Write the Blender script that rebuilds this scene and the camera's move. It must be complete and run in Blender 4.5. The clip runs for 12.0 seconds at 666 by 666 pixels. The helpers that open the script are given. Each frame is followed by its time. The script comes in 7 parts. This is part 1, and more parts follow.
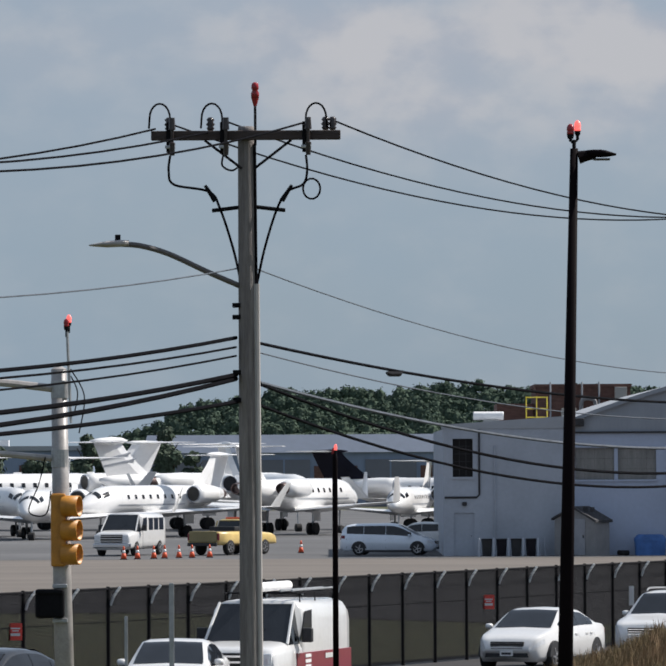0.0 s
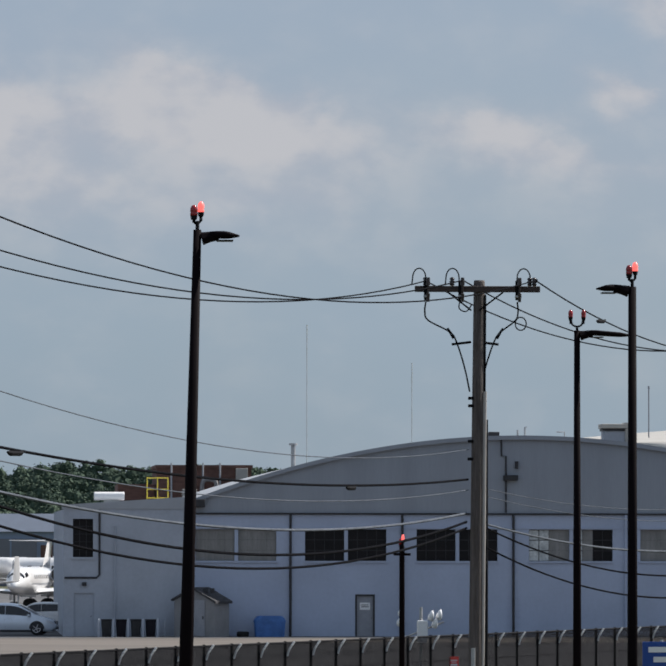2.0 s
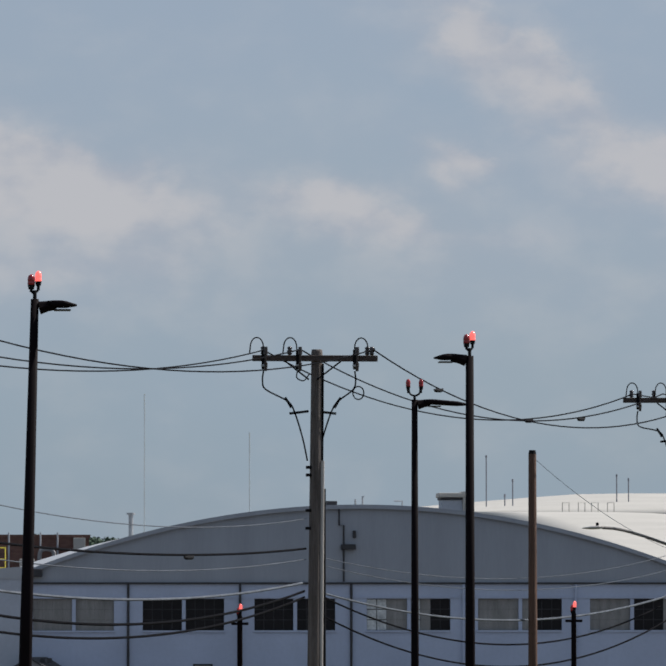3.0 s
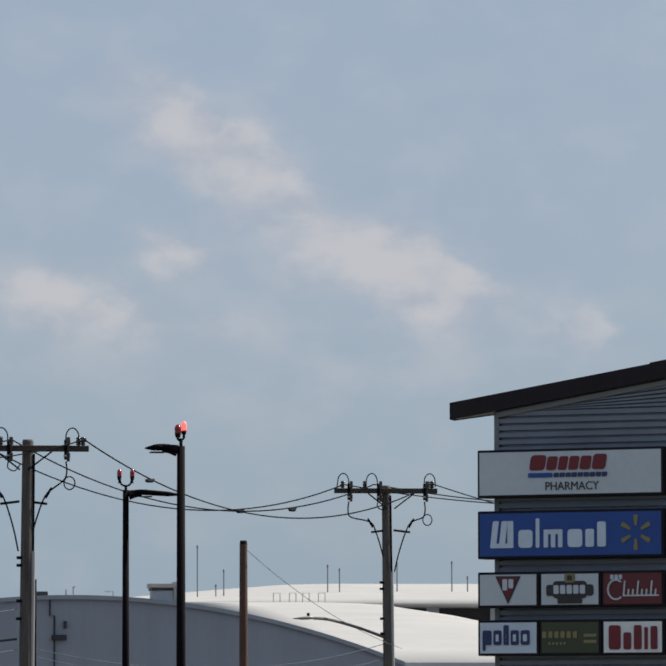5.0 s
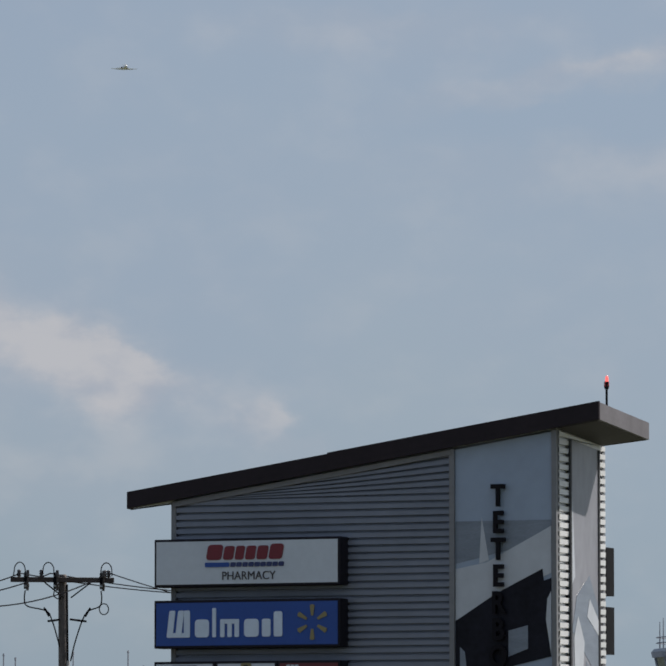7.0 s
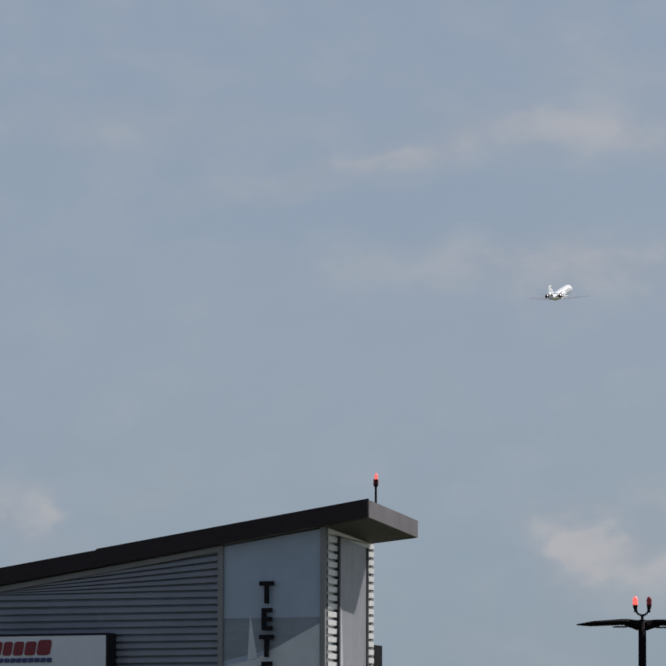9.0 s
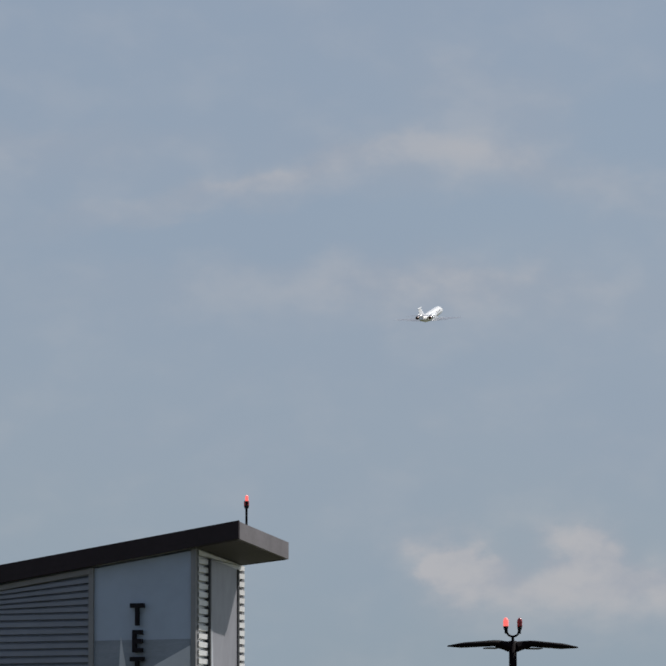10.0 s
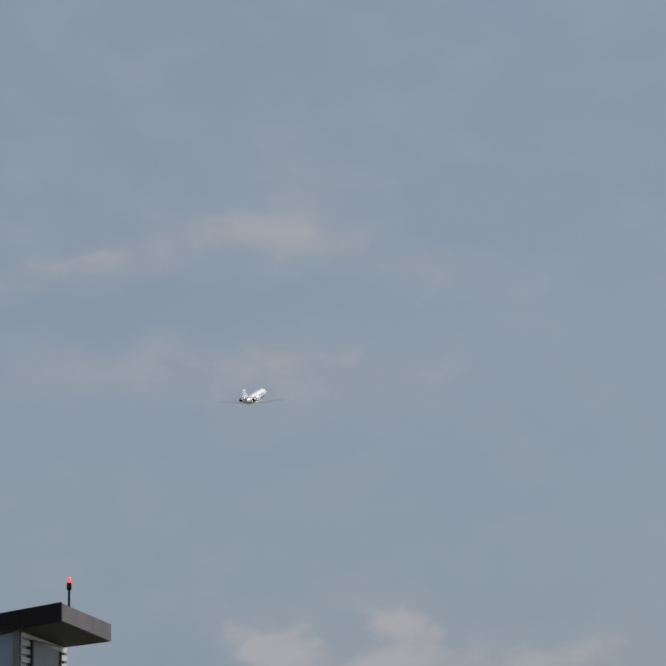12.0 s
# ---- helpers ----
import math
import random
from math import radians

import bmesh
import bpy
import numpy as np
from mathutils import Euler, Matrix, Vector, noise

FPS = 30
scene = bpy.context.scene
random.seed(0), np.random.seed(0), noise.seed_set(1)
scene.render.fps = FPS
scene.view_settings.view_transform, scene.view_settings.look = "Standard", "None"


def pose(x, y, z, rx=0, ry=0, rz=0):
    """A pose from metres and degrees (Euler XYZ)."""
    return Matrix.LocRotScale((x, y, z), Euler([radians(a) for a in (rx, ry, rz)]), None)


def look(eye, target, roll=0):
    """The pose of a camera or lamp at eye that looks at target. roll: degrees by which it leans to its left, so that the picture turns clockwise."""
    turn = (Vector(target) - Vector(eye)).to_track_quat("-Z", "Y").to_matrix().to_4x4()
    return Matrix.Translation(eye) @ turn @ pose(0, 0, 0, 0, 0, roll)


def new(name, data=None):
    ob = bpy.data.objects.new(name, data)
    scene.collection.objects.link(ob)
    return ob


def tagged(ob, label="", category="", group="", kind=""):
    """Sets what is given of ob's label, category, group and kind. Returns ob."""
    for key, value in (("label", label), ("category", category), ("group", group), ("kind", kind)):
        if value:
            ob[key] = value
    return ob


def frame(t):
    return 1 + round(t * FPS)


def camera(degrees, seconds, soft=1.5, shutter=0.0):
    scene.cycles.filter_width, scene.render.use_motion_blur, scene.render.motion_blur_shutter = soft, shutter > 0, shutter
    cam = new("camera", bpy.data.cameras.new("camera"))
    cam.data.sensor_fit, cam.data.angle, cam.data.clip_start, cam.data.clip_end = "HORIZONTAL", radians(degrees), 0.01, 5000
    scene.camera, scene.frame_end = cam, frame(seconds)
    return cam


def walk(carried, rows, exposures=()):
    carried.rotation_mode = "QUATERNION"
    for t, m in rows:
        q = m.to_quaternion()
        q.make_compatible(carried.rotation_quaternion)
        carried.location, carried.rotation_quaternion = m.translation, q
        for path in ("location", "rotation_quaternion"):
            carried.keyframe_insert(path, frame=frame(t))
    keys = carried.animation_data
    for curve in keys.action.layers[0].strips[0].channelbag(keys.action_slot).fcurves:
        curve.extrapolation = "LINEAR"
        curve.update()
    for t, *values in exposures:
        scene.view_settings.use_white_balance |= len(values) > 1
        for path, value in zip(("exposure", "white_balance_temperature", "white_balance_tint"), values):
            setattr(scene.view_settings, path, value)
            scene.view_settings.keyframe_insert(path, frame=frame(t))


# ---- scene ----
FOV = 6.903
cam = camera(FOV, 12.0, soft=2.1)
EYE = (0.0, 0.0, 4.8)

# seconds, heading to the right of +y, tilt and lean in degrees
PATH = [
    (0, -0.000, 1.410, -0.334),
    (0.5, 1.162, 1.470, -0.141),
    (1, 2.167, 1.825, 0.048),
    (1.5, 3.014, 2.020, 0.164),
    (2, 3.925, 2.237, 0.081),
    (2.5, 4.753, 2.637, 0.020),
    (3, 5.611, 2.956, -0.036),
    (3.2, 6.073, 3.053, 0.033),
    (4.8, 8.296, 3.753, 0.081),
    (5, 8.611, 3.889, -0.105),
    (5.5, 9.357, 4.191, -0.000),
    (6, 10.136, 4.332, 0.049),
    (6.5, 11.171, 4.596, -0.028),
    (7, 11.962, 4.812, -0.016),
    (7.2, 12.201, 4.911, -0.092),
    (8.8, 14.032, 5.739, 0.188),
    (9, 14.358, 5.818, 0.118),
    (9.5, 15.047, 5.944, 0.113),
    (10, 15.709, 6.044, -0.077),
    (10.5, 16.115, 6.131, -0.063),
    (11, 16.676, 6.373, -0.076),
    (11.5, 17.133, 6.639, 0.082),
    (12, 17.548, 6.896, -0.005),
]


def aim(heading, tilt, lean):
    a, e = radians(heading), radians(tilt)
    way = Vector((math.sin(a) * math.cos(e), math.cos(a) * math.cos(e), math.sin(e)))
    return look(EYE, Vector(EYE) + way * 100, lean)


walk(cam, [(t, aim(a, e, r)) for t, a, e, r in PATH], [(0, 0.04), (1.5, 0.05), (2.5, 0.1), (3.0, 0.0), (5.2, 0.12), (7, -0.02), (9, -0.18), (9.5, -0.16), (10.5, -0.15), (11, -0.12), (11.5, -0.3), (12, -0.36)])

# ---- light ----
SUN_AZ, SUN_EL = 71.0, 46.0      # clockwise from +y, above the horizon

# heading, elevation, half width, half height (degrees), slope, density of the clouds
CLOUDS = [
    (3.20, 4.48, 1.30, 0.42, -22, 1.20),
    (2.29, 4.73, 0.71, 0.40, -30, 0.63),
    (0.22, 4.55, 1.45, 0.66, -5, 0.72),
    (1.01, 3.71, 1.45, 0.35, 0, 0.50),
    (3.17, 3.58, 0.97, 0.26, 0, 0.45),
    (5.29, 4.42, 0.97, 0.31, -10, 0.50),
    (5.48, 4.46, 0.66, 0.24, 0, 0.45),
    (7.91, 5.74, 1.40, 0.50, -25, 0.22),
    (0.51, 4.47, 2.20, 0.40, 0, 0.50),
    (-2.93, 4.51, 0.88, 0.40, 0, 0.45),
    (7.50, 5.90, 0.85, 0.30, -33, 0.85),
    (6.92, 6.32, 0.54, 0.30, -20, 0.40),
    (6.98, 4.78, 0.34, 0.22, -35, 1.00),
    (6.30, 4.12, 0.75, 0.26, -14, 0.80),
    (7.58, 3.99, 0.54, 0.20, 0, 0.47),
    (8.99, 4.74, 0.89, 0.31, -15, 0.71),
    (9.69, 4.56, 0.54, 0.34, -40, 0.76),
    (11.37, 3.94, 0.40, 0.20, -45, 0.63),
    (8.77, 3.42, 2.25, 0.34, 0, 0.28),
    (17.10, 6.58, 1.61, 0.28, -5, 0.36),
    (16.95, 3.74, 0.34, 0.26, -25, 1.35),
    (17.50, 3.41, 0.62, 0.22, -15, 0.95),
    (18.30, 3.74, 0.44, 0.31, -15, 1.35),
    (20.18, 3.56, 0.88, 0.22, 0, 0.82),
    (17.53, 8.46, 1.20, 0.38, -20, 0.36),
    (16.30, 6.56, 3.21, 0.28, 0, 0.36),
    (18.95, 3.42, 0.55, 0.26, -5, 0.85),
    (7.90, 4.95, 1.30, 0.50, -32, 0.24),
    (9.60, 4.35, 0.70, 0.30, -40, 0.45),
    (8.40, 5.20, 0.90, 0.20, -38, 0.35),
    (6.90, 5.28, 0.90, 0.18, -20, -0.35),
    (10.60, 4.20, 0.90, 0.22, -25, 0.40),
    (18.90, 8.20, 0.90, 0.35, 0, -0.50),
    (12.40, 8.02, 1.50, 0.22, 0, 0.45),
    (14.00, 7.42, 1.20, 0.14, 10, 0.48),
    (15.40, 7.68, 1.00, 0.18, 16, 0.50),
    (16.90, 7.98, 1.00, 0.24, 3, 0.50),
    (18.40, 7.66, 1.10, 0.22, -12, 0.48),
    (14.80, 7.12, 1.40, 0.17, 4, -0.70),
    (16.90, 7.30, 1.20, 0.16, -3, -0.35),
]


def make_world():
    w = bpy.data.worlds.new("sky")
    scene.world = w
    w.use_nodes = True
    nt = w.node_tree
    nt.nodes.clear()
    N = nt.nodes.new

    def link(a, b):
        nt.links.new(a, b)

    def val(x):
        n = N("ShaderNodeValue")
        n.outputs[0].default_value = x
        return n.outputs[0]

    def m(op, a, b=None, c=None):
        n = N("ShaderNodeMath")
        n.operation = op
        for i, s in enumerate((a, b, c)):
            if s is None:
                continue
            if isinstance(s, (int, float)):
                n.inputs[i].default_value = s
            else:
                link(s, n.inputs[i])
        return n.outputs[0]

    out = N("ShaderNodeOutputWorld")
    bg = N("ShaderNodeBackground")
    link(bg.outputs[0], out.inputs[0])
    sky = N("ShaderNodeTexSky")
    sky.sky_type = "NISHITA"
    sky.sun_disc = False
    sky.sun_elevation = radians(SUN_EL)
    sky.sun_rotation = radians(SUN_AZ)
    sky.altitude = 0
    sky.air_density, sky.dust_density, sky.ozone_density = 1.0, 1.6, 1.5
    tc = N("ShaderNodeTexCoord")
    sep = N("ShaderNodeSeparateXYZ")
    link(tc.outputs["Generated"], sep.inputs[0])
    az = m("MULTIPLY", m("ARCTAN2", sep.outputs[0], sep.outputs[1]), 180 / math.pi)
    el = m("MULTIPLY", m("ARCSINE", sep.outputs[2]), 180 / math.pi)
    # ragged edges: the cloud plane is pushed about by noise
    comb = N("ShaderNodeCombineXYZ")
    link(az, comb.inputs[0]), link(m("MULTIPLY", el, 1.5), comb.inputs[1])
    warp = N("ShaderNodeTexNoise")
    warp.inputs["Scale"].default_value, warp.inputs["Detail"].default_value = 1.3, 5.0
    warp.inputs["Roughness"].default_value = 0.55
    link(comb.outputs[0], warp.inputs["Vector"])
    ws = N("ShaderNodeSeparateXYZ")
    link(warp.outputs["Color"], ws.inputs[0])
    azw = m("ADD", az, m("MULTIPLY", m("SUBTRACT", ws.outputs[0], 0.5), 1.3))
    elw = m("ADD", el, m("MULTIPLY", m("SUBTRACT", ws.outputs[1], 0.5), 0.6))
    total = val(0.0)
    for a, e, sx, sy, rot, amp in CLOUDS:
        c, s = math.cos(radians(rot)), math.sin(radians(rot))
        dx, dy = m("SUBTRACT", azw, a), m("SUBTRACT", elw, e)
        u = m("MULTIPLY_ADD", dx, c / sx, m("MULTIPLY", dy, s / sx))
        v = m("MULTIPLY_ADD", dy, c / sy, m("MULTIPLY", dx, -s / sy))
        v = m("MULTIPLY", v, m("MULTIPLY_ADD", m("SIGN", v), 0.35, 1.05))      # crisper on the sunny upper side
        r2 = m("MULTIPLY_ADD", u, u, m("MULTIPLY", v, v))
        total = m("MULTIPLY_ADD", m("EXPONENT", m("MULTIPLY", r2, -0.8)), amp, total)
    puff = N("ShaderNodeTexNoise")
    puff.inputs["Scale"].default_value, puff.inputs["Detail"].default_value = 1.2, 5.0
    puff.inputs["Roughness"].default_value = 0.5
    link(comb.outputs[0], puff.inputs["Vector"])
    veil = N("ShaderNodeTexNoise")
    veil.inputs["Scale"].default_value, veil.inputs["Detail"].default_value = 0.22, 4.0
    link(comb.outputs[0], veil.inputs["Vector"])
    dens = m("ADD", total, m("MULTIPLY", m("SUBTRACT", puff.outputs[0], 0.5), 0.55))

    def ramp(x, lo, hi):
        n = N("ShaderNodeMapRange")
        n.interpolation_type = "SMOOTHSTEP"
        link(x, n.inputs[0])
        n.inputs[1].default_value, n.inputs[2].default_value = lo, hi
        return n.outputs[0]

    # a wide thin veil and a denser heart in each cloud
    soft = m("ADD", m("MULTIPLY", ramp(dens, -0.35, 0.75), 0.38), m("MULTIPLY", ramp(dens, 0.4, 1.2), 0.42))
    shade = N("ShaderNodeMix")
    shade.data_type = "RGBA"
    link(ramp(m("ADD", puff.outputs[0], m("MULTIPLY", dens, 0.12)), 0.42, 0.72), shade.inputs["Factor"])
    shade.inputs["A"].default_value = (SKY_CLOUD[0] * 0.86, SKY_CLOUD[1] * 0.88, SKY_CLOUD[2] * 0.92, 1)
    shade.inputs["B"].default_value = (SKY_CLOUD[0] * 1.12, SKY_CLOUD[1] * 1.07, SKY_CLOUD[2] * 1.02, 1)
    haze = m("ADD", 0.62, m("MULTIPLY", veil.outputs[0], 0.3))
    mix1 = N("ShaderNodeMix")
    mix1.data_type = "RGBA"
    link(haze, mix1.inputs["Factor"])
    link(sky.outputs[0], mix1.inputs["A"])
    air = N("ShaderNodeMix")
    air.data_type = "RGBA"
    link(ramp(el, 1.0, 5.5), air.inputs["Factor"])
    air.inputs["A"].default_value, air.inputs["B"].default_value = (*SKY_LOW, 1), (*SKY_HAZE, 1)
    link(air.outputs["Result"], mix1.inputs["B"])
    mix2 = N("ShaderNodeMix")
    mix2.data_type = "RGBA"
    link(soft, mix2.inputs["Factor"])
    link(mix1.outputs["Result"], mix2.inputs["A"])
    link(shade.outputs["Result"], mix2.inputs["B"])
    link(mix2.outputs["Result"], bg.inputs[0])
    bg.inputs[1].default_value = SKY_STRENGTH


SKY_STRENGTH = 0.09
SKY_HAZE = (3.35, 4.18, 5.45)       # thin high haze, in the sky's own units
SKY_LOW = (2.95, 4.08, 5.3)          # the same towards the horizon
SKY_CLOUD = (5.25, 5.42, 5.9)
make_world()

sun = new("sun", bpy.data.lights.new("sun", "SUN"))
sun.data.energy, sun.data.angle, sun.data.color = 5.6, radians(0.6), (1.0, 0.95, 0.89)
_a, _e = radians(SUN_AZ), radians(SUN_EL)
SUNWARD = Vector((math.sin(_a) * math.cos(_e), math.cos(_a) * math.cos(_e), math.sin(_e)))
sun.matrix_world = look(SUNWARD * 100, (0, 0, 0))


# ---- materials ----
def mat(name, color, rough=0.6, metal=0.0, vary=0.12, scale=2.0, stretch=(1, 1, 1), bump=0.0, fine=8.0,
        color2=None, spec=0.5, coat=0.0, emit=0.0, island=0.0):
    """A surface with variation at two scales: large stains and a fine grain, in metres."""
    ma = bpy.data.materials.new(name)
    ma.use_nodes = True
    nt = ma.node_tree
    b = nt.nodes["Principled BSDF"]
    b.inputs["Roughness"].default_value = rough
    b.inputs["Metallic"].default_value = metal
    b.inputs["Specular IOR Level"].default_value = spec
    b.inputs["Coat Weight"].default_value = coat
    if emit:
        b.inputs["Emission Color"].default_value = (*color, 1)
        b.inputs["Emission Strength"].default_value = emit
    tc = nt.nodes.new("ShaderNodeTexCoord")
    mp = nt.nodes.new("ShaderNodeMapping")
    mp.inputs["Scale"].default_value = stretch
    nt.links.new(tc.outputs["Object"], mp.inputs[0])
    big, small = nt.nodes.new("ShaderNodeTexNoise"), nt.nodes.new("ShaderNodeTexNoise")
    for n, s, d in ((big, scale, 4), (small, scale * fine, 3)):
        n.inputs["Scale"].default_value, n.inputs["Detail"].default_value = s, d
        nt.links.new(mp.outputs[0], n.inputs["Vector"])
    add = nt.nodes.new("ShaderNodeMath")
    add.operation = "MULTIPLY_ADD"
    nt.links.new(small.outputs[0], add.inputs[0])
    add.inputs[1].default_value = 0.45
    nt.links.new(big.outputs[0], add.inputs[2])
    ramp = nt.nodes.new("ShaderNodeMapRange")
    nt.links.new(add.outputs[0], ramp.inputs[0])
    ramp.inputs[1].default_value, ramp.inputs[2].default_value = 0.45, 1.0
    mix = nt.nodes.new("ShaderNodeMix")
    mix.data_type = "RGBA"
    c2 = color2 or tuple(c * (1 - 2 * vary) for c in color)
    c1 = color if color2 else tuple(min(1, c * (1 + vary)) for c in color)
    mix.inputs["A"].default_value, mix.inputs["B"].default_value = (*c1, 1), (*c2, 1)
    nt.links.new(ramp.outputs[0], mix.inputs["Factor"])
    last = mix.outputs["Result"]
    if island:
        geo = nt.nodes.new("ShaderNodeNewGeometry")
        hsv = nt.nodes.new("ShaderNodeHueSaturation")
        mr = nt.nodes.new("ShaderNodeMapRange")
        nt.links.new(geo.outputs["Random Per Island"], mr.inputs[0])
        mr.inputs[3].default_value, mr.inputs[4].default_value = 1 - island, 1 + island
        nt.links.new(mr.outputs[0], hsv.inputs["Value"])
        nt.links.new(last, hsv.inputs["Color"])
        last = hsv.outputs[0]
    nt.links.new(last, b.inputs["Base Color"])
    if bump:
        bp = nt.nodes.new("ShaderNodeBump")
        bp.inputs["Strength"].default_value, bp.inputs["Distance"].default_value = bump, 0.05
        nt.links.new(add.outputs[0], bp.inputs["Height"])
        nt.links.new(bp.outputs[0], b.inputs["Normal"])
    return ma


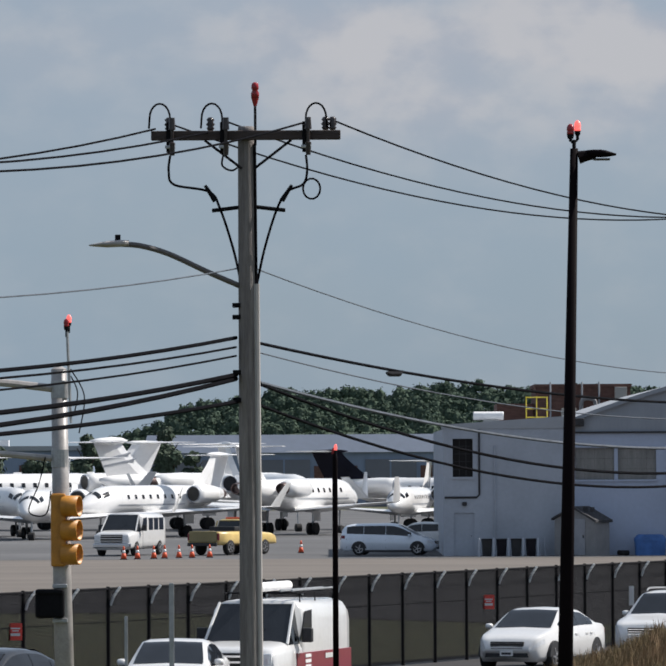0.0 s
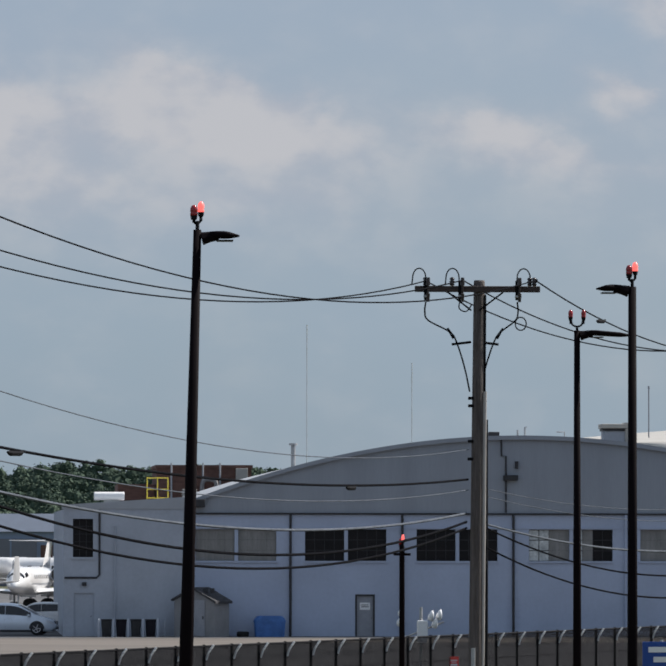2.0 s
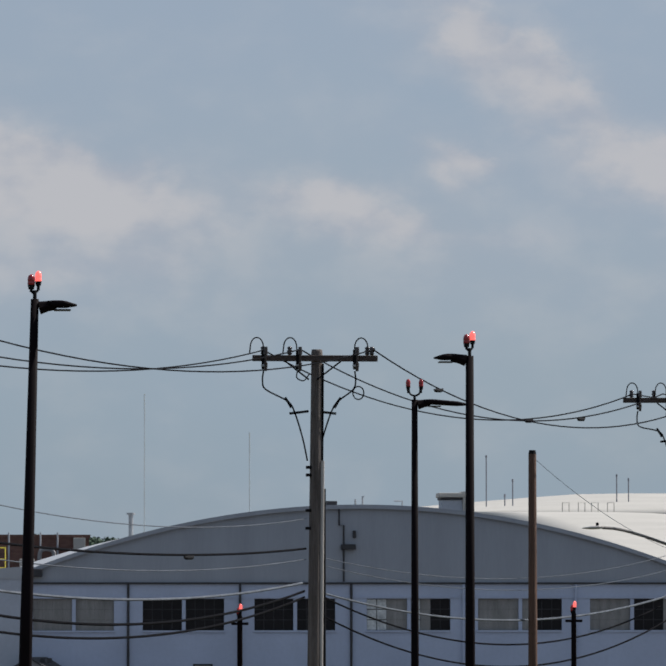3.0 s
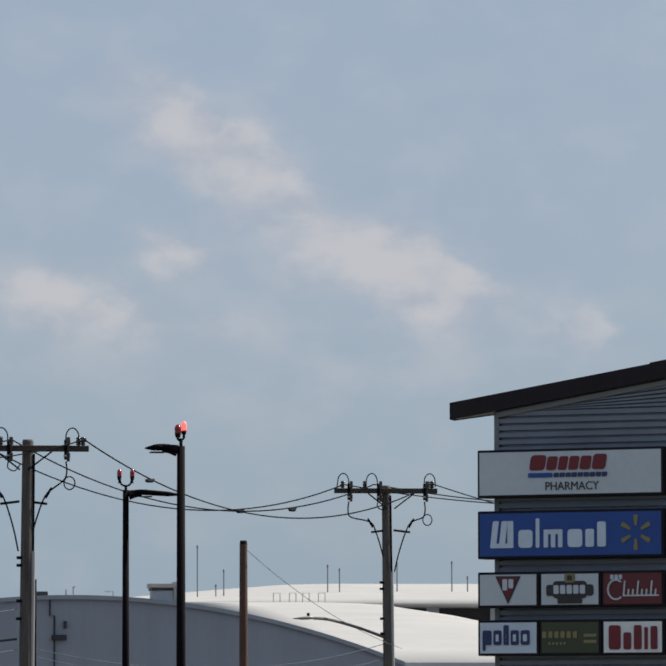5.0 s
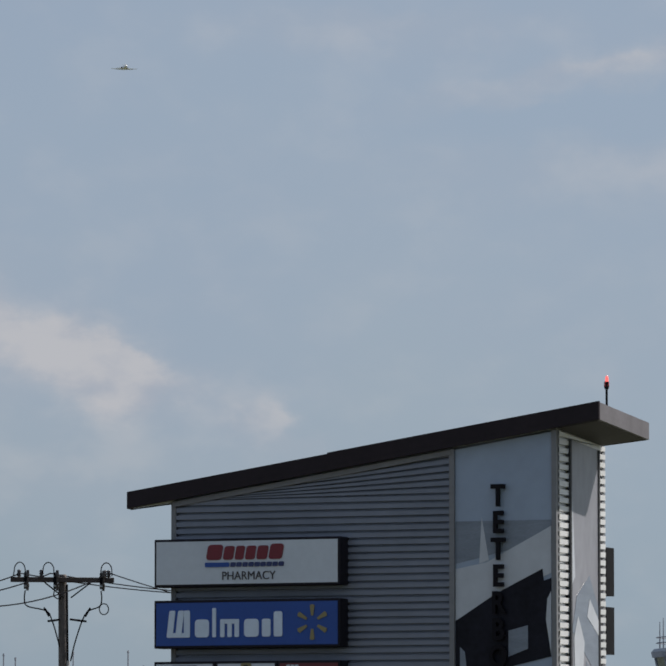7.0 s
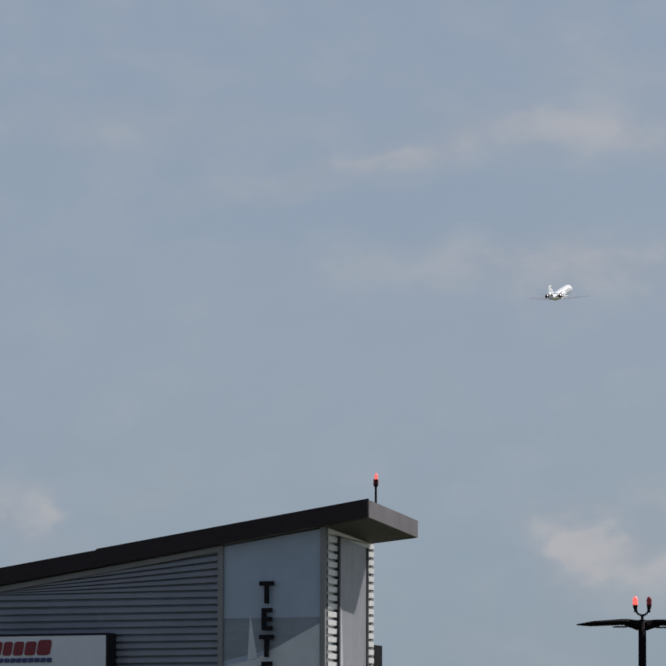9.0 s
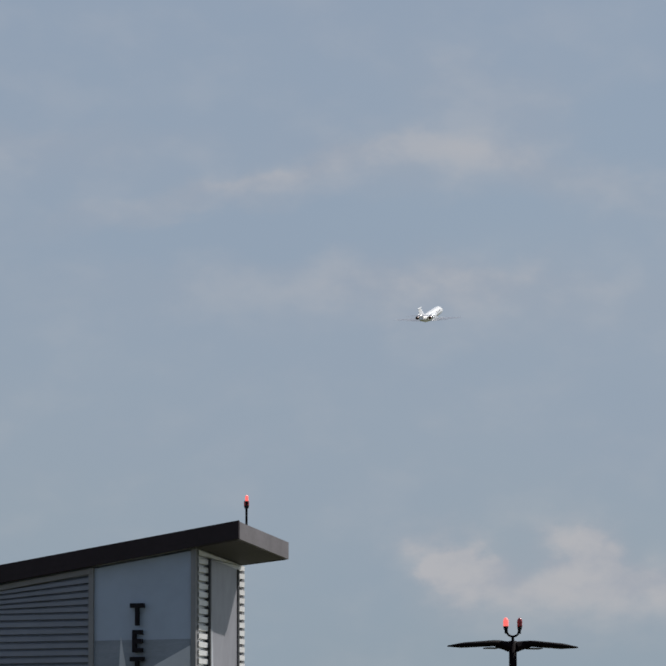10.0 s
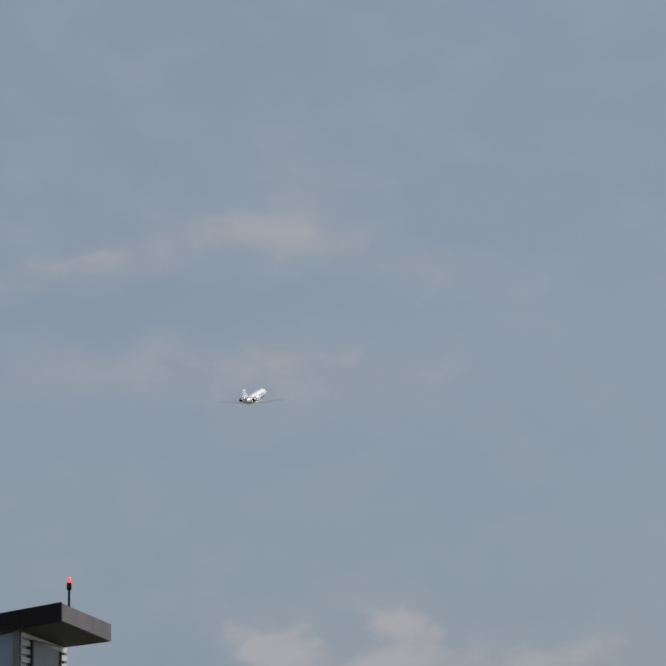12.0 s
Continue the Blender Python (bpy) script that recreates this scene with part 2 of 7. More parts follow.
M = dict(
    asphalt=mat("asphalt", (0.105, 0.105, 0.108), 0.9, vary=0.2, scale=0.08, bump=0.2, fine=40),
    concrete=mat("concrete", (0.15, 0.13, 0.113), 0.9, vary=0.15, scale=0.06, fine=30, stretch=(1, 3, 1)),
    galv=mat("galvanised_pale", (0.62, 0.62, 0.6), 0.5, vary=0.12, scale=6),
    road=mat("road", (0.036, 0.034, 0.036), 0.9, vary=0.2, scale=0.3, fine=30),
    turf=mat("turf", (0.055, 0.066, 0.025), 0.95, color2=(0.085, 0.08, 0.04), scale=0.15, fine=25, bump=0.5),
    soil=mat("soil", (0.13, 0.1, 0.06), 0.95, vary=0.3, scale=0.5, bump=0.5),
    dry=mat("dry_grass", (0.27, 0.165, 0.1), 0.9, color2=(0.2, 0.175, 0.085), scale=0.6, fine=6, island=0.35),
    guard=mat("pale_guard", (0.42, 0.4, 0.385), 0.6, vary=0.1, scale=2, stretch=(3, 3, 0.4)),
    pole=mat("weathered_wood", (0.29, 0.265, 0.25), 0.85, color2=(0.12, 0.105, 0.1), scale=2.5, stretch=(6, 6, 0.35), bump=0.6),
    polebrown=mat("brown_wood", (0.13, 0.068, 0.045), 0.85, color2=(0.06, 0.032, 0.024), scale=2.5, stretch=(6, 6, 0.35), bump=0.6),
    arm=mat("arm_wood", (0.07, 0.05, 0.045), 0.85, color2=(0.035, 0.027, 0.025), scale=3, stretch=(0.5, 5, 5), bump=0.5),
    bronze=mat("bronze_paint", (0.006, 0.0035, 0.005), 0.7, vary=0.15, scale=4, spec=0.06),
    black=mat("black_metal", (0.008, 0.008, 0.01), 0.7, vary=0.2, scale=4, spec=0.1),
    cable=mat("cable", (0.004, 0.004, 0.006), 0.8, vary=0.2, scale=3, spec=0.04),
    greycable=mat("grey_cable", (0.115, 0.13, 0.155), 0.7, vary=0.2, scale=3, spec=0.1),
    steel=mat("galvanised_steel", (0.42, 0.43, 0.44), 0.45, 0.6, vary=0.15, scale=5),
    armsteel=mat("arm_steel", (0.12, 0.11, 0.11), 0.5, vary=0.15, scale=4),
    greysteel=mat("grey_steel", (0.36, 0.34, 0.33), 0.4, 0.0, vary=0.15, scale=4),
    ceramic=mat("insulator", (0.045, 0.035, 0.035), 0.3, vary=0.2, scale=8),
    red_glass=mat("red_glass", (0.32, 0.02, 0.025), 0.2, vary=0.2, scale=12),
    red_lit=mat("red_lamp", (1.0, 0.16, 0.14), 0.3, vary=0.05, scale=12, emit=1.0),
    signal=mat("signal_yellow", (0.52, 0.22, 0.025), 0.45, vary=0.12, scale=6),
    lens=mat("dark_lens", (0.008, 0.007, 0.007), 0.5, vary=0.2, scale=8),
    jet=mat("jet_white", (0.8, 0.8, 0.8), 0.25, vary=0.04, scale=0.6, coat=0.4),
    jetgrey=mat("jet_grey", (0.36, 0.38, 0.42), 0.35, 0.2, vary=0.1, scale=0.8),
    jetdark=mat("jet_navy", (0.008, 0.008, 0.015), 0.65, vary=0.2, scale=0.8, spec=0.1),
    nozzle=mat("engine_metal", (0.14, 0.1, 0.095), 0.4, 0.6, vary=0.25, scale=3),
    glass=mat("dark_glass", (0.014, 0.016, 0.02), 0.06, vary=0.2, scale=3, spec=0.6),
    tyre=mat("tyre", (0.017, 0.017, 0.018), 0.85, vary=0.2, scale=8),
    rim=mat("rim", (0.5, 0.5, 0.52), 0.3, 0.8, vary=0.1, scale=8),
    carwhite=mat("car_white", (0.72, 0.72, 0.72), 0.25, vary=0.04, scale=1.5, coat=0.6),
    carsilver=mat("car_silver", (0.78, 0.84, 0.92), 0.25, 0.1, vary=0.05, scale=1.5, coat=0.6),
    cargrey=mat("car_grey", (0.3, 0.31, 0.33), 0.25, 0.4, vary=0.05, scale=1.5, coat=0.6),
    carblack=mat("car_black", (0.02, 0.021, 0.025), 0.2, vary=0.1, scale=1.5, coat=0.8),
    maroon=mat("maroon_paint", (0.22, 0.018, 0.035), 0.3, vary=0.08, scale=2, coat=0.5),
    truckyellow=mat("truck_yellow", (0.76, 0.56, 0.22), 0.35, vary=0.1, scale=2, coat=0.4),
    bumper=mat("dark_plastic", (0.025, 0.025, 0.028), 0.6, vary=0.2, scale=5),
    chrome=mat("chrome", (0.6, 0.6, 0.62), 0.18, 1.0, vary=0.05, scale=5),
    headlight=mat("headlight", (0.75, 0.77, 0.8), 0.1, vary=0.1, scale=10, coat=1.0),
    orange=mat("cone_orange", (0.75, 0.1, 0.03), 0.5, vary=0.1, scale=8),
    wall=mat("painted_block", (0.405, 0.46, 0.58), 0.85, vary=0.06, scale=0.35, fine=14, bump=0.15),
    annex=mat("annex_render", (0.41, 0.445, 0.505), 0.9, vary=0.08, scale=0.35, fine=14, bump=0.15),
    gable=mat("gable_cladding", (0.29, 0.315, 0.355), 0.7, vary=0.06, scale=0.25, fine=12, stretch=(3, 1, 0.4)),
    roofwhite=mat("white_membrane", (0.42, 0.405, 0.375), 0.8, vary=0.05, scale=0.2, fine=10),
    roofgrey=mat("roof_grey", (0.36, 0.38, 0.41), 0.7, vary=0.08, scale=0.15, fine=12),
    trim=mat("dark_trim", (0.03, 0.03, 0.034), 0.6, vary=0.2, scale=3),
    pane=mat("old_glass", (0.014, 0.011, 0.012), 0.35, color2=(0.005, 0.005, 0.006), scale=1.2, spec=0.2),
    # light showing in some panes is painted as a pale base colour
    pane_painted_light=mat("glass_painted_light", (0.8, 0.82, 0.8), 0.25, color2=(0.22, 0.24, 0.25), scale=0.9),
    boarded=mat("boarded_window", (0.24, 0.235, 0.225), 0.8, vary=0.15, scale=0.8, stretch=(3, 1, 0.6)),
    door=mat("door_grey", (0.29, 0.3, 0.33), 0.6, vary=0.08, scale=2),
    shed=mat("shed_beige", (0.24, 0.24, 0.245), 0.7, vary=0.08, scale=1.5),
    shingle=mat("shingle", (0.06, 0.06, 0.065), 0.9, vary=0.3, scale=6),
    bluetarp=mat("blue_plastic", (0.06, 0.17, 0.45), 0.55, vary=0.15, scale=2),
    brick=mat("brick", (0.14, 0.075, 0.06), 0.9, vary=0.2, scale=1.5, stretch=(1, 1, 3)),
    yellow=mat("yellow_rail", (0.75, 0.6, 0.06), 0.5, vary=0.1, scale=3),
    blueroof=mat("blue_metal_roof", (0.085, 0.105, 0.145), 0.6, vary=0.08, scale=0.15, stretch=(6, 1, 1)),
    bluewall=mat("blue_metal_wall", (0.22, 0.28, 0.39), 0.6, vary=0.06, scale=0.2, stretch=(4, 1, 0.5)),
    redsign=mat("red_sign", (0.85, 0.09, 0.065), 0.5, vary=0.06, scale=6),
    white=mat("white_sheet", (0.8, 0.8, 0.8), 0.5, vary=0.05, scale=4),
    bluesign=mat("blue_sign", (0.01, 0.06, 0.29), 0.4, vary=0.06, scale=1.5),
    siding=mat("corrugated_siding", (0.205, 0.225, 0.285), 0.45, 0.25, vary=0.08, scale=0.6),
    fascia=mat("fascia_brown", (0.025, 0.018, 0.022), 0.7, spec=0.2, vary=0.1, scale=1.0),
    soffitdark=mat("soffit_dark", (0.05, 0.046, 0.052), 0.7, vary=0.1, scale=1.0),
    # the fascia's sunny end: sunlight is put into this paler colour
    fascia_sunpaint=mat("fascia_painted_sun", (0.14, 0.13, 0.14), 0.6, vary=0.12, scale=1.5),
    poledark=mat("dark_weathered_wood", (0.16, 0.135, 0.125), 0.85, color2=(0.05, 0.041, 0.038), scale=2.5, stretch=(6, 6, 0.35), bump=0.6),
    soffit=mat("soffit", (0.2, 0.2, 0.21), 0.6, vary=0.08, scale=1.0),
    signface=mat("sign_face", (0.55, 0.59, 0.64), 0.4, vary=0.04, scale=1.0),
    case=mat("sign_case", (0.012, 0.01, 0.016), 0.6, vary=0.15, scale=2, spec=0.2),
    sred=mat("sign_red", (0.16, 0.008, 0.018), 0.4, vary=0.06, scale=3),
    snavy=mat("sign_navy", (0.02, 0.03, 0.12), 0.4, vary=0.06, scale=3),
    sdark=mat("sign_dark", (0.03, 0.026, 0.03), 0.5, vary=0.08, scale=3),
    sbrick=mat("sign_brickred", (0.12, 0.014, 0.018), 0.4, vary=0.06, scale=2),
    solive=mat("sign_olive", (0.05, 0.058, 0.028), 0.5, vary=0.06, scale=2),
    spale=mat("sign_pale", (0.6, 0.68, 0.78), 0.4, vary=0.05, scale=2),
    sgold=mat("sign_gold", (0.24, 0.2, 0.09), 0.4, vary=0.08, scale=2),
    mural_sky=mat("mural_sky", (0.3, 0.36, 0.46), 0.3, vary=0.05, scale=0.5),
    mural_mid=mat("mural_haze", (0.2, 0.23, 0.28), 0.3, vary=0.12, scale=1.5, stretch=(1, 1, 4)),
    mural_wing=mat("mural_wing", (0.5, 0.52, 0.56), 0.3, vary=0.06, scale=0.7),
    mural_dark=mat("mural_dark", (0.012, 0.012, 0.02), 0.5, vary=0.3, scale=1.2, spec=0.15),
    mural_end=mat("mural_end", (0.27, 0.27, 0.3), 0.35, vary=0.12, scale=0.8, stretch=(1, 1, 0.4)),
    letter=mat("letter_black", (0.006, 0.005, 0.008), 0.6, vary=0.1, scale=4, spec=0.15),
    # the ridge's greens are greyed and blued to carry distance haze
    leaf=mat("leaves_hazed", (0.08, 0.112, 0.078), 0.9, color2=(0.06, 0.088, 0.066), scale=0.03, fine=6, island=0.16, spec=0.1),
    leafdark=mat("leaves_dark", (0.055, 0.083, 0.05), 0.85, color2=(0.04, 0.062, 0.04), scale=0.2, fine=6, island=0.4),
    bark=mat("bark", (0.1, 0.08, 0.06), 0.9, vary=0.2, scale=2),
    towerglass=mat("tower_glass", (0.09, 0.13, 0.15), 0.1, vary=0.2, scale=0.5),
    # haze before the far masts is painted in as a sky-pale colour
    mast=mat("mast_painted_haze", (0.8, 0.84, 0.88), 0.9, vary=0.1, scale=0.05),
    far=mat("far_steel", (0.16, 0.17, 0.2), 0.7, vary=0.05, scale=0.2),
)


# ---- building helpers ----
def part(name, bm, material, parent=None, label="", smooth=False):
    me = bpy.data.meshes.new(name)
    bm.to_mesh(me)
    bm.free()
    me.materials.append(M[material] if isinstance(material, str) else material)
    if smooth:
        me.polygons.foreach_set("use_smooth", [True] * len(me.polygons))
    ob = new(name, me)
    if parent is not None:
        ob.parent = parent
    if label:
        tagged(ob, label)
    return ob


def thing(name, m, label, category, group="", kind=""):
    ob = new(name)
    ob.empty_display_size = 0.2
    ob.matrix_world = m
    return tagged(ob, label, category, group, kind)


def box(x0, x1, y0, y1, z0, z1, bevel=0.0, bm=None):
    bm = bm or bmesh.new()
    vs = [bm.verts.new(p) for p in ((x0, y0, z0), (x1, y0, z0), (x1, y1, z0), (x0, y1, z0), (x0, y0, z1), (x1, y0, z1), (x1, y1, z1), (x0, y1, z1))]
    fs = [bm.faces.new([vs[i] for i in f]) for f in ((3, 2, 1, 0), (4, 5, 6, 7), (0, 1, 5, 4), (1, 2, 6, 5), (2, 3, 7, 6), (3, 0, 4, 7))]
    if bevel:
        es = {e for f in fs for e in f.edges}
        bmesh.ops.bevel(bm, geom=list(es), offset=bevel, segments=2, affect="EDGES", profile=0.5)
    return bm


def loft(sections, bm=None, cap=True):
    """Skin through sections of equally many points."""
    bm = bm or bmesh.new()
    rings = [[bm.verts.new(p) for p in s] for s in sections]
    n = len(rings[0])
    for a, b in zip(rings, rings[1:]):
        for i in range(n):
            j = (i + 1) % n
            bm.faces.new((a[i], a[j], b[j], b[i]))
    if cap:
        bm.faces.new(rings[0][::-1])
        bm.faces.new(rings[-1])
    bmesh.ops.recalc_face_normals(bm, faces=bm.faces)
    return bm


def oval(cx, cy, cz, ry, rz, n=16, power=2.0):
    """A ring in the yz plane at x = cx; a higher power squares it."""
    pts = []
    for i in range(n):
        a = 2 * math.pi * (i + 0.5) / n
        c, s = math.cos(a), math.sin(a)
        pts.append((cx, cy + ry * math.copysign(abs(c) ** (2 / power), c), cz + rz * math.copysign(abs(s) ** (2 / power), s)))
    return pts


def level(z, cx, cy, rx, ry, n=16, power=2.0):
    """A ring in the xy plane at height z."""
    pts = []
    for i in range(n):
        a = 2 * math.pi * (i + 0.5) / n
        c, s = math.cos(a), math.sin(a)
        pts.append((cx + rx * math.copysign(abs(c) ** (2 / power), c), cy + ry * math.copysign(abs(s) ** (2 / power), s), z))
    return pts


def tube(pts, r, bm=None, n=6):
    """A round bar along points; r is a radius or one for each point."""
    bm = bm or bmesh.new()
    pts = [Vector(p) for p in pts]
    rs = r if isinstance(r, (list, tuple)) else [r] * len(pts)
    rings, up = [], None
    for i, p in enumerate(pts):
        d = (pts[min(i + 1, len(pts) - 1)] - pts[max(i - 1, 0)]).normalized()
        if up is None:
            up = d.orthogonal().normalized()
        up = (up - d * up.dot(d)).normalized()
        side = d.cross(up)
        rings.append([bm.verts.new(p + (up * math.cos(2 * math.pi * k / n) + side * math.sin(2 * math.pi * k / n)) * rs[i]) for k in range(n)])
    for a, b in zip(rings, rings[1:]):
        for k in range(n):
            bm.faces.new((a[k], a[(k + 1) % n], b[(k + 1) % n], b[k]))
    bm.faces.new(rings[0][::-1]), bm.faces.new(rings[-1])
    return bm


def prism(outline, thick, axis="y", at=0.0, bm=None):
    """An outline in the plane across the axis, given thickness along it from at."""
    bm = bm or bmesh.new()
    put = {"y": lambda u, v, w: (u, w, v), "z": lambda u, v, w: (u, v, w), "x": lambda u, v, w: (w, u, v)}[axis]
    a = [bm.verts.new(put(u, v, at)) for u, v in outline]
    b = [bm.verts.new(put(u, v, at + thick)) for u, v in outline]
    n = len(a)
    bm.faces.new(a), bm.faces.new(b[::-1])
    for i in range(n):
        j = (i + 1) % n
        bm.faces.new((a[i], b[i], b[j], a[j]))
    bmesh.ops.recalc_face_normals(bm, faces=bm.faces)
    return bm


def smooth_curve(pts, steps=6):
    """Points on a curve through the given ones."""
    p = [Vector(pts[0])] + [Vector(q) for q in pts] + [Vector(pts[-1])]
    out = []
    for i in range(1, len(p) - 2):
        for k in range(steps):
            t = k / steps
            a, b, c, d = p[i - 1], p[i], p[i + 1], p[i + 2]
            out.append(0.5 * (2 * b + (c - a) * t + (2 * a - 5 * b + 4 * c - d) * t * t + (3 * b - a - 3 * c + d) * t ** 3))
    out.append(p[-2])
    return out


def hang(p, q, drop, n=28):
    p, q = Vector(p), Vector(q)
    return [p.lerp(q, i / n) - Vector((0, 0, 4 * drop * (i / n) * (1 - i / n))) for i in range(n + 1)]


def words(name, text, size, depth, material, parent, m, label="", squeeze=1.0, bold=0.0):
    cu = bpy.data.curves.new(name, "FONT")
    cu.offset = size * bold
    cu.body, cu.size, cu.extrude, cu.align_x, cu.align_y = text, size, depth / 2, "CENTER", "CENTER"
    tmp = new("lettering", cu)
    bpy.context.view_layer.update()
    me = bpy.data.meshes.new_from_object(tmp.evaluated_get(bpy.context.evaluated_depsgraph_get()))
    bpy.data.objects.remove(tmp)
    me.materials.clear()
    me.materials.append(M[material])
    ob = new(name, me)
    ob.parent = parent
    ob.matrix_basis = m @ Matrix.Diagonal((squeeze, 1, 1, 1))
    return tagged(ob, label) if label else ob


# ---- ground ----
def sheet(name, outline, z, material, label, category, kind="structure"):
    bm = bmesh.new()
    bm.faces.new([bm.verts.new((x, y, z)) for x, y in outline])
    return tagged(part(name, bm, material), label, category, kind=kind)


ALONG = Vector((0.413, 0.911, 0))       # the road, the fence and the pole line run this way
ACROSS = Vector((0.911, -0.413, 0))


def strip(name, p, a0, a1, b0, b1, z, material, label, category):
    """A band of ground along the road through p: from a0 to a1 along it, b0 to b1 across it."""
    o = Vector((*p, 0))
    pts = [o + ALONG * a + ACROSS * b for a, b in ((a0, b0), (a0, b1), (a1, b1), (a1, b0))]
    return sheet(name, [(q.x, q.y) for q in pts], z, material, label, category)


sheet("ground", [(-2500, -400), (3000, -400), (3000, 4500), (-2500, 4500)], -0.02, "turf", "mown green grass field round the airfield", "ground")
sheet("apron", [(-400, 296), (500, 296), (500, 640), (-400, 640)], 0.0, "asphalt", "grey asphalt aircraft parking apron", "apron")
sheet("taxiway", [(-400, 186), (-25.9, 186), (18.0, 282.6), (500, 282.6), (500, 295.6), (-400, 295.6)], 0.0, "concrete", "tan worn concrete strip beyond the fence", "taxiway")
sheet("service_road", [(-25.5, 186), (-6, 186), (6, 170), (30, 160), (500, 160), (500, 282.2), (18.4, 282.2)], 0.0, "road", "dark asphalt service road inside the fence", "road")
strip("road", (1.0, 134.0), -260, 130, -1.0, 9.5, 0.004, "road", "dark asphalt road beside the airfield fence", "road")


def berm():
    """A grassy bank between the camera and the road, higher to the right."""
    bm = bmesh.new()
    nx, ny = 60, 14
    rows = []
    for j in range(ny + 1):
        v = j / ny
        row = []
        for i in range(nx + 1):
            x = 2.2 + 19 * i / nx
            y = 84 + 20 * v
            up = 1.85 * min(1, max(0, (x - 2.4) / 3.2)) ** 0.6 + 0.045 * max(0, x - 5)
            z = up * math.sin(math.pi * v) ** 0.8 + 0.12 * noise.noise((x * 0.7, y * 0.5, 0)) * math.sin(math.pi * v)
            row.append(bm.verts.new((x, y, z - 0.03)))
        rows.append(row)
    for a, b in zip(rows, rows[1:]):
        for i in range(nx):
            bm.faces.new((a[i], a[i + 1], b[i + 1], b[i]))
    return tagged(part("bank", bm, "soil", smooth=True), "low earth bank under dry summer grass", "bank", kind="structure")


bank = berm()


def bank_height(x, y):
    v = (y - 84) / 20
    up = 1.85 * min(1, max(0, (x - 2.4) / 3.2)) ** 0.6 + 0.045 * max(0, x - 5)
    s = math.sin(math.pi * min(1, max(0, v)))
    return up * s ** 0.8 + 0.12 * noise.noise((x * 0.7, y * 0.5, 0)) * s - 0.03


def dry_grass():
    rng = random.Random(3)
    bm = bmesh.new()
    for k in range(52000):
        x, y = rng.uniform(2.6, 15), rng.uniform(86.5, 97)
        z = bank_height(x, y)
        h = rng.uniform(0.16, 0.46) * (0.75 + 0.5 * noise.noise((x * 0.9, y * 0.9, 5)))
        a = rng.uniform(0, math.pi)
        w = rng.uniform(0.003, 0.009)
        lx, ly = rng.gauss(0.04, 0.08), rng.gauss(0, 0.08)
        c, s = math.cos(a) * w, math.sin(a) * w
        vs = [bm.verts.new(p) for p in ((x - c, y - s, z - 0.03), (x + c, y + s, z - 0.03),
                                        (x + c * .8 + lx * .5, y + s * .8 + ly * .5, z + h * .6), (x + lx, y + ly, z + h), (x - c * .8 + lx * .5, y - s * .8 + ly * .5, z + h * .6))]
        bm.faces.new(vs)
    return tagged(part("dry_grass", bm, "dry"), "tall dry reddish-brown grass on the bank", "grass", kind="stuff")


dry_grass()


# ---- fence ----
FENCE0 = Vector((-10.687, 107.505, 0))
POST_GAP = 1.993


def mesh_panel():
    """Woven wire of one bay, as crossed thin wires."""
    bm = bmesh.new()
    w, h, step, t = POST_GAP, 2.15, 0.06, 0.0126
    k = -h
    while k < w:
        for sgn in (1, -1):
            x0, z0, x1, z1 = k, 0.0, k + h, h
            if x0 < 0:
                z0, x0 = -x0, 0
            if x1 > w:
                z1, x1 = h - (x1 - w), w
            if x1 - x0 > 0.02:
                a, b = ((x0, z0), (x1, z1)) if sgn == 1 else ((w - x0, z0), (w - x1, z1))
                d = Vector((b[0] - a[0], b[1] - a[1])).normalized()
                n = Vector((-d.y, d.x)) * t
                y = 0.004 * sgn
                q = [(a[0] - n.x, y, a[1] - n.y), (b[0] - n.x, y, b[1] - n.y), (b[0] + n.x, y, b[1] + n.y), (a[0] + n.x, y, a[1] + n.y)]
                bm.faces.new([bm.verts.new(p) for p in q])
        k += step
    return bm


def fence():
    a = math.atan2(ALONG.y, ALONG.x)
    f = thing("chain_link_fence", Matrix.Translation(FENCE0) @ Matrix.Rotation(a, 4, "Z"), "black chain-link security fence with angled barbed-wire arms", "fence")
    count = 44
    post = arm = wire = rail = None
    for i in range(count):
        x = i * POST_GAP
        if post is None:
            post = part("post", tube([(0, 0, 0), (0, 0, 2.24), (0, 0, 2.27)], [0.05, 0.05, 0.035], n=8), "black", f)
            bm = tube([(0.02, -0.05, 1.86), (0.06, -0.1, 2.04), (0.14, -0.16, 2.17), (0.2, -0.2, 2.25)], 0.034, n=5)
            arm = part("barb_arm", bm, "galv", f, "pale galvanised angled arm")
            wire = part("wire_mesh", mesh_panel(), "black", f)
            rail = part("top_rail", tube([(0, 0, 2.22), (POST_GAP, 0, 2.22)], 0.032), "black", f)
            bm = bmesh.new()
            for k in range(3):
                tube([(0.02 + 0.015 * k, -0.1 - 0.09 * k, 2.06 + 0.08 * k), (POST_GAP + 0.02 + 0.015 * k, -0.1 - 0.09 * k, 2.06 + 0.08 * k)], 0.006, bm, 4)
            tube([(0, 0, 1.5), (POST_GAP, 0, 1.5)], 0.014, bm, 4)
            barb = part("barbed_wire", bm, "black", f)
        else:
            for src in (post, arm, wire, rail, barb):
                if i == count - 1 and src in (wire, rail, barb):
                    continue
                o = src.copy()
                scene.collection.objects.link(o)
                o.location.x = x
    wire.location.z = 0.05
    for o in f.children:
        if o.name.startswith("wire_mesh"):
            o.location.z = 0.05
    return f


fence()


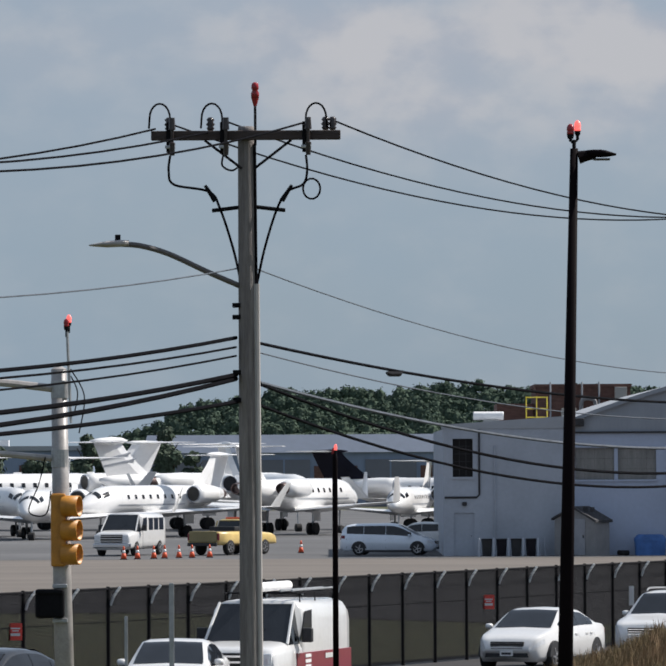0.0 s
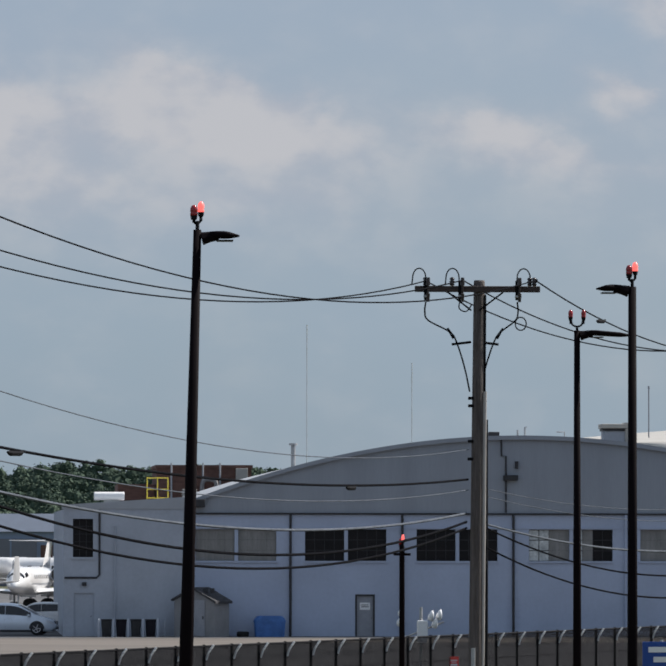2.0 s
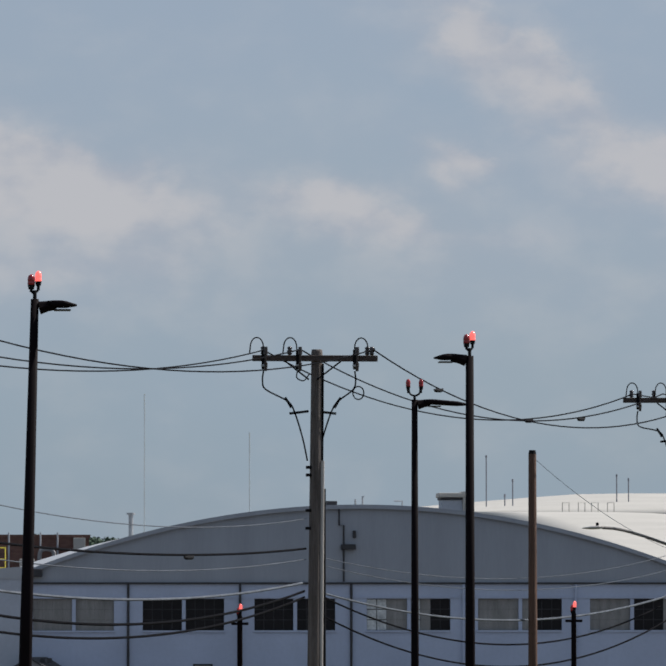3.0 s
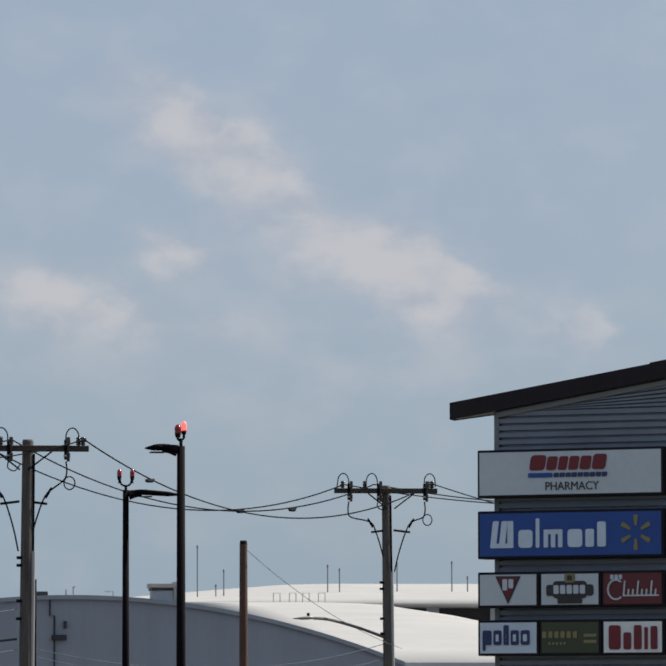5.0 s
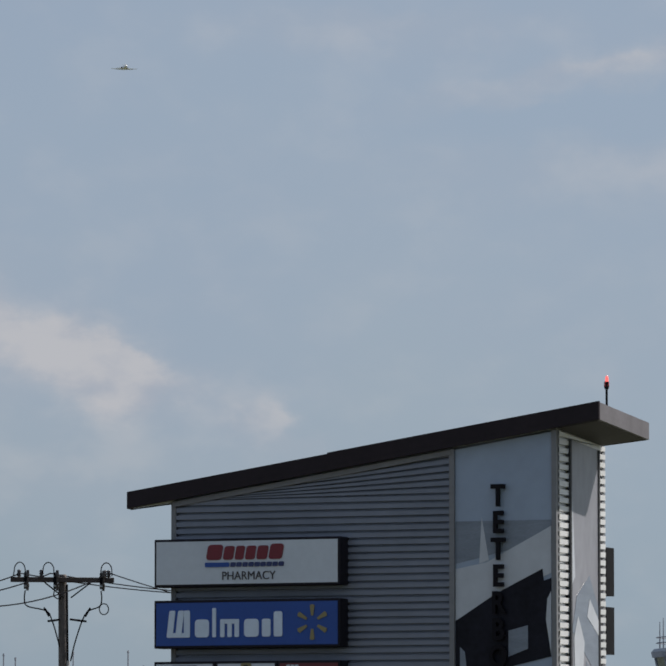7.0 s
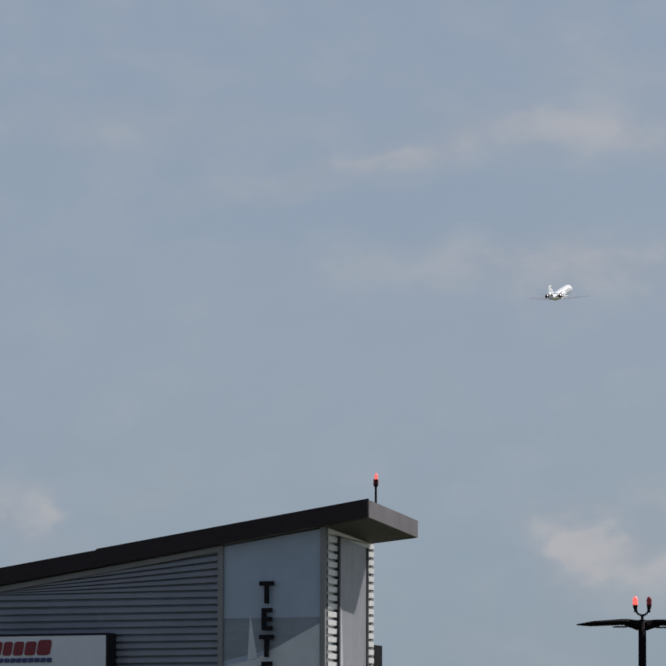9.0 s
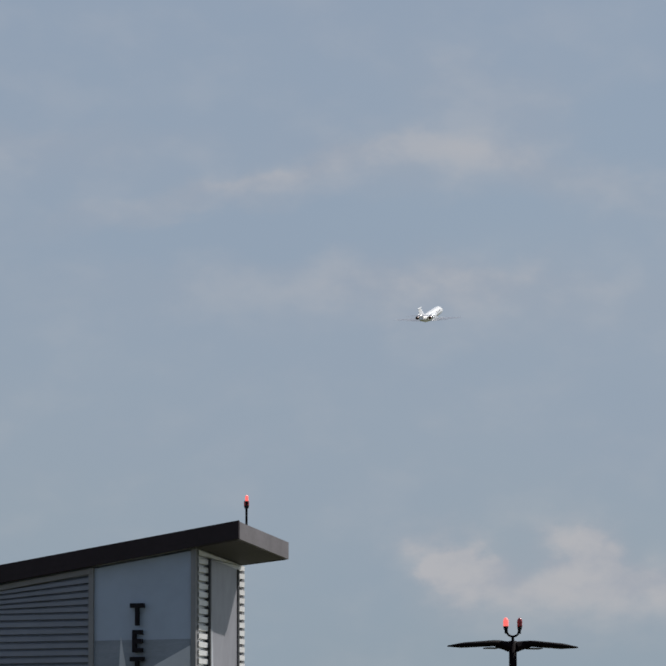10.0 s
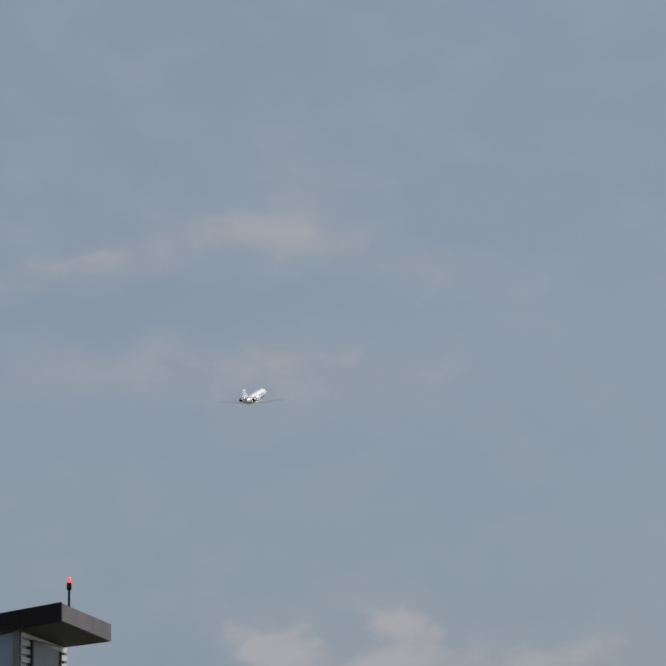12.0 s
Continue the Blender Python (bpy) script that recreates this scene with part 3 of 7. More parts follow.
def fence_sign(p, material, w, h, label, bars=()):
    s = thing("fence_sign", Matrix.Translation(p) @ Matrix.Rotation(radians(-4), 4, "Z"), label, "sign", "signs on the fence")
    part("plate", box(-w / 2, w / 2, -0.004, 0.004, -h / 2, h / 2), material, s)
    for z, bw, bh in bars:
        part("text_bar", box(-bw / 2, bw / 2, -0.009, -0.0045, z - bh / 2, z + bh / 2), "white", s)
    return s


def on_fence(a, z, off=0.1):
    q = FENCE0 + ALONG * a + ACROSS * off
    return (q.x, q.y, z)


def fence_at(k):
    """Distance along the fence at which a line of sight x = k * y meets it."""
    return (k * FENCE0.y - FENCE0.x) / (ALONG.x - k * ALONG.y)


REDBARS = [(0.07, 0.2, 0.03), (0.02, 0.14, 0.025), (-0.06, 0.2, 0.06)]
fence_sign(on_fence(fence_at(math.tan(radians(-3.35))), 1.42), "redsign", 0.28, 0.36, "red and white warning sign wired to the fence", REDBARS)
fence_sign(on_fence(fence_at(math.tan(radians(1.56))), 1.42), "redsign", 0.28, 0.36, "red and white warning sign wired to the fence", REDBARS)
fence_sign(on_fence(fence_at(math.tan(radians(5.15))), 1.42), "redsign", 0.28, 0.36, "red and white warning sign wired to the fence", REDBARS)
fence_sign(on_fence(fence_at(math.tan(radians(3.04))), 1.35), "white", 0.13, 0.52, "narrow white marker plate on the fence")


# ---- poles and cables ----
def beacon(parent, x, y, z, lit, r=0.055, stem=0.1):
    r *= 0.85
    b = part("beacon", tube([(x, y, z), (x, y, z + stem), (x, y, z + stem + 0.001), (x, y, z + stem + 0.05)], [0.018, 0.018, r * 0.75, r], n=10), "black", parent, "aviation warning light")
    part("lamp_glass", loft([level(z + stem + 0.05 + dz, x, y, r * k, r * k, 10) for dz, k in ((0, 0.95), (0.02, 1.05), (0.035, 0.9), (0.05, 1.05), (0.085, 0.95), (0.105, 0.7), (0.118, 0.3))]), "red_lit" if lit else "red_glass", b,
         "glowing red glass" if lit else "dark red glass", smooth=True)
    return b


def cutout(parent, x, z, k):
    """A fused switch on the crossarm: plates, an insulator, a loop above and the drop below."""
    c = part("switch_bracket", box(x - 0.045, x + 0.045, -0.24, -0.18, z - 0.22, z + 0.17, 0.012), "black", parent)
    part("barrel", tube([(x + 0.03, -0.27, z - 0.26), (x + 0.03, -0.28, z - 0.1), (x + 0.03, -0.28, z - 0.09), (x + 0.03, -0.29, z + 0.06), (x + 0.03, -0.29, z + 0.07), (x + 0.03, -0.3, z + 0.22)], [0.03, 0.04, 0.022, 0.022, 0.045, 0.035], n=8), "ceramic", c)
    part("clip", box(x - 0.06, x + 0.07, -0.3, -0.24, z - 0.17, z - 0.13, 0.008), "steel", c)
    part("clip", box(x - 0.02, x + 0.06, -0.19, -0.12, z - 0.03, z + 0.03, 0.008), "steel", c)
    s = -1 if k < 2 else 1
    x += 0.02 * s if k == 1 else 0
    pts = [(x, -0.1, z + 0.15)] + [(x + s * (0.13 - 0.13 * math.cos(t)), -0.1, z + 0.22 + 0.19 * math.sin(t)) for t in [math.pi * i / 10 for i in range(11)]]
    pts.append((x + s * 0.27, -0.05, z + 0.1))
    part("jumper", tube(pts, 0.013), "cable", c)


def insulator(parent, x, z):
    part("insulator", loft([level(z + dz, x, 0, r, r, 10) for dz, r in ((0, 0.02), (0.04, 0.055), (0.06, 0.035), (0.09, 0.06), (0.12, 0.035), (0.15, 0.055), (0.18, 0.025))]), "ceramic", parent, smooth=True)


def utility_pole(base, top, r0, arm_z, xl, xr, cut_x, label, lean=(0, 0), bracket_z=None, turn=0.0, wood="pole"):
    p = thing("utility_pole", Matrix.Translation((*base, 0)), label, "utility pole", "utility poles along the road")
    pts = [(lean[0] * t, lean[1] * t, top * t) for t in (0, 0.25, 0.5, 0.75, 0.995, 1.0)]
    part("pole", tube(pts, [r0 * k for k in (1.12, 1.05, 0.98, 0.9, 0.82, 0.76)], n=14), wood, p, smooth=True)
    arm = part("crossarm", box(xl, xr, -0.2, -0.1, arm_z - 0.06, arm_z + 0.06, 0.012), "arm", p, "dark wooden crossarm")
    for s in (-1, 1):
        part("arm_brace", tube([(s * 0.55, -0.16, arm_z - 0.06), (s * 0.08, -0.14, arm_z - 0.42)], 0.018, n=5), "black", p)
    for k, x in enumerate(cut_x):
        cutout(p, x, arm_z, k)
    for x in (xl + 0.22, xl + 0.75, xr - 0.1, xr - 0.19):
        insulator(p, x, arm_z + 0.06)
    bz = bracket_z or arm_z - 0.95
    for s, x in ((-1, cut_x[0]), (1, cut_x[2])):
        part("stand_off", tube([(s * 0.08, 0, bz + 0.03), (s * 0.46, -0.1, bz - 0.02)], 0.026, n=6), "black", p)
        a, b = (x, -0.12, arm_z - 0.25), (s * 0.36, -0.1, bz)
        mid = (x * 0.95, -0.12, arm_z - 0.62)
        pts = smooth_curve([a, (x * 1.02, -0.12, arm_z - 0.45), mid, (s * 0.5, -0.1, bz + 0.22), b, (s * 0.2, -0.05, bz - 0.5), (s * 0.1, 0, bz - 0.95)], 6)
        part("riser_cable", tube(pts, 0.016), "cable", p)
        part("cable_end", tube([(s * 0.42, -0.1, bz + 0.1), (s * 0.55, -0.1, bz + 0.3)], [0.035, 0.02], n=8), "black", p)
    pts = [(cut_x[2] + 0.07 - 0.11 * math.cos(t), -0.12, arm_z - 0.68 + 0.13 * math.sin(t)) for t in [2 * math.pi * i / 14 for i in range(15)]]
    part("cable_loop", tube(pts, 0.013), "cable", p)
    pts = smooth_curve([(cut_x[1], -0.12, arm_z - 0.22), (cut_x[1] - 0.02, -0.12, arm_z - 0.38), (cut_x[1] + 0.12, -0.1, arm_z - 0.44), (-0.06, 0, arm_z - 0.3)], 5)
    part("jumper", tube(pts, 0.013), "cable", p)
    part("cable_guard", tube([(r0 * 0.95, -0.05, 0), (r0 * 0.9 + lean[0] * 0.8, -0.05, bz - 0.95)], 0.042, n=8), "guard", p, "pale conduit guard")
    part("riser_cable", tube([(r0 * 0.9 + lean[0] * 0.8, -0.05, bz - 0.95), (r0 * 0.86 + lean[0], -0.05, arm_z - 0.1)], 0.02), "cable", p)
    for z in (arm_z - 2.15, arm_z - 2.3, arm_z - 3.0, arm_z - 3.35):
        part("cable_clamp", box(lean[0] * z / top - r0 * 1.5, lean[0] * z / top - r0 * 0.7, -0.09, 0.0, z - 0.03, z + 0.03, 0.01), "black", p)
    return p


pole_a = utility_pole((-1.06, 70.0), 9.15, 0.128, 9.03, -1.23, 1.17, (-0.99, -0.31, 0.73), "tall weathered grey wooden utility pole with a crossarm and street lamp", lean=(-0.03, 0), bracket_z=8.1)
pole_b = utility_pole((10.25, 108.5), 10.1, 0.135, 9.92, -1.2, 1.28, (-0.98, -0.3, 0.83), "weathered wooden utility pole with fused crossarm by the hangar", lean=(0.09, 0), bracket_z=8.85, wood="poledark")
pole_c = utility_pole((20.78, 128.3), 10.03, 0.12, 9.9, -1.35, 1.1, (-1.0, -0.3, 0.8), "brown wooden utility pole with a crossarm before pale roofs", lean=(-0.1, 0), bracket_z=8.95, wood="poledark")
tall = part("beacon_mast", tube([(0.09, -0.16, 8.9), (0.09, -0.16, 9.42)], 0.018), "black", pole_a)
b_ = part("beacon", tube([(0.09, -0.16, 9.4), (0.09, -0.16, 9.5)], [0.02, 0.05], n=10), "red_glass", pole_a, "dark red warning light")
part("lamp_glass", loft([level(z, 0.09, -0.16, r, r, 10) for z, r in ((9.5, 0.05), (9.56, 0.055), (9.6, 0.035), (9.62, 0.05), (9.68, 0.045), (9.7, 0.02))]), "red_glass", b_, smooth=True)


def street_arm(p, pts, head, label):
    arm = part("lamp_arm", tube(smooth_curve(pts, 6), 0.035, n=8), "armsteel", p)
    h = Vector(head)
    fix = part("luminaire", loft([oval(h.x + dx, h.y, h.z + dz, ry, rz, 12, 2.6) for dx, dz, ry, rz in ((0.12, 0.015, 0.05, 0.035), (0.0, 0.01, 0.1, 0.045), (-0.15, 0, 0.14, 0.04), (-0.32, -0.01, 0.12, 0.018), (-0.38, -0.012, 0.06, 0.008))]), "greysteel", p, label, smooth=True)
    part("photocell", tube([(h.x - 0.02, h.y, h.z + 0.04), (h.x - 0.02, h.y, h.z + 0.12)], 0.035, n=8), "black", fix)


street_arm(pole_a, [(-0.1, 0, 7.12), (-0.5, -0.2, 7.29), (-1.0, -0.4, 7.52), (-1.35, -0.55, 7.62), (-1.6, -0.62, 7.64)], (-1.62, -0.62, 7.64), "flat grey LED street lamp head")
street_arm(pole_c, [(-0.1, 0, 6.45), (-0.8, -0.3, 6.68), (-1.5, -0.6, 6.86), (-1.95, -0.8, 6.9)], (-2.05, -0.82, 6.9), "flat grey LED street lamp head")


def cable(name, p, q, drop, r, label, material="cable", splice=(), size=1.0):
    pts = hang(p, q, drop)
    ob = thing(name, Matrix.Translation(pts[0]), label, "cable", "overhead cables")
    o = pts[0]
    part("strand", tube([v - o for v in pts], r), material, ob)
    for s in splice:
        v = Vector(p).lerp(Vector(q), s) - Vector((0, 0, 4 * drop * s * (1 - s))) - o
        d = (Vector(q) - Vector(p)).normalized()
        part("splice", tube([v - d * 0.35 * size - Vector((0, 0, 0.04)), v - d * 0.2 * size - Vector((0, 0, 0.05)), v + d * 0.3 * size - Vector((0, 0, 0.04)), v + d * 0.5 * size], [0.015, 0.04, 0.04, 0.012], n=8), "black", ob)
    return ob


POWER, NEUTRAL, PHONE = "thin black overhead power line between poles", "thin grey neutral line strung between the poles", "thick black telephone cable slung between the poles"
for n_, (p, q, drop, r) in enumerate((((0.05, 70, 9.21), (11.48, 108.39, 10.11), 0.82, 0.013), ((-1.35, 69.99, 9.22), (10.04, 108.54, 10.11), 0.77, 0.013), ((-2.08, 69.97, 9.2), (9.33, 108.6, 10.1), 0.8, 0.013),
                      ((11.46, 108.4, 10.09), (21.74, 128.17, 10.06), 1.14, 0.015), ((10.04, 108.54, 10.09), (20.41, 128.39, 10.06), 0.98, 0.015), ((9.29, 108.6, 10.09), (19.71, 128.5, 10.06), 0.96, 0.015),
                      ((21.8, 128.17, 10.06), (38.0, 163.0, 9.9), 0.45, 0.015), ((20.41, 128.39, 10.06), (36.7, 163.2, 11.2), 0.4, 0.015), ((19.71, 128.5, 10.06), (36.0, 163.3, 11.2), 0.4, 0.015),
                      ((-2.24, 69.9, 9.12), (-13.93, 31.5, 9.09), 1.38, 0.013), ((-1.52, 69.98, 9.09), (-13.02, 31.5, 9.09), 1.27, 0.013), ((-0.38, 70.0, 9.19), (-11.88, 31.5, 9.19), 1.46, 0.013))):
    cable("power_line", p, q, drop, r, POWER, splice={3: (0.16,), 4: (0.74,), 5: (0.68,)}.get(n_, ()), size=0.6)
for p, q, drop in (((-0.99, 69.99, 7.35), (10.13, 108.53, 6.76), 0.64), ((-1.2, 69.99, 7.35), (-12.7, 31.5, 7.35), 0.9)):
    cable("neutral_line", p, q, drop, 0.009, NEUTRAL, "greycable")
for p, q, drop, r, sp, ma in (((-0.94, 69.99, 6.4), (10.12, 108.53, 6.17), 0.39, 0.022, (0.16, 0.72), "cable"), ((-0.94, 69.99, 6.28), (10.12, 108.53, 5.96), 0.5, 0.01, (), "greycable"),
                              ((-0.93, 69.99, 5.9), (10.09, 108.53, 5.5), 0.57, 0.024, (), "greycable"), ((-0.93, 69.99, 5.88), (10.09, 108.53, 5.33), 0.89, 0.024, (), "cable"), ((-0.93, 69.99, 5.61), (10.09, 108.53, 5.21), 0.93, 0.022, (), "cable"),
                              ((-1.23, 69.99, 6.47), (-12.73, 31.5, 6.47), 0.81, 0.024, (), "cable"), ((-1.23, 69.99, 6.35), (-12.73, 31.5, 6.35), 0.76, 0.014, (), "cable"), ((-1.23, 69.99, 6.24), (-12.73, 31.5, 6.24), 0.79, 0.013, (), "cable"),
                              ((-1.23, 69.99, 6.0), (-12.73, 31.5, 6.0), 0.81, 0.03, (), "cable"), ((-1.23, 69.99, 5.95), (-12.73, 31.5, 5.95), 0.94, 0.03, (), "cable"), ((-1.21, 69.99, 5.66), (-12.7, 31.5, 5.66), 0.66, 0.026, (), "cable"),
                              ((10.5, 108.49, 5.28), (20.64, 128.35, 5.36), 0.57, 0.024, (), "greycable"), ((10.5, 108.49, 5.2), (20.32, 128.4, 5.07), 0.91, 0.02, (), "cable"), ((10.5, 108.49, 4.82), (20.54, 128.37, 4.78), 1.05, 0.02, (), "cable"),
                              ((10.4, 108.45, 6.0), (20.6, 128.3, 6.3), 0.5, 0.008, (), "greycable"), ((10.4, 108.45, 5.85), (20.6, 128.3, 5.95), 0.5, 0.008, (), "greycable")):
    cable("telephone_cable", p, q, drop, r, PHONE, ma, sp)

stub = thing("wooden_post", Matrix.Translation((16.03, 118.9, 0)), "plain brown wooden stub pole by the hangar", "pole")
part("pole", tube([(0, 0, 0), (0, 0, 4), (0, 0, 8.35), (0, 0, 8.4)], [0.11, 0.1, 0.085, 0.075], n=12), "polebrown", stub, smooth=True)
part("pole_cap", tube([(0, 0, 8.36), (0, 0, 8.44)], [0.088, 0.07], n=12), "black", stub)
cable("guy_wire", (16.03, 118.9, 8.3), (21.0, 128.0, 6.2), 0.25, 0.006, "thin guy wire from the stub pole to the utility pole", "greycable")
for dx, z0, z1 in ((0.22, 0, 7.35),):
    part("riser_pipe", tube([(dx, 0, z0), (dx, 0, z1)], 0.045, n=8), "black", pole_b)
    part("marker_pipe", tube([(-0.05, -0.25, 0), (-0.05, -0.25, 2.85)], 0.04, n=8), "steel", pole_b)


# ---- parking lot lamps ----
def luminaire(parent, z, s, reach, label="bronze LED area light head"):
    pts = smooth_curve([(s * 0.05, 0, z), (s * 0.14, 0, z + 0.02), (s * 0.24, 0, z + 0.03)], 4)
    arm = part("lamp_arm", tube(pts, [0.075, 0.072, 0.068, 0.064, 0.06, 0.057, 0.054, 0.052, 0.05], n=8), "bronze", parent)
    secs = [(0.14, 0.05, 0.035), (0.22, 0.1, 0.042), (0.3, 0.15, 0.042), (max(0.36, reach - 0.2), 0.15, 0.036), (reach, 0.08, 0.01)]
    head = part("luminaire", loft([oval(s * x, 0, z + 0.03 - 0.05 * max(0, x - 0.3) + 0.02 * (1 - x), ry, rz, 12, 3) for x, ry, rz in secs]), "bronze", parent, label, smooth=True)
    part("led_panel", box(min(s * 0.22, s * 0.4), max(s * 0.22, s * 0.4), -0.1, 0.1, z - 0.03, z - 0.015), "lens", head)


def lamp_post(base, top, r0, r1, heads, beacons, label, lean=0.0):
    p = thing("lamp_post", Matrix.Translation((*base, 0)), label, "lamp post", "parking lot lamp posts")
    part("base_cover", loft([level(z, -lean, 0, r, r, 12, 4) for z, r in ((0, r0 * 1.9), (0.12, r0 * 1.9), (0.16, r0 * 1.2))]), "bronze", p)
    part("post", loft([level(z, -lean * (1 - z / top), 0, r0 + (r1 - r0) * z / top, r0 + (r1 - r0) * z / top, 12, 3) for z in (0, top * 0.5, top)]), "bronze", p, smooth=True)
    for s, dz, reach in heads:
        luminaire(p, top - dz, s, reach)
    if len(beacons) > 1:
        part("beacon_yoke", tube(smooth_curve([(-0.09, 0, top + 0.16), (-0.07, 0, top + 0.09), (0, 0, top + 0.06), (0.07, 0, top + 0.09), (0.09, 0, top + 0.16)], 4), 0.015), "black", p)
        part("beacon_stem", tube([(0, 0, top), (0, 0, top + 0.07)], 0.02), "black", p)
        for x, lit in beacons:
            beacon(p, x, 0, top + 0.1, lit, 0.042, 0.05)
    else:
        for x, lit in beacons:
            part("beacon_stem", tube([(0, 0, top - 0.02), (0, 0, top + 0.1)], 0.022), "black", p)
            part("beacon_yoke", tube(smooth_curve([(-0.04, 0, top + 0.12), (-0.03, 0, top + 0.08), (0, 0.01, top + 0.07), (0.035, 0.02, top + 0.1), (0.04, 0.02, top + 0.14)], 4), 0.014), "black", p)
            beacon(p, x - 0.04, 0, top + 0.08, lit, 0.05, 0.03)
            beacon(p, x + 0.04, 0.02, top + 0.1, True, 0.044, 0.05)
    return p


lamp_post((2.72, 61.94), 8.38, 0.105, 0.045, [(1, 0.1, 0.47)], [(0.0, False)], "tall dark bronze parking lot lamp post with red warning light", lean=0.2)
lamp_post((8.69, 70.47), 8.17, 0.075, 0.05, [(-1, 0.06, 0.46)], [(0.0, False)], "dark bronze lamp post with a single head and warning light")
lamp_post((9.56, 84.46), 8.16, 0.075, 0.045, [(1, 0.08, 0.86)], [(-0.1, False), (0.1, False)], "dark bronze lamp post with twin unlit warning lights")
lamp_post((22.94, 72.45), 8.58, 0.08, 0.05, [(-1, 0.08, 0.92), (1, 0.08, 0.92)], [(-0.1, True), (0.1, False)], "dark twin-headed parking lot lamp post against the sky")


def short_lamp(base, top, bar):
    p = thing("short_lamp_post", Matrix.Translation((*base, 0)), "short dark post topped with a lit red warning light", "warning light", "red warning lights by the fence")
    part("post", tube([(0, 0, 0), (0, 0, top - 0.2), (0, 0, top - 0.18), (0, 0, top - 0.1)], [0.06, 0.05, 0.05, 0.03], n=10), "bronze", p, smooth=True)
    beacon(p, -0.02, 0.03, top - 0.27, False, 0.05, 0.1)
    beacon(p, 0.015, -0.03, top - 0.2, True, 0.036, 0.1)
    if bar:
        part("cross_bar", box(-0.16, 0.16, -0.04, 0.04, top - 0.33, top - 0.28, 0.01), "bronze", p)


short_lamp((0.02, 104.0), 5.2, False)
short_lamp((8.42, 103.66), 5.0, True)
short_lamp((14.66, 102.97), 5.05, True)


# ---- traffic signal ----
def traffic_signal():
    p = thing("traffic_signal", Matrix.Translation((-4.07, 81.9, 0)), "grey steel traffic signal pole with yellow three-lamp head", "traffic light")
    part("pole", tube([(0.1, 0, 0), (0.03, 0, 3.5), (0, 0, 6.3)], [0.15, 0.135, 0.115], n=16), "greysteel", p, smooth=True)
    part("pole_cap", tube([(0, 0, 6.3), (0, 0, 6.34)], [0.12, 0.06], n=16), "greysteel", p)
    for z, r, dz in ((6.02, 0.06, 0.12), (4.98, 0.05, 0.1)):
        part("mast_arm", tube([(-0.1, 0, z), (-0.7, -0.2, z + dz * 0.6), (-4.5, -1.5, z + dz * 3)], [r, r * 0.95, r * 0.7], n=8), "greysteel", p)
    for z in (6.0, 4.98):
        part("pole_clamp", loft([level(zz, 0.01, 0, 0.13, 0.13, 16) for zz in (z - 0.13, z + 0.13)]), "steel", p)
    head = part("signal_head", box(-0.12, 0.1, -0.22, 0.0, 3.38, 4.46, 0.03), "signal", p, "yellow three-section signal head")
    for k in range(3):
        z = 3.56 + 0.355 * k
        d = (0.955, -0.296)
        ring = lambda t, r: [(0.02 + d[0] * t - d[1] * r * math.cos(a), -0.14 + d[1] * t + d[0] * r * math.cos(a), z + r * math.sin(a)) for a in [2 * math.pi * i / 16 for i in range(16)]]
        part("visor", loft([ring(0.05, 0.16), ring(0.3, 0.155), ring(0.3, 0.14), ring(0.08, 0.14)], cap=False), "signal", head, smooth=True)
        part("signal_lens", loft([ring(0.07, 0.14), ring(0.1, 0.14), ring(0.12, 0.05)]), "lens", head, "unlit dark lens")
    part("bracket", tube([(-0.02, -0.1, 3.38), (0.0, -0.1, 3.26), (0.06, 0, 3.26)], 0.035), "greysteel", p)
    ped = part("pedestrian_signal", box(-0.35, 0.08, -0.32, -0.14, 2.62, 3.05, 0.04), "black", p, "black pedestrian signal box")
    part("visor", box(-0.33, 0.06, -0.36, -0.32, 2.98, 3.04, 0.01), "black", ped)
    part("bracket", box(-0.1, 0.12, -0.2, 0.0, 3.06, 3.12, 0.01), "steel", p)
    part("bracket", box(-0.1, 0.12, -0.2, 0.0, 2.55, 2.61, 0.01), "steel", p)
    part("beacon_mast", tube([(0.18, -0.1, 5.5), (0.13, -0.1, 6.85)], 0.022), "steel", p)
    beacon(p, 0.12, -0.1, 6.78, False, 0.05, 0.1)
    beacon(p, 0.155, -0.06, 6.84, True, 0.045, 0.1)
    for a, b, c in (((0.18, -0.1, 6.3), (0.38, -0.1, 5.9), (0.3, -0.1, 5.35)), ((0.18, -0.1, 6.2), (0.28, -0.1, 5.95), (0.22, -0.1, 5.6))):
        part("lead", tube(smooth_curve([a, b, c], 8), 0.01), "cable", p)
    part("lead", tube(smooth_curve([(-0.2, -0.1, 5.0), (-0.3, -0.1, 4.6), (-0.45, -0.1, 4.2), (-0.2, -0.1, 4.15), (-0.12, -0.1, 4.5)], 8), 0.01), "cable", p)


traffic_signal()

for k, (x, y, top, r) in enumerate(((-2.95, 100.0, 2.75, 0.045), (-3.85, 102.0, 2.1, 0.03))):
    s = thing("sign_post", Matrix.Translation((x, y, 0)), "slim galvanised steel sign post by the road", "post", "bare sign posts")
    part("channel", box(-r, r, -0.02, 0.02, 0, top, 0.008), "steel", s)
    part("bolt", tube([(0, -0.03, top - 0.12), (0, 0.03, top - 0.12)], 0.012), "steel", s)


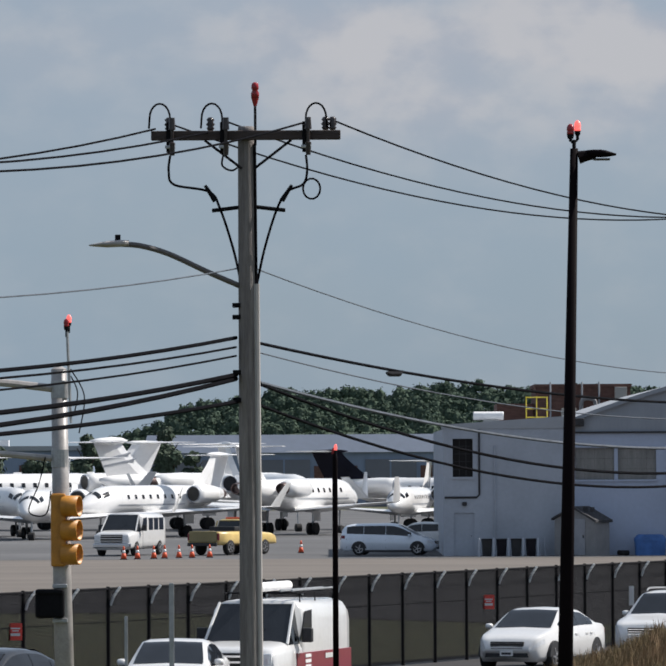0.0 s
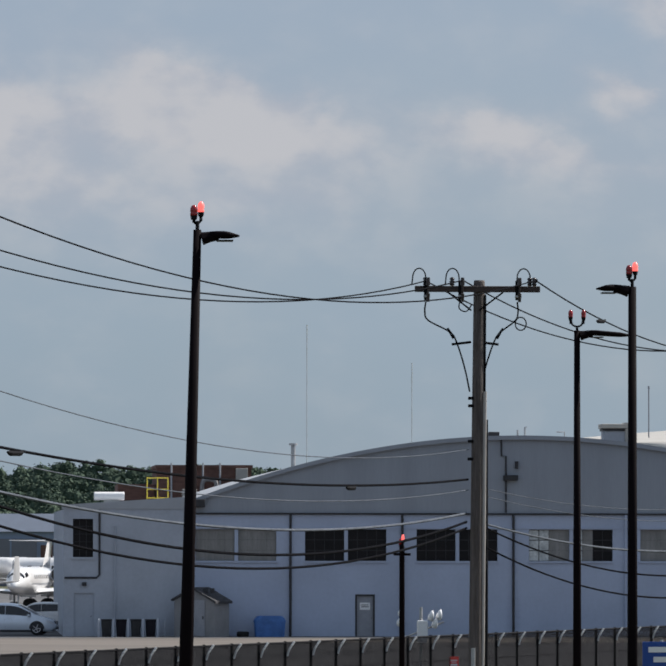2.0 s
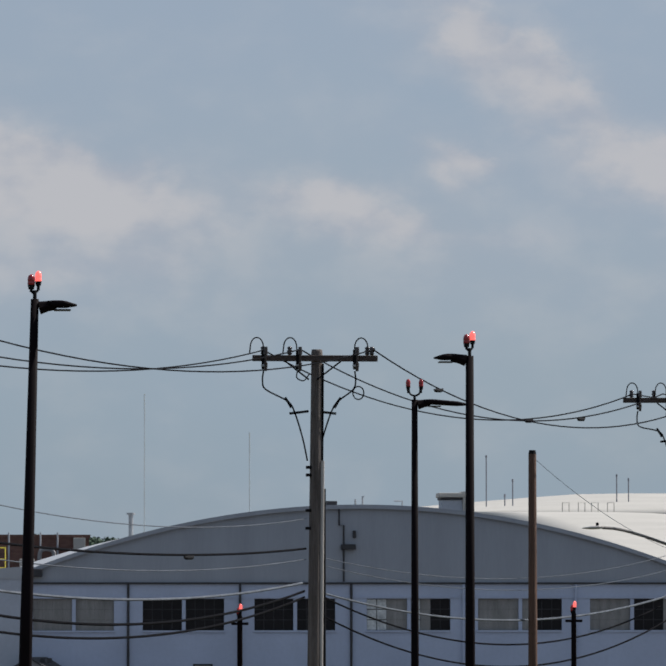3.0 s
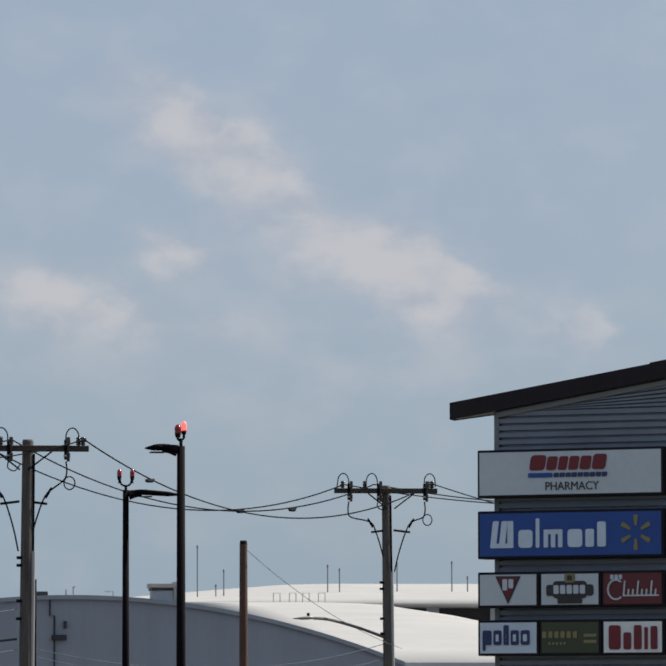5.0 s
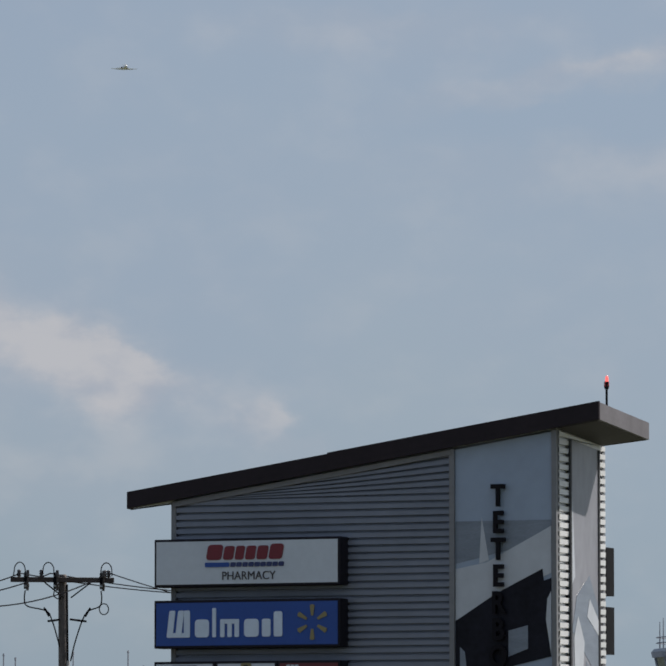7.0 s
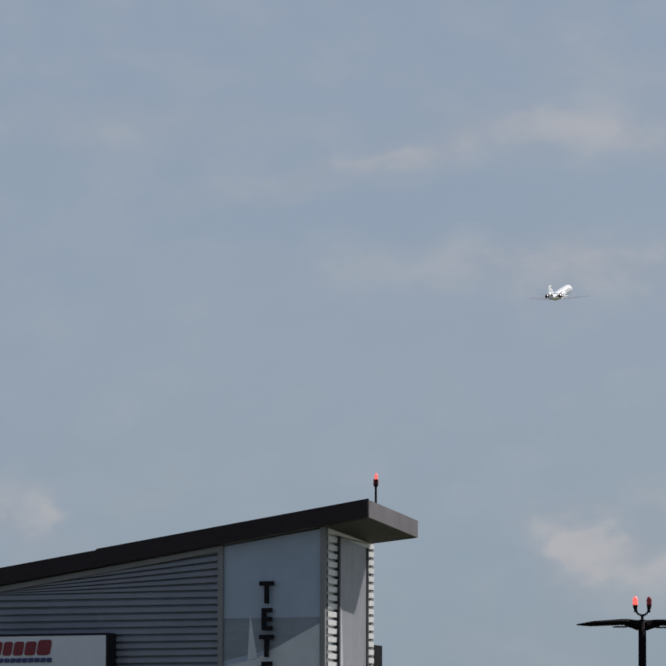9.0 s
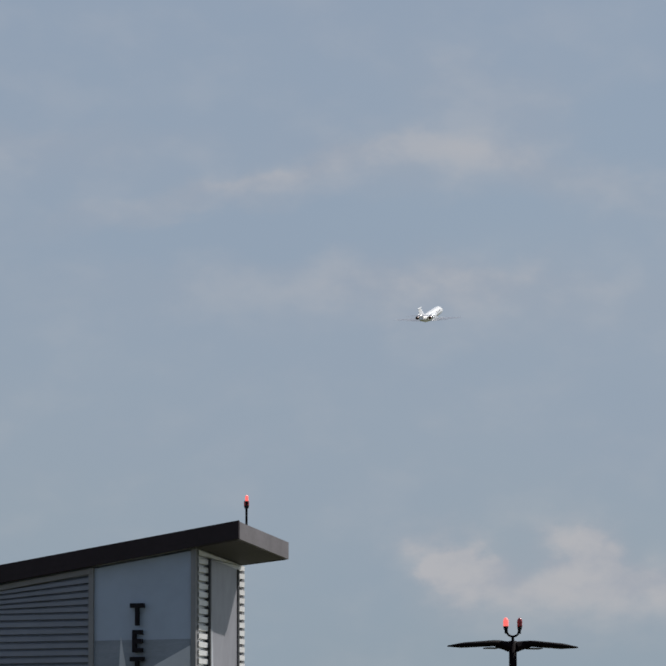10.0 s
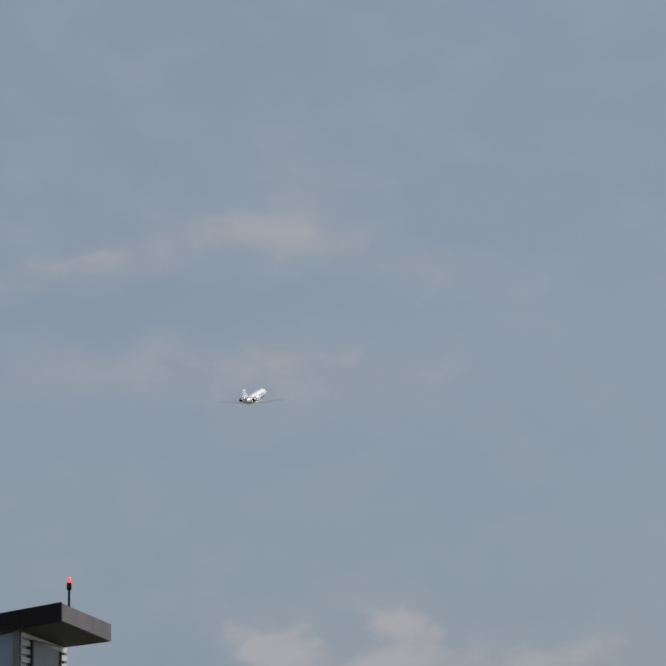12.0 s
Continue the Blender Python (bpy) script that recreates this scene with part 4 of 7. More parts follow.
# ---- hangar ----
def hangar():
    Y = 302.0
    h = thing("hangar", pose(0, Y, 0), "old aircraft hangar with pale blue walls under an arched grey gable", "hangar")
    X0, X1, CX, HALF = 12.75, 49.7, 31.2, 18.45

    def arch(x):
        return 10.9 - 3.65 * ((x - CX) / HALF) ** 2

    wins = [(13.2, 17.63), (19.2, 23.67), (25.33, 29.79), (31.53, 36.15), (37.68, 42.34), (43.9, 48.56)]
    Z0, Z1 = 4.13, 5.86
    DX0, DX1, DZ = 22.02, 22.98, 2.25
    # front wall round the openings
    bm = bmesh.new()
    box(X0, DX0, 0, 0.4, 0, DZ, bm=bm), box(DX1, X1, 0, 0.4, 0, DZ, bm=bm), box(X0, X1, 0, 0.4, DZ, Z0, bm=bm), box(X0, X1, 0, 0.4, Z1, 6.7, bm=bm)
    edges = [X0] + [v for w in wins for v in w] + [X1]
    for a, b in zip(edges[::2], edges[1::2]):
        box(a, b, 0, 0.4, Z0, Z1, bm=bm)
    part("front_wall", bm, "wall", h)
    part("side_wall", box(X1 - 0.4, X1 - 0.002, 0.41, 60, 0, 7.2), "wall", h)
    part("side_wall", box(X0, X0 + 0.4, 0.41, 60, 0, 7.2), "wall", h)
    part("rear_wall", box(X0 + 0.4, X1 - 0.41, 59.6, 60, 0, 7.2), "wall", h)
    xs = [X0 + (X1 - X0) * i / 40 for i in range(41)]
    part("gable", prism([(X0, 6.72), (X1, 6.72)] + [(x, arch(x) - 0.02) for x in reversed(xs)], 0.3, "y", 0.03), "gable", h, "dark grey clad arched gable")
    roof = [(x, arch(x) + 0.1) for x in xs] + [(x, arch(x)) for x in reversed(xs)]
    part("roof", prism(roof, 60.4, "y", -0.12), "roofgrey", h, "grey arched roof with a pale edge")
    part("roof_edge", prism([(x, arch(x) + 0.13) for x in xs] + [(x, arch(x) - 0.1) for x in reversed(xs)], 0.06, "y", -0.19), "gable", h)
    part("gutter", box(X0, X1, -0.14, 0.0, 6.66, 6.76, 0.02), "trim", h)
    part("ledge", box(X0, X1, -0.05, 0.0, 5.9, 5.98), "wall", h)
    for x in (18.4, 24.54, 30.66):
        part("downpipe", tube([(x, -0.1, 0), (x, -0.1, 6.66)], 0.07, n=8), "trim", h)
    for x in (36.86, 43.1):
        part("downpipe", tube([(x, -0.1, 0), (x, -0.1, 6.66)], 0.07, n=8), "wall", h)
    for x in (24.54, 30.66):
        for s in (-1, 1):
            for k in range(5):
                part("rung", box(x + s * 0.3 - 0.06, x + s * 0.3 + 0.06, -0.06, 0, 0.7 + 0.35 * k, 0.8 + 0.35 * k), "wall", h) if x > 30 else None
    # windows: frame, mullion, bars and single panes
    pane_me = {}
    for wi, (a, b) in enumerate(wins):
        w = part("window", box(a, b, 0.18, 0.22, Z0, Z1), "trim", h)
        for z0, z1 in ((Z0 - 0.1, Z0),):
            part("sill", box(a - 0.05, b + 0.05, -0.09, 0.1, z0, z1), "wall", w, "pale window sill")
        mid = a + (b - a) * 0.505
        part("mullion", box(mid - 0.1, mid + 0.1, 0.02, 0.17, Z0, Z1), "wall", w, "pale centre mullion")
        for half, (u, v) in enumerate(((a, mid - 0.1), (mid + 0.1, b))):
            nx, nz = 4, 3
            for i in range(nx):
                for j in range(nz):
                    pw, ph = (v - u) / nx, (Z1 - Z0) / nz
                    if wi == 0:
                        ma = "boarded"
                    elif wi == 3:
                        ma = ("pane_painted_light", "pane_painted_light", "boarded", "boarded")[i] if half == 0 else ("pane_painted_light", "boarded", "pane", "pane")[i]
                    elif wi == 4:
                        ma = "boarded" if half == 0 or i == 0 else "pane"
                    elif wi == 5:
                        ma = "boarded" if half == 0 else ("pane", "pane", "pane", "boarded")[i]
                    else:
                        ma = "pane"
                    g = 0.004 if ma == "boarded" else 0.025
                    bm = box(u + pw * i + g, u + pw * (i + 1) - g, 0.15, 0.17, Z0 + ph * j + g, Z0 + ph * (j + 1) - g)
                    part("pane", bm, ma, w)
    d = part("door", box(DX0, DX1, 0.1, 0.15, 0.0, DZ), "door", h, "grey steel door with a white notice")
    part("notice", box(22.22, 22.78, 0.085, 0.098, 1.45, 1.85), "white", d)
    for z in (1.72, 1.62):
        part("text_bar", box(22.3, 22.7, 0.078, 0.084, z - 0.02, z + 0.02), "sdark", d)
    part("handle", tube([(22.88, 0.05, 1.0), (22.88, 0.09, 1.0)], 0.03), "chrome", d)
    part("door_frame", box(DX0 - 0.06, DX0 + 0.035, -0.02, 0.095, 0, DZ + 0.05), "trim", h)
    part("door_frame", box(DX1 - 0.035, DX1 + 0.06, -0.02, 0.095, 0, DZ + 0.05), "trim", h)
    part("door_frame", box(DX0 + 0.04, DX1 - 0.04, -0.02, 0.095, DZ - 0.035, DZ + 0.05), "trim", h)
    # things fixed to the gable
    part("vent_stack", tube([(18.73, 3, 9.0), (18.73, 3, 10.5), (18.73, 3, 10.51), (18.73, 3, 10.62)], [0.13, 0.13, 0.24, 0.24], n=12), "steel", h, "round capped roof vent")
    part("roof_vent", box(29.4, 30.0, 1, 1.6, 10.7, 11.25, 0.04), "trim", h)
    part("roof_vent", tube([(31.0, 1, 10.8), (31.0, 1, 11.35)], 0.05), "steel", h)
    part("roof_vent", tube([(31.4, 1, 10.8), (31.4, 1, 11.5), (31.5, 1, 11.5)], 0.05), "steel", h)
    part("roof_vent", tube([(33.6, 1, 10.75), (33.6, 1, 11.25), (33.15, 1, 11.25)], 0.04), "steel", h)
    pts = [(30.0, -0.03, 11.0), (30.0, -0.03, 9.9), (30.25, -0.03, 9.9), (30.25, -0.03, 6.8)]
    part("conduit", tube(pts, 0.045), "trim", h)
    part("cable_box", box(30.1, 30.9, -0.3, 0.02, 8.55, 8.85, 0.03), "trim", h)
    part("cable_box", box(30.75, 30.92, -0.2, 0.02, 9.2, 9.6, 0.02), "trim", h)
    part("floodlight", box(13.0, 13.7, -0.4, 0.02, 7.05, 7.5, 0.05), "trim", h)
    # lower annex
    ax0, ax1 = 6.0, 12.74
    ox0, ox1, oz0, oz1 = 6.5, 7.6, 4.32, 6.41
    dx0, dx1, dz = 6.56, 7.66, 2.36
    for bx in ((ax0, dx0, 0, dz), (dx1, ax1, 0, dz), (ax0, ax1, dz, oz0), (ax0, ox0, oz0, oz1), (ox1, ax1, oz0, oz1), (ax0, ax1, oz1, 6.95)):
        part("annex_wall", box(bx[0], bx[1], -0.05, 0.3, bx[2], bx[3]), "annex", h, "grey rendered annex wall")
    part("annex_parapet", prism([(ax0 - 0.12, 6.95), (ax1, 6.95), (ax1, 7.62), (ax0 - 0.12, 7.17)], 0.3, "y", -0.1), "roofgrey", h)
    part("annex_side_wall", box(ax0, ax0 + 0.3, 0.31, 30, 0, 6.94), "annex", h)
    part("annex_roof", box(ax0 + 0.31, ax1, 0.31, 30, 6.8, 7.0), "roofgrey", h)
    w = part("window", box(ox0, ox1, 0.15, 0.2, oz0, oz1), "pane", h, "tall dark broken window")
    part("lintel", box(ox0 - 0.1, ox1 + 0.1, -0.09, 0.1, oz1, oz1 + 0.12), "annex", w)
    for i in range(1, 3):
        part("bar", box(ox0 + i * 0.367 - 0.015, ox0 + i * 0.367 + 0.015, 0.11, 0.15, oz0, oz1), "trim", w)
    for j in range(1, 5):
        part("bar", box(ox0, ox1, 0.105, 0.145, oz0 + j * 0.42 - 0.012, oz0 + j * 0.42 + 0.012), "trim", w)
    part("sill", box(ox0 - 0.08, ox1 + 0.08, -0.14, 0.1, oz0 - 0.12, oz0), "annex", w)
    d = part("door", box(dx0, dx1, 0.03, 0.1, 0.0, dz), "annex", h, "pale painted annex door")
    part("handle", tube([(7.5, 0.02, 1.1), (7.5, -0.05, 1.1)], 0.03), "trim", d)
    part("conduit", tube([(7.95, -0.1, 6.9), (7.95, -0.1, 3.35), (7.8, -0.1, 3.2), (6.05, -0.1, 3.2)], 0.055, n=8), "trim", h)
    part("downpipe", tube([(8.8, -0.1, 0.6), (8.8, -0.1, 6.0)], 0.05), "annex", h)
    part("wall_lamp", box(7.0, 7.25, -0.25, -0.05, 2.75, 2.95, 0.03), "trim", h)


hangar()


def far_roofs():
    """Pale-roofed hangars behind, seen over the arched one."""
    def field(name, x0, x1, y0, y1, f, material, parent):
        bm = bmesh.new()
        nx, ny = 24, 8
        rows = [[bm.verts.new((x0 + (x1 - x0) * i / nx, y0 + (y1 - y0) * j / ny, f(i / nx, j / ny))) for i in range(nx + 1)] for j in range(ny + 1)]
        for a, b in zip(rows, rows[1:]):
            for i in range(nx):
                bm.faces.new((a[i], a[i + 1], b[i + 1], b[i]))
        ret = bmesh.ops.extrude_face_region(bm, geom=bm.faces[:])
        bmesh.ops.translate(bm, vec=(0, 0, -0.3), verts=[v for v in ret["geom"] if isinstance(v, bmesh.types.BMVert)])
        bmesh.ops.recalc_face_normals(bm, faces=bm.faces)
        return part(name, bm, material, parent, smooth=True)

    a = thing("hangar_behind", Matrix.Identity(4), "grey-walled hangar with a broad white membrane roof", "hangar")
    field("roof", 50.0, 130, 330, 416, lambda u, v: max(6.0, 7.5 + (5.25 - 0.025 * max(0.0, 80 * u - 11.5) ** 2) * math.sin(v * math.pi / 2)), "roofwhite", a)
    field("roof", 34.0, 50, 362.5, 416, lambda u, v: 9.9 + 2.85 * math.sin(v * math.pi / 2), "roofwhite", a)
    part("front_wall", box(50.2, 130, 330.3, 330.8, 0, 7.2), "wall", a)
    part("fascia", box(49.9, 130.1, 329.8, 330.28, 7.0, 7.55), "roofwhite", a)
    for i in range(6):
        part("window", box(52 + i * 6, 56 + i * 6, 330.24, 330.29, 4.2, 5.9), "pane", a)
    b = thing("hangar_behind", Matrix.Identity(4), "distant hangar with a low curved cream roof and dark clerestory", "hangar")
    field("roof", 44, 150, 420, 470, lambda u, v: 12.9 + (0.1 + 2.4 * min(1, (u / 0.22)) ** 0.7) * math.sin(v * math.pi / 2), "roofwhite", b)
    part("clerestory", box(46, 150, 421, 422, 0, 12.85), "gable", b)
    for i in range(10):
        part("window", box(62 + i * 5, 66 + i * 5, 420.9, 420.99, 11.5, 12.5), "pane", b)
    pent = thing("roof_penthouse", pose(50.35, 420, 0.35), "small white and brick-red rooftop penthouse", "penthouse")
    part("wall", box(-0.85, 0.75, -1, 1, 10, 13.45), "annex", pent)
    # solid dark strip standing in for the shade under the roof slab
    part("painted_shadow", box(-0.95, 0.75, -1.1, 1, 13.46, 13.64), "trim", pent)
    part("side_wall", box(0.76, 1.2, -1.2, 1, 10, 14.1), "roofwhite", pent)
    part("roof", box(-1.05, 1.15, -1.25, 1.2, 13.65, 14.0, 0.05), "roofwhite", pent)
    for x, z, y in ((53.0, 17.1, 412), (55.0, 15.2, 412), (62.9, 15.6, 412), (63.8, 15.3, 412), (68.2, 15.8, 412), (72.4, 15.9, 412), (73.6, 14.7, 412), (54.4, 14.0, 410)):
        m = thing("roof_antenna", pose((x - 0.95) * 436 / 412, 436, 0.45), "thin grey antenna mast on a hangar roof", "antenna", "rooftop antennas")
        part("mast", tube([(0, 0, 11.5), (0, 0, z)], 0.05), "far", m)
        part("tip", tube([(0, 0, z), (0, 0, z + 0.2)], [0.09, 0.06]), "far", m)
    for x in (57.4, 58.6, 59.6, 60.8):
        m = thing("roof_rail", pose(x, 409, 0.4), "white pipe rail on the hangar roof", "rail", "rooftop rails")
        part("rail", tube([(0, 0, 12.0), (0, 0, 13.0), (0.5, 0, 13.0), (0.5, 0, 12.0)], 0.04), "roofwhite", m)
    br = thing("brick_building", pose(0, 420, 0), "distant dark brick building with rooftop plant", "building")
    part("wall", box(15.4, 22.6, 0, 10, 0, 10.9), "brick", br)
    part("parapet", box(15.3, 22.7, -0.1, 10, 10.9, 11.15), "brick", br)
    part("plant_room", box(21.4, 22.3, -0.6, 0, 10.0, 10.9, 0.03), "roofwhite", br)
    for x in (16.5, 17.8, 18.9, 20.2):
        part("pipe", tube([(x, -0.3, 8), (x, -0.3, 11.3)], 0.07), "roofgrey", br)
    part("duct", tube(smooth_curve([(18.8, -1, 8.6), (18.9, -1, 9.9), (19.8, -1, 9.9), (19.9, -1, 9.0)], 5), 0.16, n=8), "shed", br)
    part("duct", box(17.3, 18.4, -1.5, -0.5, 8.6, 9.3, 0.05), "roofwhite", br)
    part("wing_wall", box(12.5, 15.3, 2, 10, 0, 9.7), "brick", br)


far_roofs()


def annex_roof_things():
    r = thing("roof_rail", pose(11.7, 318, 7.0), "yellow steel guard rail on the annex roof", "rail")
    for x in (-0.8, 0, 0.8):
        part("upright", tube([(x * 0.75, 0, 0), (x * 0.75, 0, 1.9)], 0.032), "yellow", r)
    for z in (0.7, 1.2, 1.85):
        part("bar", tube([(-0.62, 0, z), (0.62, 0, z)], 0.03), "yellow", r)
    t = thing("roof_unit", pose(8.75, 312, 7.0), "white rooftop air unit on the annex", "roof unit")
    part("body", loft([oval(x, 0, 0.75, 0.4, 0.24, 12, 3) for x in (-0.85, -0.8, 0.8, 0.85)]), "white", t, smooth=True)
    part("stand", box(-0.3, 0.6, -0.3, 0.3, 0, 0.5), "steel", t)


annex_roof_things()


# ---- things before the hangar ----
def shed():
    s = thing("garden_shed", pose(13.5, 300.5, 0, 0, 0, -35) @ Matrix.Diagonal((0.88, 0.92, 1.08, 1)), "small beige shed with a dark shingle roof", "shed")
    part("wall", prism([(-1.5, 0), (1.45, 0), (1.45, 1.75), (-0.1, 2.4), (-1.5, 1.85)], 1.6, "y", -0.8), "shed", s)
    part("roof", prism([(-0.12, 2.5), (-0.1, 2.4), (1.6, 1.68), (1.6, 1.8)], 1.9, "y", -0.95), "shingle", s)
    part("roof", prism([(-0.12, 2.5), (-0.14, 2.4), (-1.65, 1.8), (-1.65, 1.9)], 1.9, "y", -0.95), "shingle", s)
    d = part("door", box(-0.35, 0.75, -0.84, -0.805, 0.05, 1.85), "door", s)
    part("handle", box(0.6, 0.66, -0.88, -0.845, 0.9, 1.05), "trim", d)
    for x in (0.4, 0.9):
        part("roof_vent", box(x, x + 0.2, -0.5, -0.3, 2.2, 2.45), "trim", s)


shed()


def blue_bin():
    b = thing("dumpster", pose(17.2, 300.8, 0), "blue plastic waste container against the hangar wall", "dumpster")
    part("body", loft([level(z, 0, 0, r, 0.5, 16, 6) for z, r in ((0.0, 0.8), (0.5, 0.84), (0.78, 0.86))]), "bluetarp", b)
    part("lid", loft([level(z, 0, 0, r, 0.54, 16, 5) for z, r in ((0.78, 0.88), (0.9, 0.88), (1.1, 0.72), (1.14, 0.6))]), "bluetarp", b, "humped blue lid")
    for x in (-0.5, 0.1, 0.55):
        part("rib", box(x, x + 0.08, -0.53, -0.49, 0.1, 0.75), "bluetarp", b)


blue_bin()
t_ = thing("spare_tyre", pose(15.75, 301.0, 0.14), "black tyre lying by the hangar wall", "tyre")
part("tread", loft([level(z, 0, 0, r, r, 16) for z, r in ((-0.14, 0.28), (-0.1, 0.34), (0.1, 0.34), (0.14, 0.28))]), "tyre", t_, smooth=True)


def bollard_row():
    for i in range(5):
        x = 7.85 + i * 0.8
        b = thing("bollard", pose(x, 299.6, 0), "pale upright bollard before the annex wall", "bollard", "bollards by the annex")
        part("post", tube([(0, 0, 0), (0, 0, 0.95), (0, 0, 1.0)], [0.06, 0.06, 0.03], n=10), "annex", b)
    for i in range(4):
        x = 8.3 + i * 0.8
        c = thing("waste_cart", pose(x, 300.4, 0), "dark upright waste cart behind the bollards", "waste cart", "waste carts by the annex")
        part("bin", loft([level(z, 0, 0, r, r, 12, 5) for z, r in ((0.0, 0.24), (0.85, 0.29), (0.9, 0.31))]), "bumper" if i % 2 == 0 else "case", c)
        part("lid", box(-0.3, 0.3, -0.3, 0.3, 0.9, 0.96, 0.02), "bumper", c)
    for i in range(2):
        p = thing("pipe_stub", pose(11.2 + i * 0.3, 301.2, 0), "short pale pipe against the annex wall", "pipe", "pipes by the annex")
        part("pipe", tube([(0, 0, 0), (0, 0, 0.95)], 0.05), "annex", p)


bollard_row()


def instrument_mast():
    m = thing("equipment_mast", pose(14.35, 169.4, 0), "slim mast with white floodlights and dishes behind the fence", "mast")
    part("mast", tube([(0, 0, 0), (0, 0, 3.0)], 0.05), "steel", m)
    part("cross_arm", tube([(-0.7, 0, 2.0), (0.7, 0, 2.55)], 0.03), "steel", m)
    part("cabinet", box(-0.12, 0.2, -0.15, 0.1, 1.9, 2.6, 0.03), "white", m)
    for x, z in ((-0.62, 2.85), (-0.66, 2.55), (0.3, 2.72), (0.55, 2.75), (0.42, 2.5)):
        part("floodlight", loft([oval(x + dx, -0.1, z + dx * 0.4, r, r, 12) for dx, r in ((-0.1, 0.06), (0.0, 0.16), (0.06, 0.17), (0.08, 0.1))]), "white", m, smooth=True)


instrument_mast()
bs = thing("blue_street_sign", pose(17.95, 139.5, 0.55), "small blue roadside name sign on a post", "sign")
part("post", tube([(0, 0, -0.55), (0, 0, 1.95)], 0.04), "steel", bs)
part("plate", box(-0.5, 0.7, -0.06, -0.04, 1.15, 1.9, 0.01), "bluesign", bs)
for z, w in ((1.7, 0.45), (1.45, 0.32)):
    part("text_bar", box(0.1 - w, 0.1 + w, -0.07, -0.062, z - 0.07, z + 0.07), "white", bs)


# ---- distance ----
def clump_crown(rng, cx, cy, cz, rx, rz, count, size, bm):
    for k in range(count):
        u, v = rng.uniform(0, 2 * math.pi), math.acos(rng.uniform(-0.75, 1))
        q = rng.uniform(0.72, 1.04)
        n = Vector((math.sin(v) * math.cos(u), math.sin(v) * math.sin(u), math.cos(v)))
        lump = 1 + 0.28 * noise.noise(n * 2.2 + Vector((cx, cy, cz)))
        p = Vector((cx, cy, cz)) + Vector((n.x * rx, n.y * rx, n.z * rz)) * q * lump
        s = size * rng.uniform(0.6, 1.3)
        d = (n + Vector((rng.gauss(0, .4), rng.gauss(0, .4), rng.gauss(0.2, .4)))).normalized()
        a = d.orthogonal().normalized()
        a.rotate(Matrix.Rotation(rng.uniform(0, 6.28), 3, d))
        b = d.cross(a)
        pts = [p + a * s * rng.uniform(.7, 1.2), p + b * s * rng.uniform(.7, 1.2), p - a * s * rng.uniform(.7, 1.2), p - b * s * rng.uniform(.7, 1.2)]
        bm.faces.new([bm.verts.new(w) for w in pts])


def core(bm, cx, cy, cz, rx, rz):
    """A dark, lumpy heart inside a crown."""
    secs = [[(cx + rx * k * math.cos(a) * (1 + .15 * noise.noise((cx + a, cz, k))), cy + rx * k * math.sin(a), cz + rz * h) for a in [2 * math.pi * i / 9 for i in range(9)]]
            for h, k in ((-0.75, 0.35), (-0.4, 0.72), (0.1, 0.82), (0.5, 0.62), (0.78, 0.3))]
    loft(secs, bm)


def forest():
    rng = random.Random(11)
    bm = bmesh.new()
    ridge = [(-70, 12), (-51, 17), (-44, 21.5), (-36, 24), (-17, 26), (-3, 27.5), (13, 26.5), (25, 28.5), (48, 27.3), (88, 27), (130, 22)]

    def top(x):
        for (a, za), (b, zb) in zip(ridge, ridge[1:]):
            if a <= x <= b:
                return za + (zb - za) * (x - a) / (b - a)
        return 14
    for row in range(9):
        y = 1360 + row * 22
        lower = (8 - row) * 2.25
        x = -72 + row * 1.3
        while x < 128:
            r = rng.uniform(1.5, 2.9)
            tall = r * rng.uniform(0.95, 1.6)
            zt = (top(x * 1500 / y) - 4.8) * y / 1500 + 4.8 - lower + rng.gauss(-0.3, 0.5)
            if zt > 4:
                core(bm, x, y, zt - tall, r * 0.96, tall)
                clump_crown(rng, x, y, zt - tall, r, tall, int(85 * r), 0.4, bm)
            x += r * rng.uniform(0.8, 1.3)
    tagged(part("forest", bm, "leaf"), "dense green wooded ridge beyond the airfield", "forest", kind="stuff")
    bm = bmesh.new()
    n = 40
    rows = [[bm.verts.new((-90 + 240 * i / n, y, z * (0.1 + 0.9 * min(1, max(0, (-90 + 240 * i / n + 70) / 60))))) for i in range(n + 1)] for y, z in ((1300, 0.0), (1372, 4), (1440, 14), (1560, 21), (1700, 20))]
    for a, b in zip(rows, rows[1:]):
        for i in range(n):
            bm.faces.new((a[i], a[i + 1], b[i + 1], b[i]))
    tagged(part("hillside", bm, "leafdark", smooth=True), "low wooded hillside behind the airfield", "hill", kind="structure")


forest()


